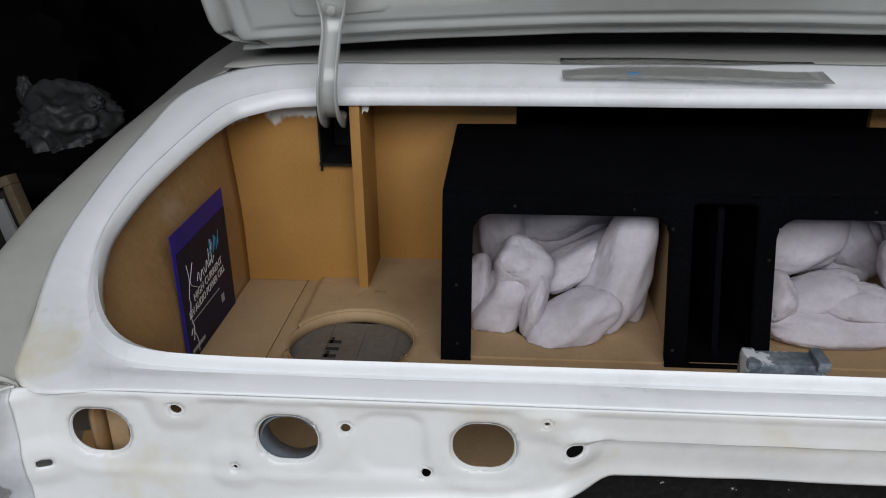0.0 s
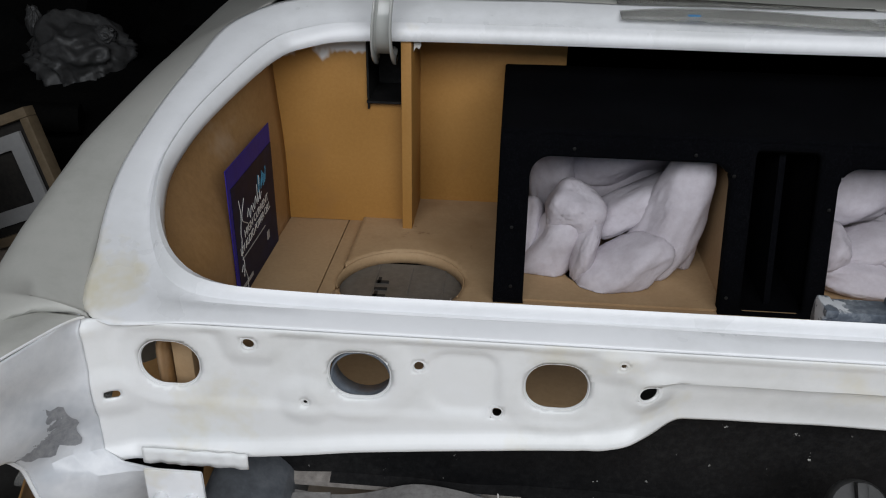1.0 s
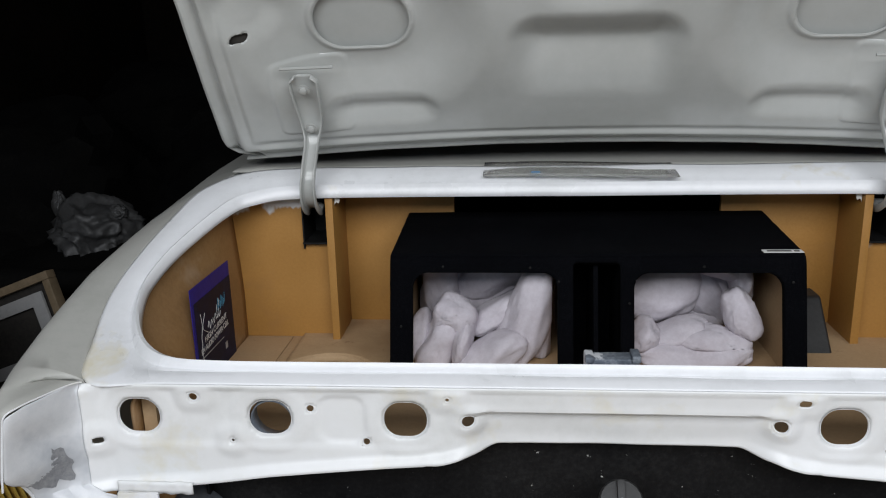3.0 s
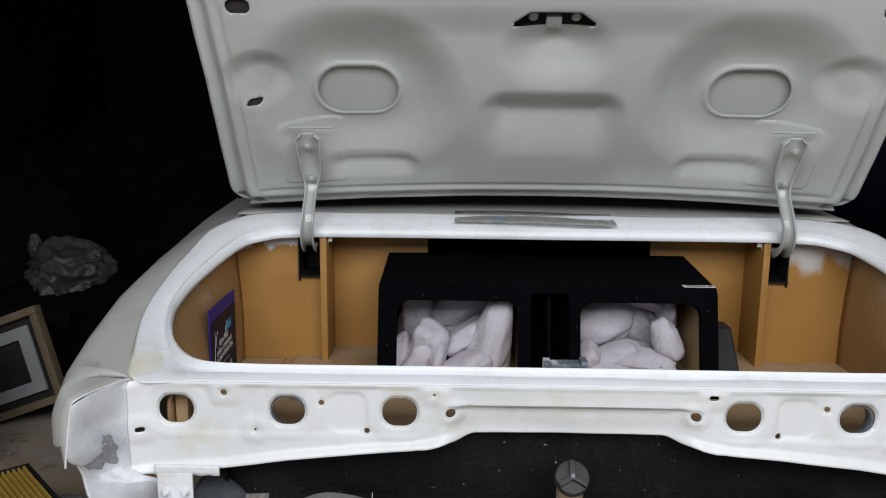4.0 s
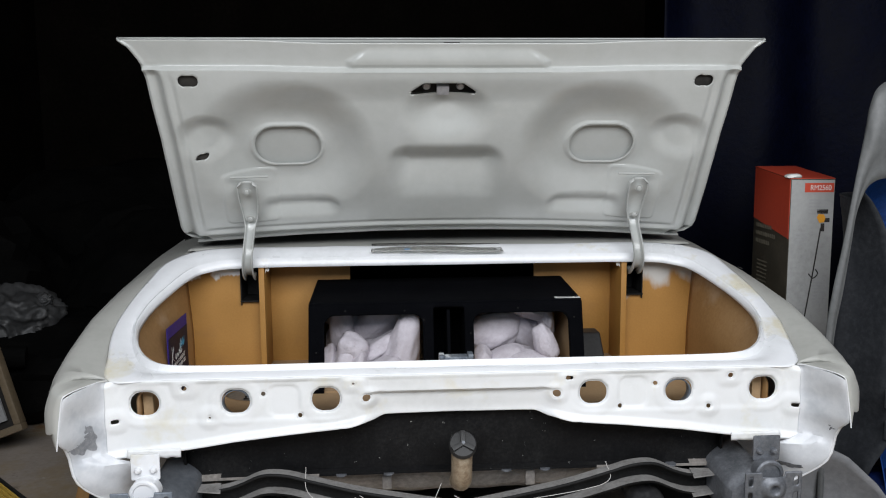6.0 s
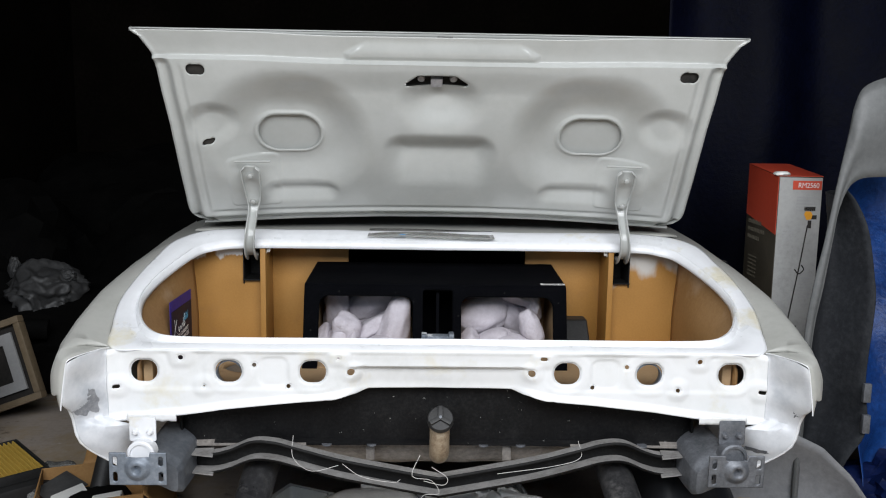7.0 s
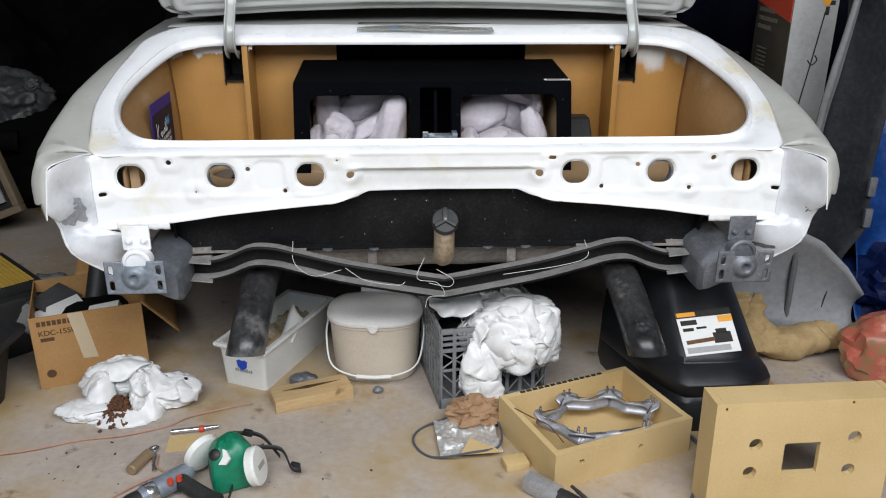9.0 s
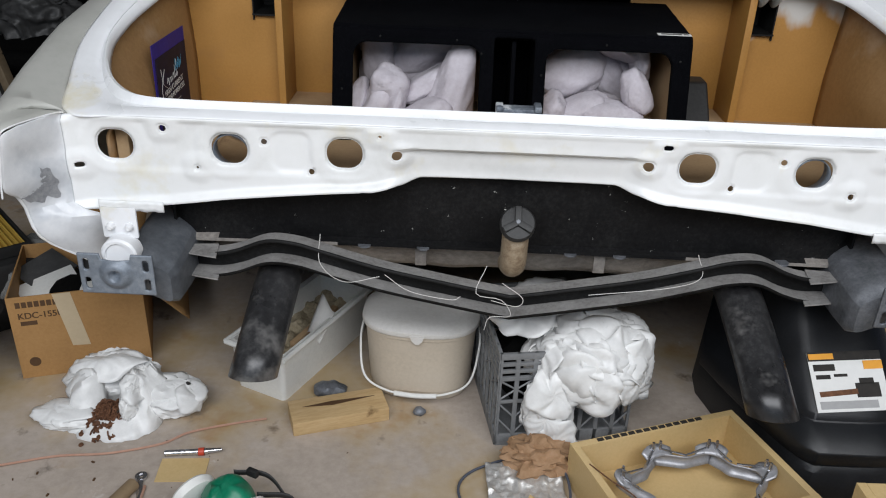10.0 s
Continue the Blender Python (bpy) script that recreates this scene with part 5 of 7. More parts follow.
# clear sheet with a scrap of tape on the ledge
film = thing("clear_sheet", "thin clear plastic sheet lying on the boot ledge", "plastic sheet")
bm = bmesh.new()
sheet(bm, lambda u, v: (-0.228 + 0.41 * u, 0.585 + 0.11 * v - 0.02 * u, 0.962 + 0.012 * v + 0.002 * math.sin(5 * u)), 12, 6)
part("film", bm, glass, film, solid=0.001)
bm = bmesh.new()
box(bm, -0.125, -0.106, 0.599, 0.607, 0.966, 0.968, 0.0005)
part("tape", bm, BLUETAPE, film, "scrap of blue masking tape")


# ---- on the garage floor ----
def crease_field(seed, count):
    r = random.Random(seed)
    out = []
    for _ in range(count):
        v = Vector((r.gauss(0, 1), r.gauss(0, 1), r.gauss(0, 1)))
        out.append(v.normalized())
    return out


def creased(bm, c, rad, seed, amp=1.0, sub=5, floor=0.003):
    """A lump of thin film gathered in long soft folds."""
    off = Vector((seed * 1.3, seed * 0.7, seed * 2.1))
    g = bmesh.ops.create_icosphere(bm, subdivisions=sub, radius=1.0)

    def ridge(q, sharp):
        return max(0.0, 1 - 3.2 * abs(noise.noise(q))) ** sharp
    axis = crease_field(seed, 1)[0]
    for v in g["verts"]:
        p = v.co.copy()
        w = noise.noise_vector(p * 1.6 + off)
        q = p + 0.35 * w
        q = q - 0.78 * axis * q.dot(axis)                       # folds run along one axis, as in gathered film
        s = 1 + amp * (0.22 * noise.noise(p * 1.3 + off) + 0.22 * ridge(q * 1.7 + off, 1.0) + 0.12 * ridge(q * 3.3 - off, 1.0) + 0.05 * ridge(q * 6 + off, 1.0) - 0.14)
        v.co = Vector(c) + Vector((p.x * rad[0], p.y * rad[1], p.z * rad[2])) * s
        v.co.z = max(v.co.z, floor)


def film_fold(owner, seed, c, rad, d, size, lift):
    """One sheet of thin film laid on a lump, gathered in pleats, its rim turned out."""
    d = Vector(d).normalized()
    a = d.orthogonal().normalized()
    b = d.cross(a)
    off = Vector((seed * 2.3, seed * 1.1, seed * 0.7))

    def at(u, v):
        w = 2 * math.pi * u
        e = Vector((math.cos(w), math.sin(w), 0))
        r = v * size * (1 + 0.4 * noise.noise(e * 1.1 + off))
        q = d * math.cos(r) + (a * e.x + b * e.y) * math.sin(r)
        swirl = Vector((math.cos(w + 0.9 * v), math.sin(w + 0.9 * v), 0.25 * v))
        pleat = 0.24 - abs(noise.noise(swirl * 1.9 + off)) * 0.75 + 0.05 - abs(noise.noise(swirl * 4.2 - off)) * 0.16
        k = 0.97 + 0.2 * noise.noise(q * 1.5 + off) + 0.42 * pleat * v * (1.15 - 0.4 * v) + lift * v ** 3 * (0.55 + 0.9 * noise.noise(e * 1.7 - off))
        p = Vector((c[0] + q.x * rad[0] * k, c[1] + q.y * rad[1] * k, c[2] + q.z * rad[2] * k))
        p.z = max(p.z, 0.004)
        return p

    bm = bmesh.new()
    sheet(bm, at, 64, 9, closed=True)
    bmesh.ops.remove_doubles(bm, verts=bm.verts, dist=0.0002)
    part("film_fold", bm, PLASTICBAG, owner, sharp=180, solid=0.0006)


# carton
carton = thing("cardboard_box", "open brown cardboard carton full of scraps, flaps torn", "box", pose(-1.152, 0.175, 0, 0, 0, 19))
W, D, H, T = 0.30, 0.29, 0.225, 0.004
for name, b in (("front_side", (0, W, 0, T)), ("back_side", (0, W, D - T, D)), ("side", (0, T, T, D - T)), ("side", (W - T, W, T, D - T))):
    bm = bmesh.new()
    box(bm, b[0], b[1], b[2], b[3], 0, H, 0.001)
    part(name, bm, CARDBOARD, carton, smooth=False)
bm = bmesh.new()
box(bm, T, W - T, T, D - T, 0, T)
part("bottom", bm, CARDBOARD, carton, smooth=False)


def flap(x0, y0, x1, y1, dx, dy, dz, seed):
    bm = bmesh.new()
    sheet(bm, lambda u, v: (x0 + (x1 - x0) * u + dx * v, y0 + (y1 - y0) * u + dy * v, H + dz * v + 0.012 * v * noise.noise(Vector((u * 3, v * 2, seed)))), 8, 6)
    part("flap", bm, CARDBOARD, carton, solid=0.003)


flap(W, 0.0, W, D - 0.02, 0.1, 0.03, -0.13, 1)
flap(0.12, D, W, D, 0.02, 0.1, 0.05, 2)
bm = bmesh.new()
FM = Matrix(((1, 0, 0, 0), (0, 0, -1, 0), (0, 1, 0, 0), (0, 0, 0, 1)))
bars(bm, [(0.018 + 0.0135 * i, 0.196, 0.0105, 0.015) for i in range(7)], FM)
part("maker_print", bm, INKBROWN, carton)
bm = bmesh.new()
for k in (0.0, 0.0009):
    text_mesh(bm, "KDC-155U", 0.023, FM @ pose(0.018 + k, 0.166, 0.0005 + 0.1 * k), squeeze=0.95)
part("lettering", bm, INKBROWN, carton)
bm = bmesh.new()
bars(bm, [(0.022, 0.148, 0.036, 0.011)], FM)
part("stamp", bm, INKBROWN, carton)
bm = bmesh.new()
lathe(bm, [(0.013, 0), (0.013, 0.0006)], 20, FM @ pose(0.035, 0.045, 0))
part("stamp", bm, INKBROWN, carton)
bm = bmesh.new()
prism(bm, [(0.10, H), (0.14, H), (0.165, 0.075), (0.125, 0.078)], 0.0, 0.001, FM)
bmesh.ops.recalc_face_normals(bm, faces=bm.faces)
part("tape", bm, material("paper_tape", [(0.5, 0.4, 0.26), (0.58, 0.47, 0.32)], 0.6, bump=0.1), carton, "strip of pale packing tape", smooth=False)
for k, (x, y, z, w, d, h, r, mt) in enumerate(((0.08, 0.12, 0.17, 0.14, 0.12, 0.004, 20, WHITEPLASTIC), (0.2, 0.07, 0.17, 0.09, 0.05, 0.03, -15, WHITEPLASTIC), (0.06, 0.2, 0.19, 0.12, 0.1, 0.004, 40, GREYBAG))):
    bm = bmesh.new()
    box(bm, -w / 2, w / 2, -d / 2, d / 2, 0, h, min(h * 0.3, 0.004), m=pose(x, y, z, 14, -10, r))
    ob = part("packing_piece", bm, mt)
    ob.matrix_basis = carton.matrix_basis
    tagged(ob, "pale plastic packing piece lying in the carton", "packing")
bm = bmesh.new()
crumpled(bm, (0.15, 0.15, 0.1), (0.13, 0.12, 0.09), 4, 0.2, 3)
ob = part("dark_rag", bm, FABRICSHADE)
ob.matrix_basis = carton.matrix_basis
tagged(ob, "dark crumpled rag inside the carton", "rag")
bm = bmesh.new()
tube(bm, [(0.17, 0.2, 0.16), (0.2, 0.26, 0.27)], 0.032, 18, caps=True)
ob = part("black_canister", bm, BLACKRUB, bevel=0.003)
ob.matrix_basis = carton.matrix_basis
tagged(ob, "black plastic canister sticking out of the carton", "canister")

bm = bmesh.new()
creased(bm, (0.02, 0.34, 0.1), (0.13, 0.1, 0.1), 44, 1.0, 4, 0.002)
creased(bm, (0.16, 0.36, 0.09), (0.09, 0.08, 0.09), 47, 1.0, 4, 0.002)
ob = part("clear_bag", bm, glass, sharp=180)
ob.matrix_basis = carton.matrix_basis
tagged(ob, "clear crumpled plastic bag behind the carton", "bag")
# black tub beside the carton
tb2 = thing("plastic_tub", "black plastic tub with a broad rounded rim", "tub", pose(-1.43, 0.08, 0, 0, 0, -8))
bm = bmesh.new()
n_ = 8
rings = []
for g_, z_ in ((0.05, 0.0), (0.02, 0.17), (0.0, 0.175), (-0.012, 0.19), (0.0, 0.2), (0.03, 0.195), (0.045, 0.175), (0.07, 0.02)):
    rings.append([bm.verts.new((x, y, z_)) for x, y in rrect(0.24 - g_, 0.17 - g_, 0.07, n_)])
for a_, b_ in zip(rings, rings[1:]):
    for i in range(len(a_)):
        bm.faces.new((a_[i], a_[(i + 1) % len(a_)], b_[(i + 1) % len(a_)], b_[i]))
bm.faces.new(rings[0][::-1]), bm.faces.new(rings[-1])
part("tub", bm, BLACKRUB, tb2)

# white bag of rusty hardware
bag = thing("plastic_bag", "white plastic bag spilling rusty hardware", "bag", pose(-0.868, 0.075, 0) @ Matrix.Scale(0.88, 4))
bm = bmesh.new()


def bag_skin(u, v):
    a = 2 * math.pi * u
    rx, ry = 0.115 + 0.03 * noise.noise(Vector((math.cos(a) * 1.4, math.sin(a) * 1.4, 2))), 0.105
    prof = [(1.25, 0.0), (1.12, 0.03), (1.0, 0.075), (0.8, 0.105), (0.55, 0.115), (0.42, 0.085), (0.36, 0.05)]
    r, z = prof[round(v * 6)]
    fold = 1 + 0.1 * noise.noise(Vector((math.cos(a) * 5, math.sin(a) * 5, v * 3))) + 0.05 * noise.noise(Vector((math.cos(a) * 13, math.sin(a) * 13, v * 6)))
    front = max(0.0, -math.sin(a))
    z *= 1 - 0.72 * step(0.3, 0.9, front)
    return (rx * r * fold * math.cos(a), ry * r * fold * math.sin(a) + (0.03 if v > 0.6 else 0) - 0.03 * front * (v > 0.6), max(0.001, z + 0.008 * noise.noise(Vector((u * 40, v * 7, 1)))))


sheet(bm, bag_skin, 96, 6, closed=True)
part("skin", bm, PLASTICBAG, bag, solid=0.001)
bm = bmesh.new()
for c_, r_, k_ in (((-0.12, -0.055, 0.02), (0.085, 0.05, 0.028), 51), ((0.12, 0.02, 0.04), (0.085, 0.07, 0.05), 63), ((0.045, -0.02, 0.06), (0.03, 0.065, 0.06), 72), ((-0.03, 0.07, 0.06), (0.11, 0.06, 0.07), 83)):
    bm = bmesh.new()
    creased(bm, c_, r_, k_, 0.5, 5, 0.001)
    part("loose_fold", bm, PLASTICBAG, bag, sharp=40)
for k, (c_, r_, d_, z_) in enumerate((((-0.03, 0.06, 0.055), (0.12, 0.07, 0.08), (-0.3, -0.2, 1), 0.9), ((-0.06, 0.05, 0.05), (0.1, 0.07, 0.075), (-0.8, -0.5, 0.6), 0.8), ((0.045, -0.02, 0.055), (0.036, 0.07, 0.07), (0.3, 0.1, 1), 1.0),
                                      ((0.12, 0.02, 0.035), (0.09, 0.075, 0.055), (0.4, -0.3, 1), 0.9), ((0.12, 0.02, 0.035), (0.09, 0.075, 0.055), (0.9, -0.2, 0.4), 0.7), ((-0.12, -0.055, 0.015), (0.095, 0.056, 0.034), (-0.4, -0.2, 1), 1.0))):
    film_fold(bag, 70 + k, c_, r_, d_, z_, 0.12)
bm = bmesh.new()
rnd = random.Random(5)
for k in range(150):
    x, y = rnd.gauss(-0.02, 0.024), -0.065 + rnd.gauss(0, 0.026)
    z = max(0.006, 0.056 - 0.8 * math.hypot(x + 0.02, y + 0.05) + rnd.random() * 0.012)
    m = pose(x, y, z, rnd.uniform(0, 180), rnd.uniform(0, 180), rnd.uniform(0, 180))
    if k % 3:
        lathe(bm, [(0.006, 0), (0.0065, 0.004), (0.003, 0.005), (0.0028, 0.016)], 7, m)
    else:
        lathe(bm, [(0.008, 0), (0.008, 0.003)], 10, m)
ob = part("rusty_bolts", bm, RUST)
ob.matrix_basis = bag.matrix_basis
tagged(ob, "heap of small rusty bolts and washers in the bag", "hardware", "", "stuff")
bm = bmesh.new()
for k in range(14):
    lathe(bm, [(0.006, 0), (0.006, 0.004), (0.003, 0.014)], 7, pose(0.13 + rnd.gauss(0, 0.014), 0.03 + rnd.gauss(0, 0.008), 0.078, rnd.uniform(0, 180), 40, rnd.uniform(0, 180)))
ob = part("dark_bolts", bm, BLACKRUB)
ob.matrix_basis = bag.matrix_basis
tagged(ob, "few dark bolts caught in the bag's folds", "hardware", "", "stuff")

# white bin
tub = thing("storage_bin", "long white plastic bin with a blue badge, half full of scraps", "bin", pose(-0.640, 0.188, 0, 0, 0, -25))


def shell_box(name, w, d, h, taper, wall, mat, parent, rim=0.0, label=""):
    bm = bmesh.new()
    rings = []
    for k, (g, z) in enumerate(((0, 0), (0, h), (wall, h), (wall, wall))):
        t = taper * (1 - z / h)
        rings.append([bm.verts.new((x, y, z)) for x, y in rrect(w / 2 - g - t, d / 2 - g - t, 0.012, 4, w / 2, d / 2)])
    n = len(rings[0])
    for a, b in zip(rings, rings[1:]):
        for i in range(n):
            bm.faces.new((a[i], a[(i + 1) % n], b[(i + 1) % n], b[i]))
    bm.faces.new(rings[0][::-1]), bm.faces.new(rings[-1])
    return part(name, bm, mat, parent, label)


shell_box("body", 0.155, 0.385, 0.135, 0.008, 0.005, WHITEPLASTIC, tub)
bm = bmesh.new()
for k, (a, b) in enumerate((((-0.006, -0.006), (0.161, -0.006)), ((0.161, -0.006), (0.161, 0.391)), ((0.161, 0.391), (-0.006, 0.391)), ((-0.006, 0.391), (-0.006, -0.006)))):
    tube(bm, [(*a, 0.13), (*b, 0.13)], 0.007, 8)
part("rim", bm, WHITEPLASTIC, tub)
bm = bmesh.new()
prism(bm, [(0.058, 0.085), (0.066, 0.09), (0.076, 0.087), (0.086, 0.09), (0.094, 0.085), (0.09, 0.066), (0.076, 0.056), (0.062, 0.066)], -0.006, -0.0012, FM)
bmesh.ops.recalc_face_normals(bm, faces=bm.faces)
part("badge", bm, INKBLUE, tub, "blue shield badge", smooth=False)
bm = bmesh.new()
bars(bm, [(0.05 + 0.0075 * i, 0.05, 0.0055, 0.008 + 0.003 * (i % 2)) for i in range(8)], FM @ Matrix.Translation((0, 0, -0.004)))
part("badge_print", bm, INKGREY, tub)
bm = bmesh.new()
sheet(bm, lambda u, v: (0.008 + 0.14 * u, 0.008 + 0.37 * v, 0.075 + 0.02 * noise.noise(Vector((u * 4, v * 8, 3))) + 0.012 * noise.noise(Vector((u * 13, v * 26, 3)))), 20, 50)
ob = part("bin_scraps", bm, material("sandy_scraps", [(0.2, 0.16, 0.1), (0.36, 0.3, 0.2), (0.48, 0.42, 0.3)], 0.85, big=18, small=120, bump=0.6, bump_size=90))
ob.matrix_basis = tub.matrix_basis
tagged(ob, "sandy brown scraps filling the white bin", "scraps", "", "stuff")
bm = bmesh.new()
sheet(bm, lambda u, v: (0.11 + 0.05 * u, 0.16 + 0.07 * v - 0.02 * u, 0.10 + 0.07 * v * (1 - 0.3 * u) + 0.008 * math.sin(5 * u + v)), 8, 8)
ob = part("paper_scrap", bm, LIDBEIGE, solid=0.001)
ob.matrix_basis = tub.matrix_basis
tagged(ob, "curled cream paper scrap in the bin", "paper")
bm = bmesh.new()
box(bm, 0.1, 0.118, 0.1, 0.3, 0.085, 0.1, 0.003, m=pose(0, 0, 0, 0, 0, 2))
ob = part("wood_offcut", bm, MDFRAW)
ob.matrix_basis = tub.matrix_basis
tagged(ob, "thin brown wooden offcut in the bin", "offcut")

# bucket with lid and wire handle
pail = thing("diaper_pail", "beige oval plastic pail with pale lid and bail handle", "pail", pose(-0.186, 0.256, 0, 0, 0, -3))
bm = bmesh.new()


def oval(a, b, n=40, p=2.7):
    return [(a * math.copysign(abs(math.cos(t)) ** (2 / p), math.cos(t)), b * math.copysign(abs(math.sin(t)) ** (2 / p), math.sin(t))) for t in [2 * math.pi * i / n for i in range(n)]]


def stack(bm, rows, n=40):
    rings = [[bm.verts.new((x, y, z)) for x, y in oval(a, b, n)] for a, b, z in rows]
    for p, q in zip(rings, rings[1:]):
        for i in range(n):
            bm.faces.new((p[i], p[(i + 1) % n], q[(i + 1) % n], q[i]))
    bm.faces.new(rings[0][::-1]), bm.faces.new(rings[-1])


stack(bm, [(0.112, 0.088, 0.0), (0.118, 0.094, 0.006), (0.121, 0.097, 0.028), (0.124, 0.099, 0.03), (0.133, 0.106, 0.175), (0.136, 0.109, 0.178), (0.136, 0.109, 0.19)])
part("body", bm, BEIGE, pail)
bm = bmesh.new()
stack(bm, [(0.14, 0.112, 0.188), (0.142, 0.114, 0.192), (0.141, 0.113, 0.2), (0.132, 0.105, 0.207), (0.11, 0.085, 0.213), (0.06, 0.04, 0.2155)])
part("lid", bm, LIDBEIGE, pail, "pale warm-white lid")
bm = bmesh.new()
prism(bm, [(-0.017, 0.012), (0.017, 0.012), (0.011, -0.001), (0.004, -0.008), (-0.004, -0.008), (-0.011, -0.001)], 0.0, 0.007, pose(0, -0.109, 0.182, 90))
bmesh.ops.recalc_face_normals(bm, faces=bm.faces)
part("latch", bm, LIDBEIGE, pail)
bm = bmesh.new()
box(bm, -0.052, 0.052, 0.1, 0.122, 0.2, 0.222, 0.004)
part("hinge", bm, LIDBEIGE, pail)
bm = bmesh.new()
tube(bm, [(-0.14, 0.0, 0.17), (-0.143, -0.04, 0.13), (-0.125, -0.1, 0.07), (-0.07, -0.122, 0.045), (0.0, -0.126, 0.04), (0.07, -0.122, 0.045), (0.125, -0.1, 0.07), (0.143, -0.04, 0.13), (0.14, 0.0, 0.17)], 0.0027, 8, 48)
part("bail", bm, WHITEPLASTIC, pail, "white plastic bail handle")
bm = bmesh.new()
tube(bm, [(-0.05, -0.126, 0.041), (0.0, -0.128, 0.039), (0.05, -0.126, 0.041)], 0.006, 8, 8)
part("grip", bm, WHITEPLASTIC, pail)

# timber offcut
bm = bmesh.new()
box(bm, 0, 0.222, 0, 0.086, 0, 0.036, 0.003)
for v in bm.verts:
    v.co.z += 0.001 * noise.noise(v.co * 30)
ob = part("timber_block", bm, PINE)
ob.matrix_basis = pose(-0.458, 0.008, 0, 0, 0, 19.5)
tagged(ob, "short pale pine offcut with a dark split lying flat", "wood block")
bm = bmesh.new()
prism(bm, [(0.03, 0.055), (0.1, 0.045), (0.2, 0.055), (0.1, 0.06)], 0.036, 0.0368)
part("split", bm, INKBROWN, ob, "dark split in the grain", smooth=False)
bm = bmesh.new()
crumpled(bm, (-0.4, 0.17, 0.016), (0.035, 0.022, 0.018), 3, 0.3, 3, 2, 0.001)
tagged(part("dark_scrap", bm, DULLSTEEL), "dark crushed metal scrap behind the timber", "scrap")

# milk crate
crate = thing("milk_crate", "grey plastic lattice crate holding crumpled plastic", "crate", pose(-0.006, 0.014, 0, 0, 0, 9.5))
CW, CD, CHT = 0.305, 0.30, 0.245


def crate_side(m, w):
    bm = bmesh.new()
    for z0, z1, t in ((0.0, 0.03, 0.006), (0.115, 0.123, 0.004), (0.175, 0.185, 0.007), (0.195, 0.203, 0.007), (0.213, 0.221, 0.007), (0.23, CHT, 0.008)):
        box(bm, 0, w, -t / 2, t / 2, z0, z1, 0.001, m=m)
    n = 8
    for i in range(n + 1):
        x = w * i / n
        box(bm, max(0, x - 0.005), min(w, x + 0.005), -0.003, 0.003, 0, CHT, 0.001, m=m)
    for i in range(n):
        for (a, b) in ((0.03, 0.075), (0.075, 0.115), (0.123, 0.15), (0.15, 0.175)):
            x0, x1 = w * i / n, w * (i + 1) / n
            if (i + int(a * 100)) % 2:
                x0, x1 = x1, x0
            tube(bm, [m @ Vector((x0, 0, a)), m @ Vector((x1, 0, b))], 0.0025, 4)
    part("lattice_side", bm, CRATE, crate)


crate_side(Matrix(), CW)
crate_side(pose(0, CD, 0), CW)
crate_side(pose(0, 0, 0, 0, 0, 90), CD)
crate_side(pose(CW, 0, 0, 0, 0, 90), CD)
bm = bmesh.new()
box(bm, 0, CW, 0, CD, 0.004, 0.012)
part("base", bm, CRATE, crate, smooth=False)
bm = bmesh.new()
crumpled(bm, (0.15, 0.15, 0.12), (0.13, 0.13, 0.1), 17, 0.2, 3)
ob = part("dark_rag", bm, FABRICSHADE)
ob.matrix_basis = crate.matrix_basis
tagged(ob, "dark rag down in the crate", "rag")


# big crumpled sheet of plastic on the crate
heap = thing("plastic_sheet_heap", "big crumpled white plastic sheet heaped over the crate", "plastic sheet", pose(0.0, -0.03, 0.0))
for (c, rad, sd) in (((0.2, 0.13, 0.19), (0.118, 0.108, 0.095), 2), ((0.105, 0.05, 0.1), (0.055, 0.035, 0.09), 14), ((0.08, 0.2, 0.268), (0.07, 0.085, 0.03), 39)):
    bm = bmesh.new()
    creased(bm, c, rad, sd, 0.7)
    part("core", bm, PLASTICBAG, heap, sharp=60)


rnd = random.Random(8)
for k in range(22):
    d = (rnd.uniform(-0.9, 0.9), rnd.uniform(-1.0, 0.35), rnd.uniform(-0.45, 1.0))
    film_fold(heap, k + 1, (0.2, 0.13, 0.19), (0.128, 0.12, 0.108), d, rnd.uniform(0.5, 0.95), rnd.uniform(0.04, 0.24))
for k, (c, d) in enumerate((((0.11, 0.05, 0.09), (-0.3, -1, 0.2)), ((0.1, 0.05, 0.13), (0.2, -1, 0.6)), ((0.12, 0.045, 0.05), (0.0, -1, -0.2)), ((0.07, 0.18, 0.265), (-0.5, -0.6, 0.8)), ((0.1, 0.22, 0.27), (-0.2, 0.2, 1.0)))):
    film_fold(heap, 40 + k, c, (0.06, 0.045, 0.07) if k < 3 else (0.085, 0.09, 0.04), d, 0.9, 0.25)

# black moulded case
case = thing("tool_case", "black moulded plastic chainsaw case with a paper label", "case", pose(0.69, 0, 0))
PR = [(0.36, 0.0), (0.36, 0.34), (0.30, 0.40), (0.2, 0.41), (0.15, 0.392), (-0.045, 0.212), (-0.07, 0.19), (-0.075, 0.175), (-0.115, 0.16), (-0.135, 0.14), (-0.13, 0.11), (-0.12, 0.1), (-0.13, 0.085), (-0.13, 0.0)]
HWS = [0.18, 0.165, 0.135, 0.125, 0.135, 0.165, 0.175, 0.18, 0.19, 0.196, 0.196, 0.188, 0.192, 0.19]
bm = bmesh.new()
NW = 20


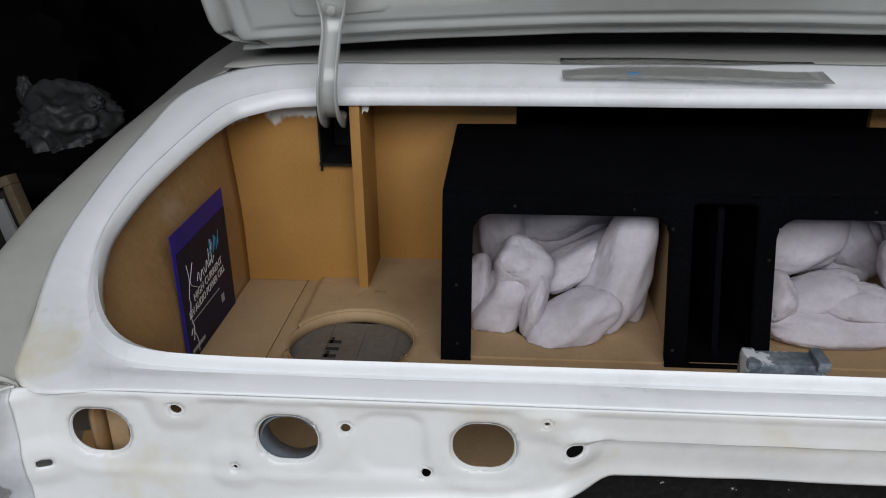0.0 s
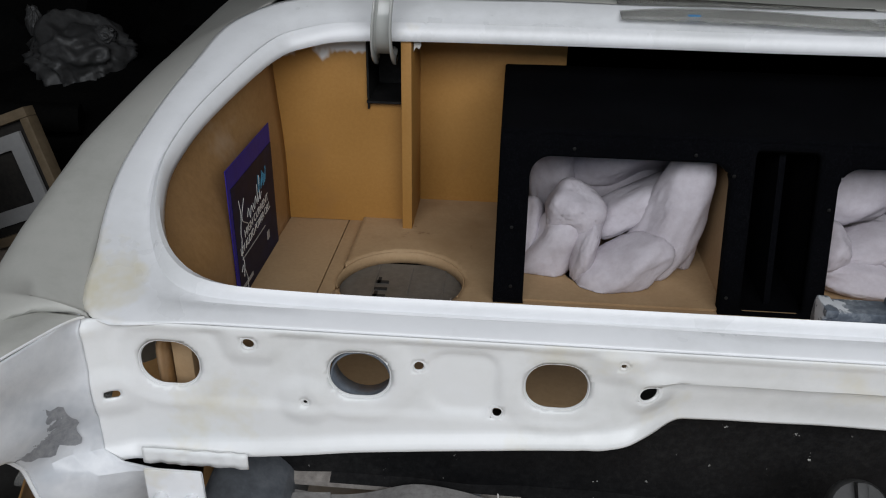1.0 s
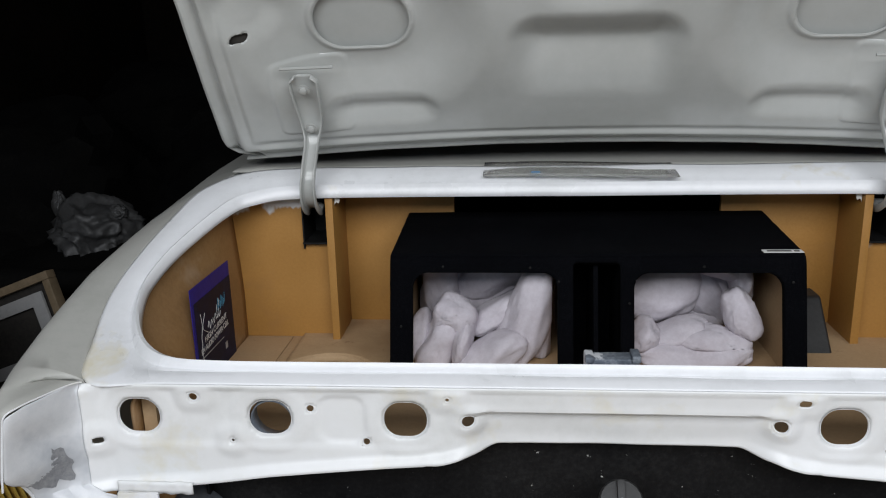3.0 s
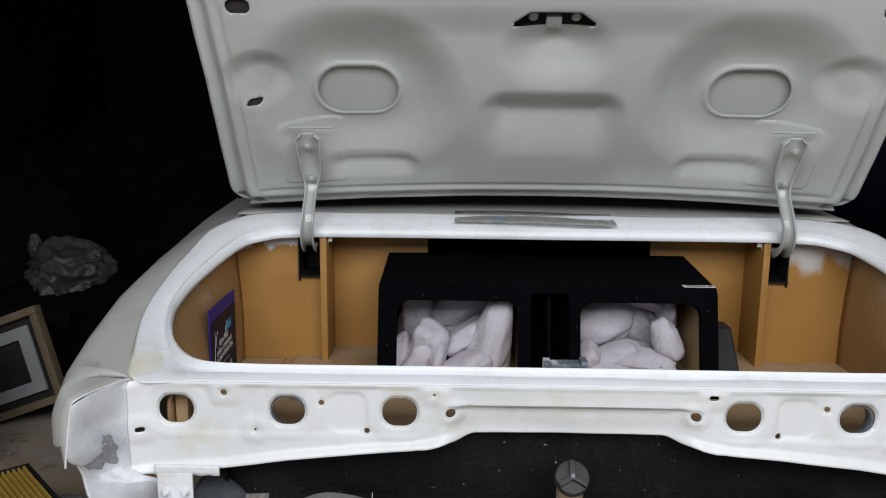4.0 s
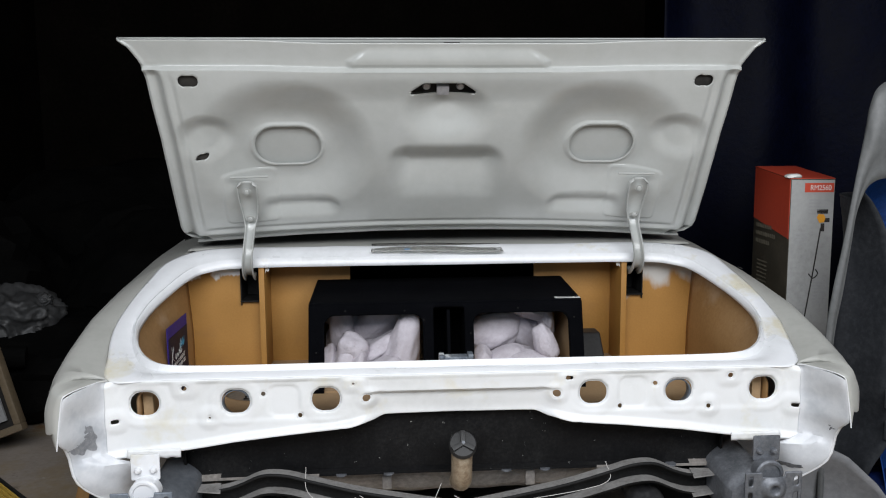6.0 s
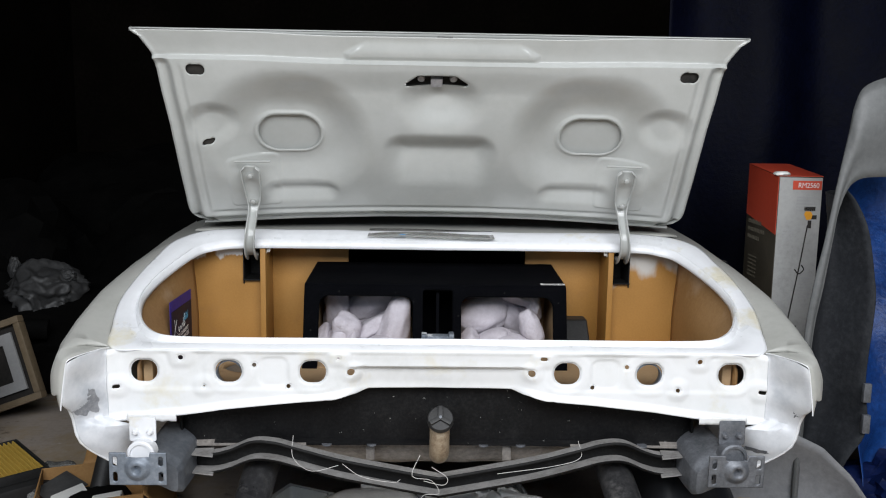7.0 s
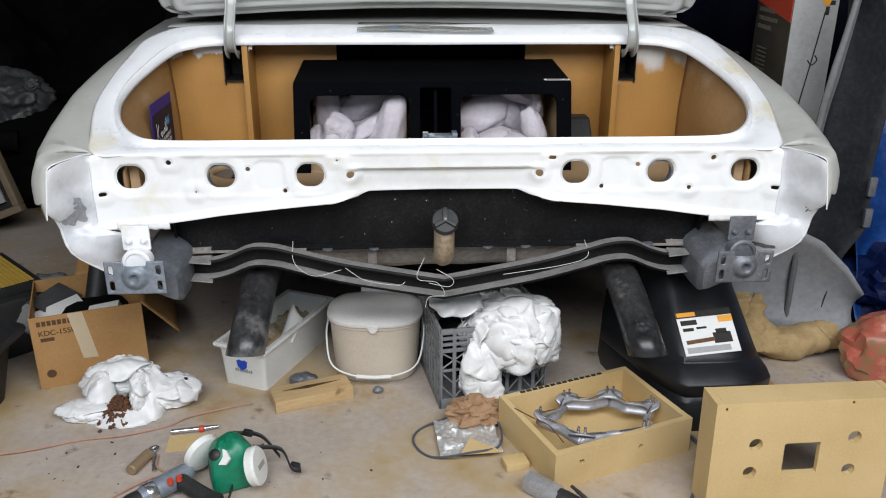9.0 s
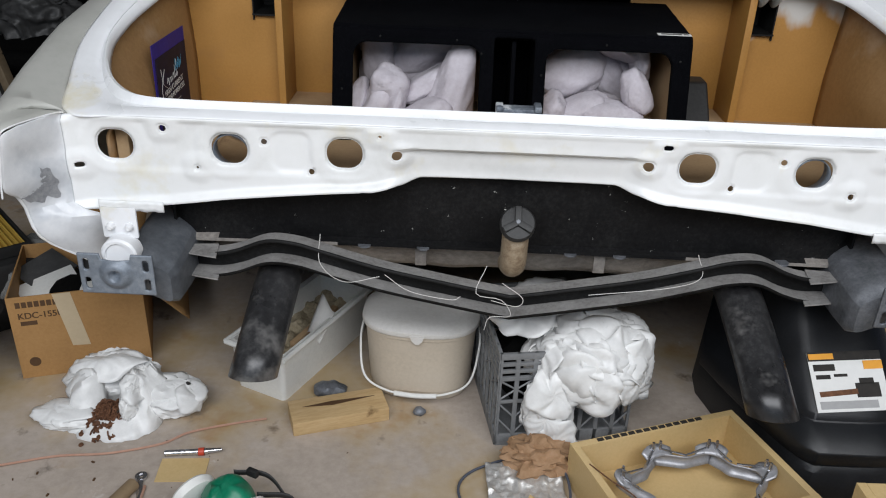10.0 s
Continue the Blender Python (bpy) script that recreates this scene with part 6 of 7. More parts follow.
def case_skin(u, v):
    i = round(v * (len(PR) - 1))
    y, z = PR[i]
    w = HWS[i]
    t = 2 * u - 1
    e = abs(t) ** 3.5
    yy = y + (0.075 * e if y < 0.3 else -0.04 * e)
    if t < -0.3 and y < 0.1:
        yy += 0.3 * ((-t - 0.3) / 0.7) ** 1.5                   # strongly rounded corner
    return (w * t, yy, z - (0.02 * e if z > 0.05 else 0))


rows = sheet(bm, case_skin, NW, len(PR) - 1)
for r in (rows[0], rows[-1]):
    bm.faces.new(r)
bmesh.ops.recalc_face_normals(bm, faces=bm.faces)
part("shell", bm, BLACKCASE, case, bevel=0.008)
# label on the slope
sl = math.atan2(0.18, 0.195)
LM = pose(0, -0.045, 0.212, math.degrees(sl)) @ Matrix.Translation((0.018, -0.026, 0.0035)) @ pose(0, 0, 0, 0, 0, 5)
bm = bmesh.new()
box(bm, -0.068, 0.085, 0.0, 0.125, -0.001, 0.001, m=LM)
part("label", bm, PAPER, case, "white printed paper label", smooth=False)
bar_parts("label_band", [(-0.066, 0.1095, 0.052, 0.012), (0.045, 0.086, 0.04, 0.018)], LM @ Matrix.Translation((0, 0, 0.0016)), INKORANGE, case)
bm = bmesh.new()
bars(bm, [(-0.068, 0.106, 0.153, 0.019), (-0.06, 0.085, 0.045, 0.014), (-0.058, 0.068, 0.03, 0.009), (-0.02, 0.072, 0.028, 0.006), (0.02, 0.028, 0.05, 0.03), (0.03, 0.056, 0.03, 0.012)], LM @ Matrix.Translation((0, 0, 0.001)))
part("label_print", bm, INKBLACK, case)
bm = bmesh.new()
bars(bm, [(-0.055, 0.034, 0.08, 0.011)], LM @ Matrix.Translation((0, 0, 0.0012)) @ pose(0, 0, 0, 0, 0, 3))
part("label_picture", bm, RUST, case, "printed picture of a saw blade")
bm = bmesh.new()
bars(bm, [(-0.06, 0.006, 0.12, 0.016)], LM @ Matrix.Translation((0, 0, 0.001)))
part("label_grey", bm, INKGREY, case)

# shallow fibreboard tray with a cast speaker basket in it
tray = thing("fibreboard_tray", "pale fibreboard speaker box lying open on the floor", "box", pose(0.243, -0.358, 0, 0, 0, 20.5))
TW, TD, TH, TT = 0.4, 0.288, 0.1, 0.016
bm = bmesh.new()
pierced(bm, [TW * i / 84 for i in range(85)], lambda x: (0.0, TH), 22, [lambda x, z: math.hypot(x - 0.075, z - 0.062) - 0.007, lambda x, z: math.hypot(x - 0.245, z - 0.058) - 0.007], lambda x, z: (x, TT / 2, z), 0.0042)
part("front_side", bm, MDFPALE, tray, solid=TT, smooth=False)
for b in ((0, TW, TD - TT, TD), (0, TT, TT, TD - TT), (TW - TT, TW, TT, TD - TT)):
    bm = bmesh.new()
    box(bm, *b, 0, TH - 0.0005, 0.001)
    part("side", bm, MDFPALE, tray, smooth=False)
bm = bmesh.new()
box(bm, TT, TW - TT, TT, TD - TT, 0, 0.014)
part("bottom", bm, MDFPALE, tray, smooth=False)
for k in range(14):
    bm = bmesh.new()
    box(bm, 0.06 + 0.0185 * k, 0.074 + 0.0185 * k, TD - 0.0125, TD - 0.004, TH - 0.001, TH + 0.0012)
    part("strip_tooth", bm, INKBLACK, tray, smooth=False)

basket = thing("speaker_basket", "cast aluminium speaker basket lying in the tray", "speaker frame", pose(0.392, -0.172, 0.078, -3, 2, 12))
CORN = [8, 62, 108, 165, 235, 300]
RA, RB = 0.15, 0.1


def on_ring(a, k=1.0, z=0.0):
    return Vector((k * RA * math.cos(radians(a)), k * RB * math.sin(radians(a)), z))


for k in range(6):
    a0, a1 = CORN[k], CORN[(k + 1) % 6] + (360 if k == 5 else 0)
    P = smooth_path([on_ring(a0), on_ring(a0 * 0.75 + a1 * 0.25, 0.86), on_ring((a0 + a1) / 2, 0.78), on_ring(a0 * 0.25 + a1 * 0.75, 0.86), on_ring(a1)], 20)
    bm = bmesh.new()
    sheet(bm, lambda u, v, P=P: P[round(u * 20)] * (1 + 0.12 * math.sin(math.pi * v)) + Vector((0, 0, -0.022 + 0.03 * v)), 20, 5)
    part("rim_arc", bm, ALU, basket, solid=0.003)
    # corner wing with two upright pins and a pair of bright rods
    bm = bmesh.new()
    sheet(bm, lambda u, v, a0=a0: on_ring(a0 + 13 * (2 * u - 1), 0.93 + 0.24 * v * (1 - 0.35 * (2 * u - 1) ** 2), 0.006 + 0.014 * v - 0.008 * (2 * u - 1) ** 2), 10, 4)
    part("lug", bm, ALU, basket, solid=0.005)
    for d in (-3.2, 3.2):
        bm = bmesh.new()
        e_ = on_ring(a0 + d, 1.06, 0.01)
        tube(bm, [e_, e_ + Vector((0, 0, 0.024))], [0.0045, 0.003], 8, 2)
        part("pin", bm, CHROME, basket)
    for d in (-24, 24):
        bm = bmesh.new()
        tube(bm, [on_ring(a0 + d * 0.15, 1.04, 0.016), on_ring(a0 + d, 0.84, 0.008)], 0.0022, 6)
        part("rod", bm, CHROME, basket)

# standing fibreboard box with holes
stand = thing("terminal_box", "pale fibreboard box with cut square and round holes, standing upright", "box", pose(0.568, -0.464, 0, -2, 0, 1.5))
SW, SD, SH = 0.42, 0.078, 0.288
bm = bmesh.new()
hs = [(lambda x, z, a=a, b=b: math.hypot(x - a, z - b) - 0.0155) for a, b in ((0.1, 0.182), (0.094, 0.11), (0.328, 0.19), (0.326, 0.106))] + [lambda x, z: sd_rrect(x, z, 0.21, 0.142, 0.041, 0.04, 0.003)]
pierced(bm, [SW * i / 200 for i in range(201)], lambda x: (0.0, SH), 138, hs, lambda x, z: (x, 0.008, z), 0.0019)
part("front_side", bm, MDFPALE, stand, solid=0.016, smooth=False)
for b in ((0, 0.016, 0.0165, SD, 0, SH), (SW - 0.016, SW, 0.0165, SD, 0, SH), (0.0165, SW - 0.0165, 0.0165, SD, SH - 0.016, SH - 0.0005), (0.0165, SW - 0.0165, 0.0165, SD, 0.0005, 0.016)):
    bm = bmesh.new()
    box(bm, *b, 0.001)
    part("side", bm, MDFPALE, stand, smooth=False)
for (x, z) in ((0.03, 0.02), (0.022, 0.276), (0.31, 0.28)):
    bm = bmesh.new()
    lathe(bm, [(0.003, 0), (0.003, 0.001)], 8, pose(x, 0.0, z, 90))
    part("nail", bm, INKBROWN, stand)

# respirator
mask = thing("respirator", "green rubber respirator mask with white filter discs", "respirator", pose(-0.522, -0.268, 0.0, 0, 0, -24))
bm = bmesh.new()


def mask_body(u, v):
    a = 2 * math.pi * u
    prof = [(0.012, 0.118), (0.03, 0.116), (0.046, 0.104), (0.056, 0.085), (0.061, 0.055), (0.064, 0.02), (0.06, 0.004)]
    r, z = prof[round(v * 6)]
    c, d = math.cos(a), math.sin(a)
    pinch = 1 - 0.3 * max(0, d) ** 2
    chin = 1 + 0.28 * max(0.0, -d) ** 5                          # narrows to a point at the chin
    wide = 1 - 0.38 * max(0.0, -d) ** 2
    return (r * 0.98 * c * pinch * wide, r * 0.92 * d * chin - 0.01 * (1 - v), z + 0.006 * math.cos(3 * a) * (1 - v))


rows = sheet(bm, mask_body, 40, 6, closed=True)
bm.faces.new([r[0] for r in rows])
bmesh.ops.recalc_face_normals(bm, faces=bm.faces)
body = part("face_piece", bm, GREENMASK, mask, "dark green rubber face piece")
bm = bmesh.new()
prism(bm, [(-0.024, 0.012), (-0.012, 0.022), (0.01, 0.02), (0.026, 0.004), (0.02, -0.012), (0.002, -0.016), (-0.018, -0.012)], 0, 0.007, pose(0.006, -0.05, 0.092, 48))
bmesh.ops.recalc_face_normals(bm, faces=bm.faces)
part("valve_plate", bm, WHITEPLASTIC, body, "white valve cover")
bm = bmesh.new()
lathe(bm, [(0.014, 0), (0.014, 0.012), (0.008, 0.016)], 18, pose(-0.006, -0.05, 0.097, 48))
part("valve", bm, BLACKRUB, body)
for sx in (-1, 1):
    bm = bmesh.new()
    lathe(bm, [(0.03, 0), (0.045, 0.004), (0.047, 0.02), (0.042, 0.026), (0.02, 0.028)], 28, pose(sx * 0.062, -0.02, 0.062, 0, sx * 75, sx * 18))
    f = part("filter_disc", bm, WHITEPLASTIC, mask, "white plastic filter disc")
    bm = bmesh.new()
    bars(bm, [(-0.02, -0.006, 0.04, 0.012)], pose(sx * 0.062, -0.02, 0.062, 0, sx * 75, sx * 18) @ Matrix.Translation((0, 0, 0.0282)) @ pose(0, 0, 0, 0, 0, 80))
    part("disc_print", bm, INKGREY, f)
for k, pts in enumerate(([(0.04, 0.03, 0.08), (0.09, 0.07, 0.06), (0.13, 0.05, 0.03), (0.15, 0.06, 0.02)], [(-0.03, 0.05, 0.09), (0.02, 0.09, 0.07), (0.08, 0.08, 0.03)], [(0.03, -0.05, 0.02), (0.05, -0.13, 0.01), (-0.02, -0.19, 0.006), (-0.08, -0.17, 0.006)])):
    bm = bmesh.new()
    P = smooth_path(pts, 20)
    sheet(bm, lambda u, v, P=P: P[round(u * 20)] + Vector((0, 0, 0.012 * (v - 0.5))), 20, 2)
    part("strap", bm, BLACKRUB, mask, "black elastic strap", solid=0.002)
for (x, y, z) in ((0.0, 0.07, 0.085), (0.135, 0.06, 0.03)):
    bm = bmesh.new()
    box(bm, x - 0.012, x + 0.012, y - 0.006, y + 0.006, z - 0.008, z + 0.008, 0.003)
    part("buckle", bm, BLACKRUB, mask)

# drill
drill = thing("power_drill", "grey and black pneumatic drill lying on its side", "drill", pose(-0.706, -0.37, 0.034, 0, 0, 47))
bm = bmesh.new()
lathe(bm, [(0.018, -0.02), (0.024, 0.0), (0.026, 0.06), (0.024, 0.11), (0.016, 0.125)], 20, pose(0, 0, 0, 0, 90, 0))
part("body", bm, BLUEGREY, drill)
bm = bmesh.new()
lathe(bm, [(0.0262, 0.002), (0.027, 0.004), (0.027, 0.024), (0.0262, 0.026)], 20, pose(0, 0, 0, 0, 90, 0))
part("collar", bm, CHROME, drill, "bright ribbed collar")
bm = bmesh.new()
lathe(bm, [(0.008, -0.075), (0.018, -0.06), (0.022, -0.03), (0.02, -0.005)], 18, pose(0, 0, 0, 0, 90, 0))
part("chuck", bm, BLACKRUB, drill)
bm = bmesh.new()
tube(bm, [(-0.075, 0, 0), (-0.16, 0, -0.022)], 0.003, 8)
part("bit", bm, CHROME, drill)
bm = bmesh.new()
tube(bm, [(0.085, 0.0, 0), (0.09, -0.05, -0.005), (0.095, -0.1, -0.008), (0.1, -0.135, -0.01)], [0.02, 0.019, 0.019, 0.022], 14, 10)
part("handle", bm, BLACKRUB, drill, "taped black handle")
for (x, y) in ((0.055, -0.025), (0.075, -0.03)):
    bm = bmesh.new()
    lathe(bm, [(0.007, 0), (0.007, 0.012)], 12, pose(x, y, 0.014, 0, 0, 0))
    part("button", bm, INKRED, drill, "red button")

# pliers
pl = thing("pliers", "pliers with yellow dipped handles", "pliers", pose(-0.742, -0.44, 0.012, 0, 0, 24))
for d in (-1, 1):
    bm = bmesh.new()
    tube(bm, [(0.0, d * 0.004, 0), (0.03, d * 0.012, 0), (0.07, d * 0.016, 0), (0.105, d * 0.013, 0)], [0.006, 0.009, 0.0095, 0.008], 10, 12)
    part("grip", bm, YELLOW, pl, "yellow grip")
bm = bmesh.new()
tube(bm, [(0.005, 0.0, 0), (-0.03, 0.0, 0), (-0.07, 0.003, 0)], [0.01, 0.012, 0.003], 10, 8, flat=0.7)
part("jaw", bm, DARKSTEEL, pl)

# ratchet, sockets and scraps round the tools
rt = thing("air_fitting", "bright steel air fitting with a red ring", "fitting", pose(-0.72, -0.075, 0.009, 0, 0, 8))
bm = bmesh.new()
tube(bm, [(0, 0, 0), (0.07, 0, 0)], 0.007, 12)
part("stem", bm, CHROME, rt)
bm = bmesh.new()
tube(bm, [(0.071, 0, 0), (0.083, 0, 0)], 0.0088, 12)
part("ring", bm, INKRED, rt, "red ring")
bm = bmesh.new()
tube(bm, [(0.084, 0, 0), (0.12, 0.004, 0)], [0.007, 0.004], 12)
part("nipple", bm, CHROME, rt)
wr = thing("wrench", "small chrome ring wrench on the concrete", "wrench", pose(-0.745, -0.15, 0.004, 0, 0, -75))
bm = bmesh.new()
box(bm, 0, 0.09, -0.005, 0.005, -0.002, 0.003, 0.001)
lathe(bm, [(0.006, -0.003), (0.0125, -0.003), (0.0125, 0.004), (0.006, 0.004)], 16, pose(-0.006, 0, 0.0), cap=False)
part("shank", bm, CHROME, wr)
bm = bmesh.new()
tube(bm, [(0, 0, 0), (0.075, 0, 0)], 0.014, 14)
ob = part("socket_tube", bm, material("brass_tube", [(0.28, 0.2, 0.12), (0.38, 0.28, 0.17)], 0.5, 0.4), bevel=0.002)
ob.matrix_basis = pose(-0.775, -0.245, 0.014, 0, 0, 70)
tagged(ob, "short dull brass tube lying on the floor", "tube")
bm = bmesh.new()
box(bm, -0.05, 0.05, -0.035, 0.035, 0, 0.002)
ob = part("sanding_scrap", bm, MDFPALE, smooth=False)
ob.matrix_basis = pose(-0.67, -0.115, 0.0005, 0, 0, 5)
tagged(ob, "tan sandpaper scrap lying on the concrete", "sandpaper")
for k, pts in enumerate(([(-1.25, -0.16), (-1.08, -0.14), (-0.95, -0.095), (-0.84, -0.08), (-0.74, -0.04), (-0.69, 0.0), (-0.6, 0.04), (-0.53, 0.06)],
                         [(-0.95, -0.47), (-0.865, -0.43), (-0.79, -0.33), (-0.72, -0.265), (-0.64, -0.225)], [(-0.73, -0.17), (-0.72, -0.22), (-0.69, -0.25), (-0.7, -0.3)])):
    bm = bmesh.new()
    tube(bm, [(x, y, 0.0045 + 0.002 * (i % 2)) for i, (x, y) in enumerate(pts)], 0.0028, 6, 40)
    tagged(part("copper_cable", bm, COPPER), "thin pinkish copper cable trailing over the floor", "cable", "loose cables")
bm = bmesh.new()
rnd = random.Random(11)
for k in range(45):
    x, y = rnd.gauss(-0.72, 0.16), rnd.gauss(-0.25, 0.12)
    s_ = rnd.uniform(0.0012, 0.004)
    box(bm, -s_, s_, -s_ * 0.5, s_ * 0.5, 0, s_ * 0.6, m=pose(x, y, 0.0002, 0, 0, rnd.uniform(0, 180)))
tagged(part("floor_crumbs", bm, INKBROWN, smooth=False), "dark crumbs and screws scattered over the concrete", "debris", "", "stuff")
bm = bmesh.new()
crumpled(bm, (-0.181, 0.11, 0.008), (0.014, 0.012, 0.01), 5, 0.3, 2, 2, 0.0005)
tagged(part("grey_scrap", bm, DULLSTEEL), "tiny dark metal scrap on the concrete", "scrap")

# foil pack, paper and cable
bm = bmesh.new()
sheet(bm, lambda u, v: (-0.02 + 0.16 * u - 0.01 * v, -0.22 + 0.16 * v + 0.01 * u, 0.012 + 0.008 * noise.noise(Vector((u * 5, v * 5, 1))) + 0.006 * noise.noise(Vector((u * 14, v * 14, 1)))), 40, 40)
tagged(part("foil_bag", bm, FOIL, solid=0.001), "crinkled clear and silver foil bag on the floor", "foil bag")
bm = bmesh.new()
prism(bm, [(0.03, -0.235), (0.135, -0.228), (0.06, -0.165)], 0.022, 0.026)
tagged(part("board_scrap", bm, MDFPALE, smooth=False), "triangular pale fibreboard scrap on the foil", "offcut")
bm = bmesh.new()
box(bm, -0.03, 0.03, -0.022, 0.022, 0, 0.02, 0.002)
ob = part("board_scrap", bm, MDFPALE)
ob.matrix_basis = pose(0.165, -0.255, 0.0, 0, 0, 12)
tagged(ob, "small pale fibreboard block by the tray", "offcut")
bm = bmesh.new()
crumpled(bm, (0.085, -0.055, 0.03), (0.06, 0.04, 0.035), 21, 0.6, 4, 2.6, 0.002)
tagged(part("paper_bag", bm, BROWNPAPER), "crumpled brown paper bag between crate and tray", "paper bag")
bm = bmesh.new()
tube(bm, [(0.13, -0.02, 0.03), (0.05, -0.03, 0.012), (-0.06, -0.085, 0.006), (-0.085, -0.15, 0.005), (-0.04, -0.215, 0.005), (0.06, -0.235, 0.03), (0.13, -0.2, 0.02), (0.145, -0.13, 0.02), (0.13, -0.06, 0.03)], 0.003, 6, 60)
tagged(part("coiled_cable", bm, material("dark_cable", [(0.05, 0.06, 0.08), (0.09, 0.1, 0.13)], 0.5, bump=0)), "grey-blue cable coiled round the foil bag", "cable", "loose cables")
bm = bmesh.new()
tube(bm, [(0.62, -0.14, 0.02), (0.65, -0.19, 0.005), (0.63, -0.29, 0.005), (0.57, -0.39, 0.005), (0.535, -0.45, 0.005), (0.505, -0.51, 0.005), (0.44, -0.515, 0.005), (0.38, -0.5, 0.005)], 0.0045, 6, 60)
tagged(part("slate_cable", bm, material("slate_cable", [(0.07, 0.08, 0.1), (0.1, 0.11, 0.14)], 0.5, bump=0)), "slate grey cord running along the tray", "cable", "loose cables")
bm = bmesh.new()
tube(bm, [(0.175, -0.15, 0.1), (0.21, -0.2, 0.105), (0.25, -0.235, 0.1), (0.285, -0.25, 0.06)], 0.0015, 5, 20)
tagged(part("red_lead", bm, RUST), "thin rusty red lead over the tray's edge", "wire")

# cut-off tool
ct = thing("cutoff_tool", "grey and black pneumatic cut-off tool on the floor", "air tool", pose(0.192, -0.356, 0.024, 0, 4, -42))
bm = bmesh.new()
box(bm, -0.02, 0.075, -0.021, 0.021, -0.02, 0.02, 0.008)
part("barrel", bm, ALU, ct)
bm = bmesh.new()
tube(bm, [(0.07, 0, 0), (0.1, 0, 0), (0.165, 0, -0.002)], [0.022, 0.023, 0.019], 16, 6)
part("sleeve", bm, BLACKRUB, ct, "black rubber sleeve")
bm = bmesh.new()
tube(bm, [(0.165, 0, -0.002), (0.19, 0, -0.003), (0.2, 0, -0.004), (0.235, 0, -0.006)], [0.019, 0.016, 0.007, 0.005], 14, 12)
part("coupler", bm, CHROME, ct)
bm = bmesh.new()
tube(bm, [(0.165, 0.008, 0.016), (0.12, 0.014, 0.026), (0.09, 0.018, 0.032)], [0.004, 0.005, 0.004], 8, 8)
part("lever", bm, BLACKRUB, ct)

# ---- along the right side ----
# paper white darkened: the dim right side is put into this colour
CARTONWHITE = material("shaded_carton_white", [(0.281, 0.281, 0.273), (0.351, 0.351, 0.343), (0.39, 0.39, 0.382)], 0.6, big=8, small=60, bump=0.05)
KHAKIPALE = material("pale_khaki_ink", [(0.14, 0.125, 0.09), (0.18, 0.16, 0.12)], 0.6, bump=0)
tb = thing("trimmer_carton", "tall red, white and khaki string trimmer carton", "box", pose(1.134, 0.652, 0, 0, 0, -4))
bm = bmesh.new()
box(bm, 0, 0.142, 0, 0.31, 0, 1.172, 0.002)
for v in bm.verts:
    v.co.z += 0.03 if v.co.y > 0.2 and v.co.z > 1.1 else 0.0                # top flaps sprung up at the back
part("carton", bm, KHAKI, tb, "khaki carton sides")
bm = bmesh.new()
box(bm, 0.002, 0.141, -0.0015, 0.0, 0.002, 1.168)
front = part("front_print", bm, CARTONWHITE, tb, "white printed front", smooth=False)
bm = bmesh.new()
box(bm, -0.0015, 0.0, 0.002, 0.308, 1.02, 1.17)
box(bm, -0.001, 0.143, -0.001, 0.311, 1.172, 1.174)
for v in bm.verts:
    v.co.z += 0.03 if v.co.y > 0.2 and v.co.z > 1.1 else (-0.045 if v.co.y < 0.1 and v.co.z < 1.1 else 0.0)
part("red_band", bm, INKRED, tb, smooth=False)
FB = Matrix(((1, 0, 0, 0), (0, 0, -1, -0.0016), (0, 1, 0, 0), (0, 0, 0, 1)))
bm = bmesh.new()
bars(bm, [(0.045, 1.128, 0.094, 0.03)], FB)
part("title_bar", bm, INKRED, front)
bm = bmesh.new()
text_mesh(bm, "RM2560", 0.024, FB @ pose(0.062, 1.135, 0.0008), squeeze=0.85)
part("lettering", bm, PAPER, front)
bar_parts("small_print", [(0.06, 1.1 - 0.011 * i, 0.07 - 0.01 * (i % 2), 0.006) for i in range(5)] + [(0.02, 0.99 - 0.011 * i, 0.04, 0.006) for i in range(4)] + [(0.085, 0.84 - 0.011 * i, 0.045, 0.006) for i in range(8)] + [(0.03, 0.63, 0.08, 0.007), (0.03, 0.61, 0.06, 0.006)], FB, INKGREY, front)
bm = bmesh.new()
tube(bm, [FB @ Vector((0.102, 1.01, 0.001)), FB @ Vector((0.085, 0.87, 0.001)), FB @ Vector((0.055, 0.65, 0.001))], 0.0022, 6)
tube(bm, [FB @ Vector((0.07, 0.86, 0.001)), FB @ Vector((0.085, 0.845, 0.001)), FB @ Vector((0.1, 0.86, 0.001)), FB @ Vector((0.092, 0.875, 0.001))], 0.002, 6, 12)
bars(bm, [(0.045, 0.635, 0.03, 0.012), (0.088, 1.058, 0.036, 0.014), (0.11, 1.03, 0.02, 0.014), (0.05, 0.66, 0.04, 0.006), (0.102, 1.0, 0.012, 0.026)], FB)
part("trimmer_picture", bm, INKBLACK, front, "printed picture of a string trimmer")
bm = bmesh.new()
prism(bm, [(0.088, 1.046), (0.093, 1.057), (0.11, 1.056), (0.116, 1.045), (0.112, 1.03), (0.097, 1.028)], 0.0006, 0.0012, FB)
bmesh.ops.recalc_face_normals(bm, faces=bm.faces)
part("engine_picture", bm, INKORANGE, front, smooth=False)
SB = Matrix(((0, 0, -1, -0.001), (-1, 0, 0, 0.31), (0, 1, 0, 0), (0, 0, 0, 1)))
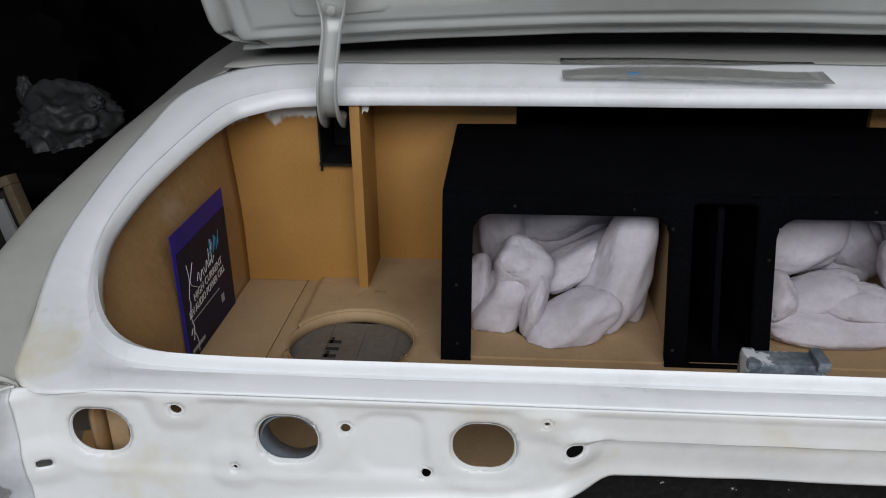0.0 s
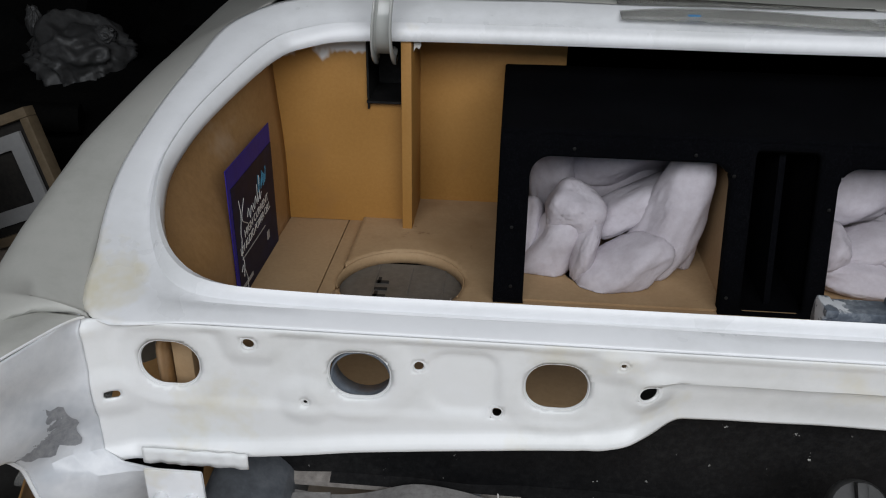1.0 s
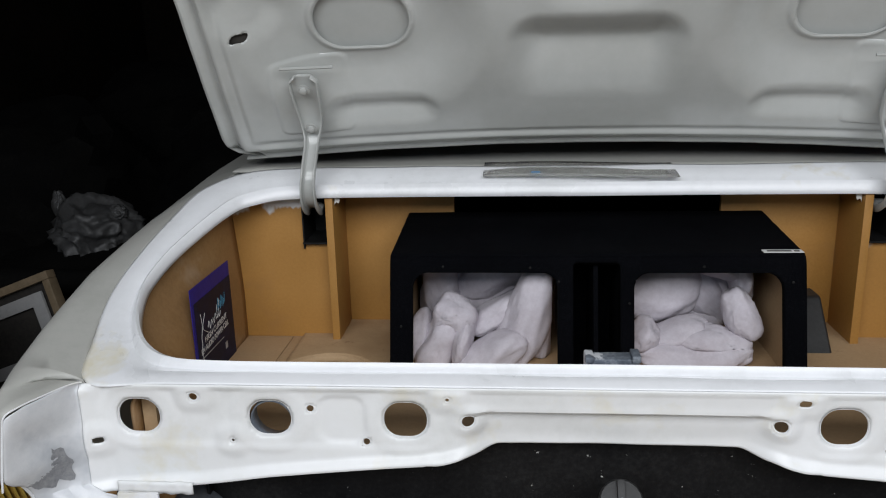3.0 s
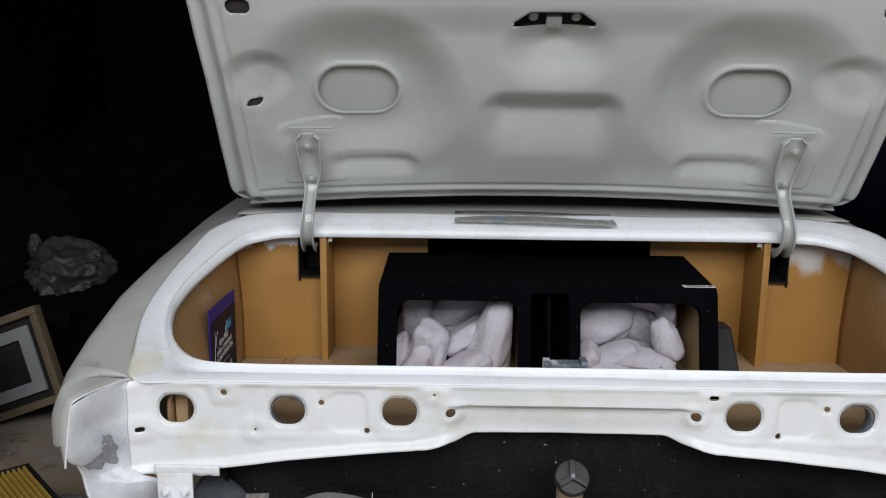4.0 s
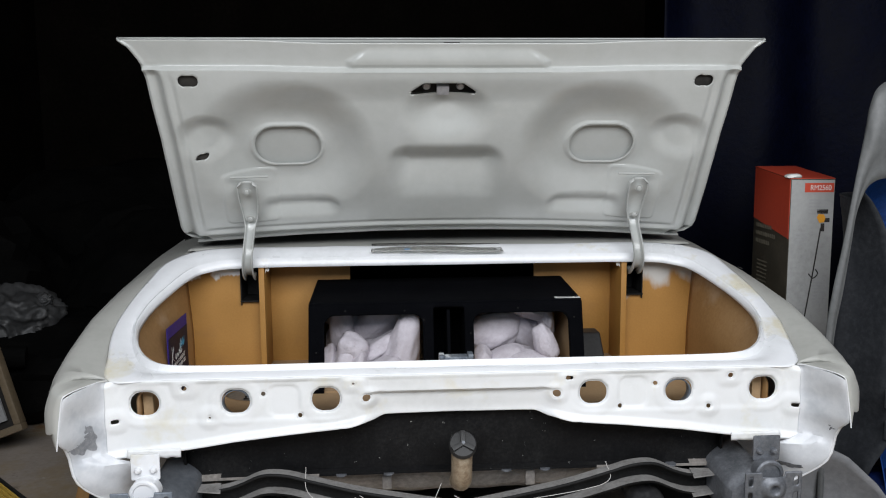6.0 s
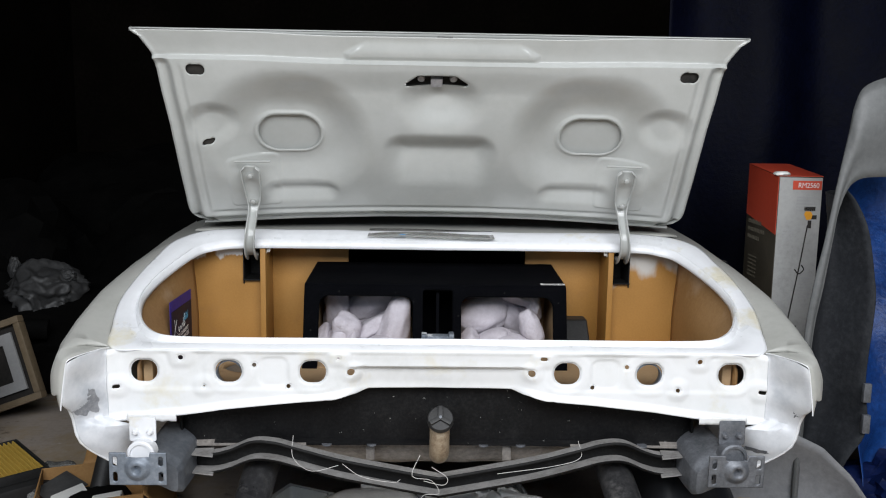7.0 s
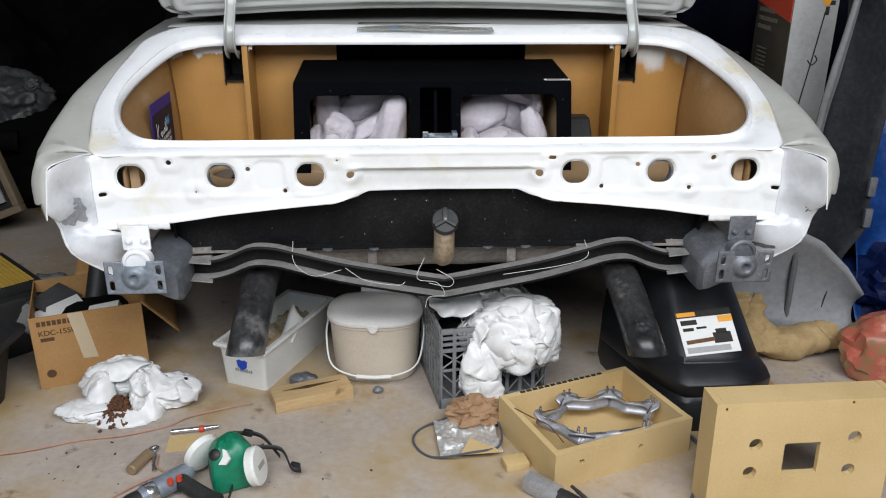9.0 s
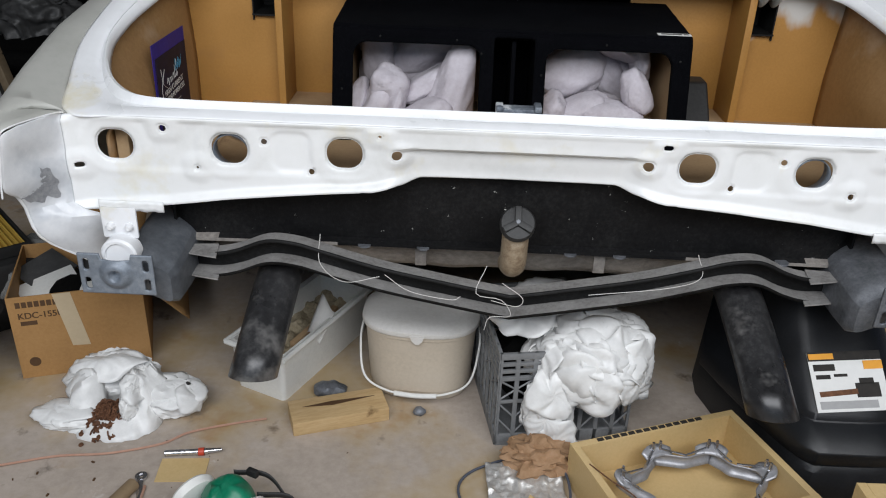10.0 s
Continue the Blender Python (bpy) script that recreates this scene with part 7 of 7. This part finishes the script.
bar_parts("side_print", [(0.03 + 0.016 * i, 0.99 - 0.028 * j, 0.011, 0.014) for j, n in enumerate((9, 11, 8)) for i in range(n)] + [(0.05, 0.87 - 0.014 * i, 0.09, 0.005) for i in range(6)], SB, KHAKIPALE, tb)
bm = bmesh.new()
crumpled(bm, (0.012, 0.012, 1.18), (0.025, 0.02, 0.008), 2, 0.3, 2, 2)
part("torn_tape", bm, WHITEPLASTIC, tb)

# dark carton in the shade
plain("storage_carton", 0.93, 1.11, 1.0, 1.3, 0, 0.75, CARDDARK, "dark brown storage carton standing in the shade", "box", "thing", 0.004)

# loose front wing stood on end
fen = thing("loose_fender", "loose grey car fender standing on end, dark underside showing", "fender")
LE = smooth_path([(1.12, 0.36, 0.0), (1.125, 0.38, 0.35), (1.141, 0.41, 0.68), (1.157, 0.41, 0.845), (1.18, 0.41, 0.981), (1.208, 0.41, 1.179), (1.229, 0.41, 1.317), (1.24, 0.41, 1.398), (1.268, 0.41, 1.455), (1.36, 0.41, 1.49), (1.5, 0.43, 1.52)], 80)
ARCH = smooth_path([(1.135, 0.36, 0.0), (1.146, 0.38, 0.35), (1.168, 0.41, 0.68), (1.189, 0.41, 0.845), (1.205, 0.41, 0.981), (1.216, 0.41, 1.075), (1.236, 0.41, 1.14), (1.26, 0.41, 1.17), (1.3, 0.41, 1.183), (1.4, 0.42, 1.184), (1.52, 0.43, 1.18)], 80)
bm = bmesh.new()
sheet(bm, lambda u, v: LE[round(u * 80)].lerp(ARCH[round(u * 80)], v) + Vector((0, -0.025 * math.sin(math.pi * min(1.0, v * 1.2)) * (0.35 + 0.65 * step(0.5, 0.75, u)), 0)), 80, 10)
part("outer_skin", bm, FENDERGREY, fen, "pale grey outer skin round the wheel arch", solid=0.004)
bm = bmesh.new()
RI = smooth_path([(1.2, 0.33, 0.0), (1.266, 0.36, 0.263), (1.34, 0.37, 0.396), (1.33, 0.38, 0.558), (1.339, 0.38, 0.794), (1.338, 0.4, 0.89), (1.32, 0.42, 1.02), (1.29, 0.44, 1.1), (1.26, 0.45, 1.14)], 60)


def under(u, v):
    a, b = ARCH[round(u * 45)] + Vector((0, 0.008, 0)), RI[round(u * 60)]
    p = a.lerp(b, v)
    return p + Vector((0, 0.12 * math.sin(math.pi * v), 0))


sheet(bm, under, 60, 14)
part("underside", bm, FENDERDARK, fen, "inner side, far darker than the outer skin", solid=0.003)
for (x, z) in ((1.335, 0.42), (1.33, 0.52)):
    bm = bmesh.new()
    box(bm, x - 0.012, x + 0.012, 0.36, 0.375, z - 0.03, z + 0.03, 0.003)
    part("bracket", bm, DULLSTEEL, fen)

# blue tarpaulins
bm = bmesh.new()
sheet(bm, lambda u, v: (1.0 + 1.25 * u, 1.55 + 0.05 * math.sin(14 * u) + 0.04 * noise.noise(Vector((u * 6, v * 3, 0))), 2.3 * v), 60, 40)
tagged(part("hanging_tarp", bm, TARPUNLIT, solid=0.002), "blue tarpaulin hung along the garage side, darkened for its shade", "tarp")
bm = bmesh.new()
sheet(bm, lambda u, v: (1.345 + 0.05 * step(0.8, 0.5, v) + 0.75 * u + 0.05 * noise.noise(Vector((v * 5, u * 5, 1))), 0.62 + 0.06 * math.sin(9 * u) + 0.07 * noise.noise(Vector((u * 4, v * 6, 4))) - 0.28 * (1 - v) ** 3, 1.2 * v), 50, 60)
tagged(part("draped_tarp", bm, material("bright_tarp", [(0.003, 0.02, 0.1), (0.006, 0.045, 0.2), (0.012, 0.08, 0.32)], 0.45, big=5, small=50, bump=0.6, bump_size=25, distance=0.01), solid=0.002), "bright blue tarpaulin draped behind the fender", "tarp")
bm = bmesh.new()
crumpled(bm, (1.58, 0.5, 0.12), (0.2, 0.16, 0.13), 14, 0.4, 4, 2.2, 0.001)
tagged(part("crumpled_tarp", bm, TARPBLUE), "heap of blue tarpaulin on the floor", "tarp")
# grey inner wing sheet
bm = bmesh.new()


def wing_sheet(u, v):
    top = np.interp(u, (0, 0.35, 0.7, 0.88, 1.0), (0.42, 0.43, 0.36, 0.28, 0.2))
    return (0.86 + 0.46 * u, 0.42 - 0.14 * u + 0.05 * math.sin(math.pi * v), 0.05 + (top - 0.05) * v)


sheet(bm, wing_sheet, 24, 10)
tagged(part("inner_wing_sheet", bm, material("grey_sheet", [(0.19, 0.195, 0.205), (0.26, 0.265, 0.275), (0.32, 0.325, 0.335)], 0.5, big=4, small=50, bump=0.1), solid=0.004), "grey primed inner wing panel propped on a cloth", "body panel")
bm = bmesh.new()
tube(bm, [(0.945, 0.34, 0.19), (0.95, 0.31, 0.15), (0.985, 0.275, 0.085), (1.05, 0.25, 0.055), (1.15, 0.25, 0.06), (1.21, 0.26, 0.07), (1.25, 0.27, 0.08)], [0.03, 0.042, 0.05, 0.052, 0.05, 0.045, 0.03], 20, 50)
tube(bm, [(0.985, 0.3, 0.2), (0.975, 0.285, 0.15), (0.955, 0.25, 0.07), (0.95, 0.24, 0.03)], [0.015, 0.03, 0.045, 0.03], 16, 20)
for v in bm.verts:
    v.co += 0.016 * noise.noise_vector(v.co * 13) + 0.006 * noise.noise_vector(v.co * 40)
    v.co.z = max(v.co.z, 0.001)
tagged(part("tan_cloth", bm, CLOTH), "tan cloth bundled under the grey panel", "cloth")
bm = bmesh.new()
box(bm, -0.05, 0.05, -0.06, 0.06, 0, 0.002)
ob = part("flattened_carton", bm, CARDBOARD, smooth=False)
ob.matrix_basis = pose(0.93, 0.1, 0.001, 0, 0, 10)
tagged(ob, "flat brown cardboard piece on the floor", "cardboard")
rb = thing("printed_sack", "red and green printed plastic sack slumped on the floor", "sack", pose(1.36, 0.13, 0))
bm = bmesh.new()
crumpled(bm, (0, 0, 0.09), (0.15, 0.1, 0.12), 23, 0.2, 4, 1.8, 0.001)
part("sack", bm, material("sack_print", [(0.12, 0.2, 0.08), (0.45, 0.1, 0.07), (0.6, 0.35, 0.2)], 0.4, big=5, small=20, bump=0.3, bump_size=40), rb)

# ---- along the left side ----
gbag = thing("grey_bag", "dim grey plastic bag sitting on dark clutter", "bag")
for c_, r_, k_ in (((-2.06, 2.3, 0.43), (0.19, 0.16, 0.14), 91), ((-2.25, 2.36, 0.54), (0.03, 0.03, 0.06), 95), ((-1.93, 2.28, 0.52), (0.04, 0.03, 0.03), 99)):
    bm = bmesh.new()
    creased(bm, c_, r_, k_, 1.0, 5, 0.001)
    part("fold", bm, GREYBAG, gbag, sharp=180)
# black heap below the bag, widened to hide the lit floor behind
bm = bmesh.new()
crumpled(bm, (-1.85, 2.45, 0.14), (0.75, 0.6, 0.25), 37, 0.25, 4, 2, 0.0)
tagged(part("dark_fill_heap", bm, FABRICSHADE), "black heap under the grey bag, widened to stand in for darkness", "clutter")
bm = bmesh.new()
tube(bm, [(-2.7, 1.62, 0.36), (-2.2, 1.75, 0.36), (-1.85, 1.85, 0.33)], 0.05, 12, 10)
tagged(part("rolled_mat", bm, FABRICSHADE), "dark rolled mat lying over the clutter", "roll")
# heaps added over the far floor, their black standing in for darkness
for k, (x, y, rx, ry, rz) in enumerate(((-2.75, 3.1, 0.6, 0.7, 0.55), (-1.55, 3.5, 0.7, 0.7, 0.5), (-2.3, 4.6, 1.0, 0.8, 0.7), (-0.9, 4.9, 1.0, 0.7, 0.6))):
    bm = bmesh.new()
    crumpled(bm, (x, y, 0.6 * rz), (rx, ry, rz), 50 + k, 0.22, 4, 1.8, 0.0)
    tagged(part("dark_fill_heap", bm, FABRICSHADE), "black heap added to stand in for the unlit depth of the garage", "clutter", "heaps in the dark")
# wooden frame with white mount
TRc, BRc = Vector((-1.768, 1.524, 0.49)), Vector((-1.693, 1.455, 0.126))
xd = Vector((0.9, -0.05, 0.34)).normalized()
yd = (TRc - BRc).normalized()
yd = (yd - xd * yd.dot(xd)).normalized()
zd = xd.cross(yd)
FW, FH = 0.46, (TRc - BRc).length
org = BRc - xd * FW
fm = Matrix(((xd.x, yd.x, zd.x, org.x), (xd.y, yd.y, zd.y, org.y), (xd.z, yd.z, zd.z, org.z), (0, 0, 0, 1)))
pf = thing("picture_frame", "wooden frame with white mount and black centre, leaning", "frame", fm)
for name, b in (("rail", (0, FW, 0, 0.03)), ("rail", (0, FW, FH - 0.03, FH)), ("stile", (0, 0.03, 0.03, FH - 0.03)), ("stile", (FW - 0.03, FW, 0.03, FH - 0.03))):
    bm = bmesh.new()
    box(bm, *b, -0.015, 0.03, 0.004)
    part(name, bm, FRAMEWOOD, pf)
bm = bmesh.new()
pierced(bm, [0.06 + (FW - 0.12) * i / 50 for i in range(51)], lambda x: (0.06, FH - 0.06), 40, [lambda x, z: sd_rrect(x, z, FW / 2, FH / 2, FW / 2 - 0.11, FH / 2 - 0.105, 0.004)], lambda x, z: (x, z, 0.012), 0.007)
part("mount", bm, INKGREY, pf, "white mount", solid=0.01, smooth=False)
bm = bmesh.new()
box(bm, 0.03, FW - 0.03, 0.03, FH - 0.03, -0.012, -0.005)
part("centre", bm, INKBLACK, pf, smooth=False)
CABM = pose(-2.56, 1.0, 0.0, 0, 0, 3)
# speaker cabinet with a round cutout
cb = thing("speaker_cabinet", "dark speaker cabinet with a big round cutout", "speaker cabinet", CABM)
bm = bmesh.new()
pierced(bm, [0.76 * i / 70 for i in range(71)], lambda x: (0.0, 0.565), 56, [lambda x, z: math.hypot(x - 0.46, z - 0.27) - 0.228], lambda x, z: (x, 0, z), 0.0105)
part("baffle", bm, FENDERGREY, cb, "pale grey baffle", solid=0.018)
for b in ((0, 0.018, 0.01, 0.05, 0, 0.565), (0.742, 0.76, 0.01, 0.05, 0, 0.565), (0.018, 0.742, 0.01, 0.05, 0.547, 0.565), (0.018, 0.742, 0.04, 0.05, 0, 0.547)):
    bm = bmesh.new()
    box(bm, *b)
    part("panel", bm, FABRICSHADE, cb, smooth=False)
# air filter on a dark tray
af = thing("air_filter", "yellow pleated air filter panel in a dark frame", "air filter", pose(-1.455, 0.495, 0.205, 0, 0, -47))
bm = bmesh.new()
for b in ((-0.16, 0.16, -0.15, -0.142), (-0.16, 0.16, 0.142, 0.15), (-0.16, -0.15, -0.142, 0.142), (0.15, 0.16, -0.142, 0.142)):
    box(bm, *b, -0.015, 0.015, 0.002)
part("frame", bm, BLACKRUB, af)
for i in range(20):
    y = -0.134 + 0.0141 * i
    bm = bmesh.new()
    prism(bm, [(y - 0.0066, -0.012), (y + 0.0066, -0.012), (y + 0.002, 0.013), (y - 0.002, 0.013)], -0.15, 0.15, Matrix(((0, 0, 1, 0), (1, 0, 0, 0), (0, 1, 0, 0), (0, 0, 0, 1))))
    bmesh.ops.recalc_face_normals(bm, faces=bm.faces)
    part("pleat", bm, FILTER, af, smooth=False)
bm = bmesh.new()
box(bm, -0.19, 0.2, -0.2, 0.16, 0, 0.188, 0.012)
ob = part("dark_tray", bm, BLACKRUB)
ob.matrix_basis = pose(-1.47, 0.49, 0.0, 0, 0, -47)
tagged(ob, "black plastic crate under the air filter", "crate")
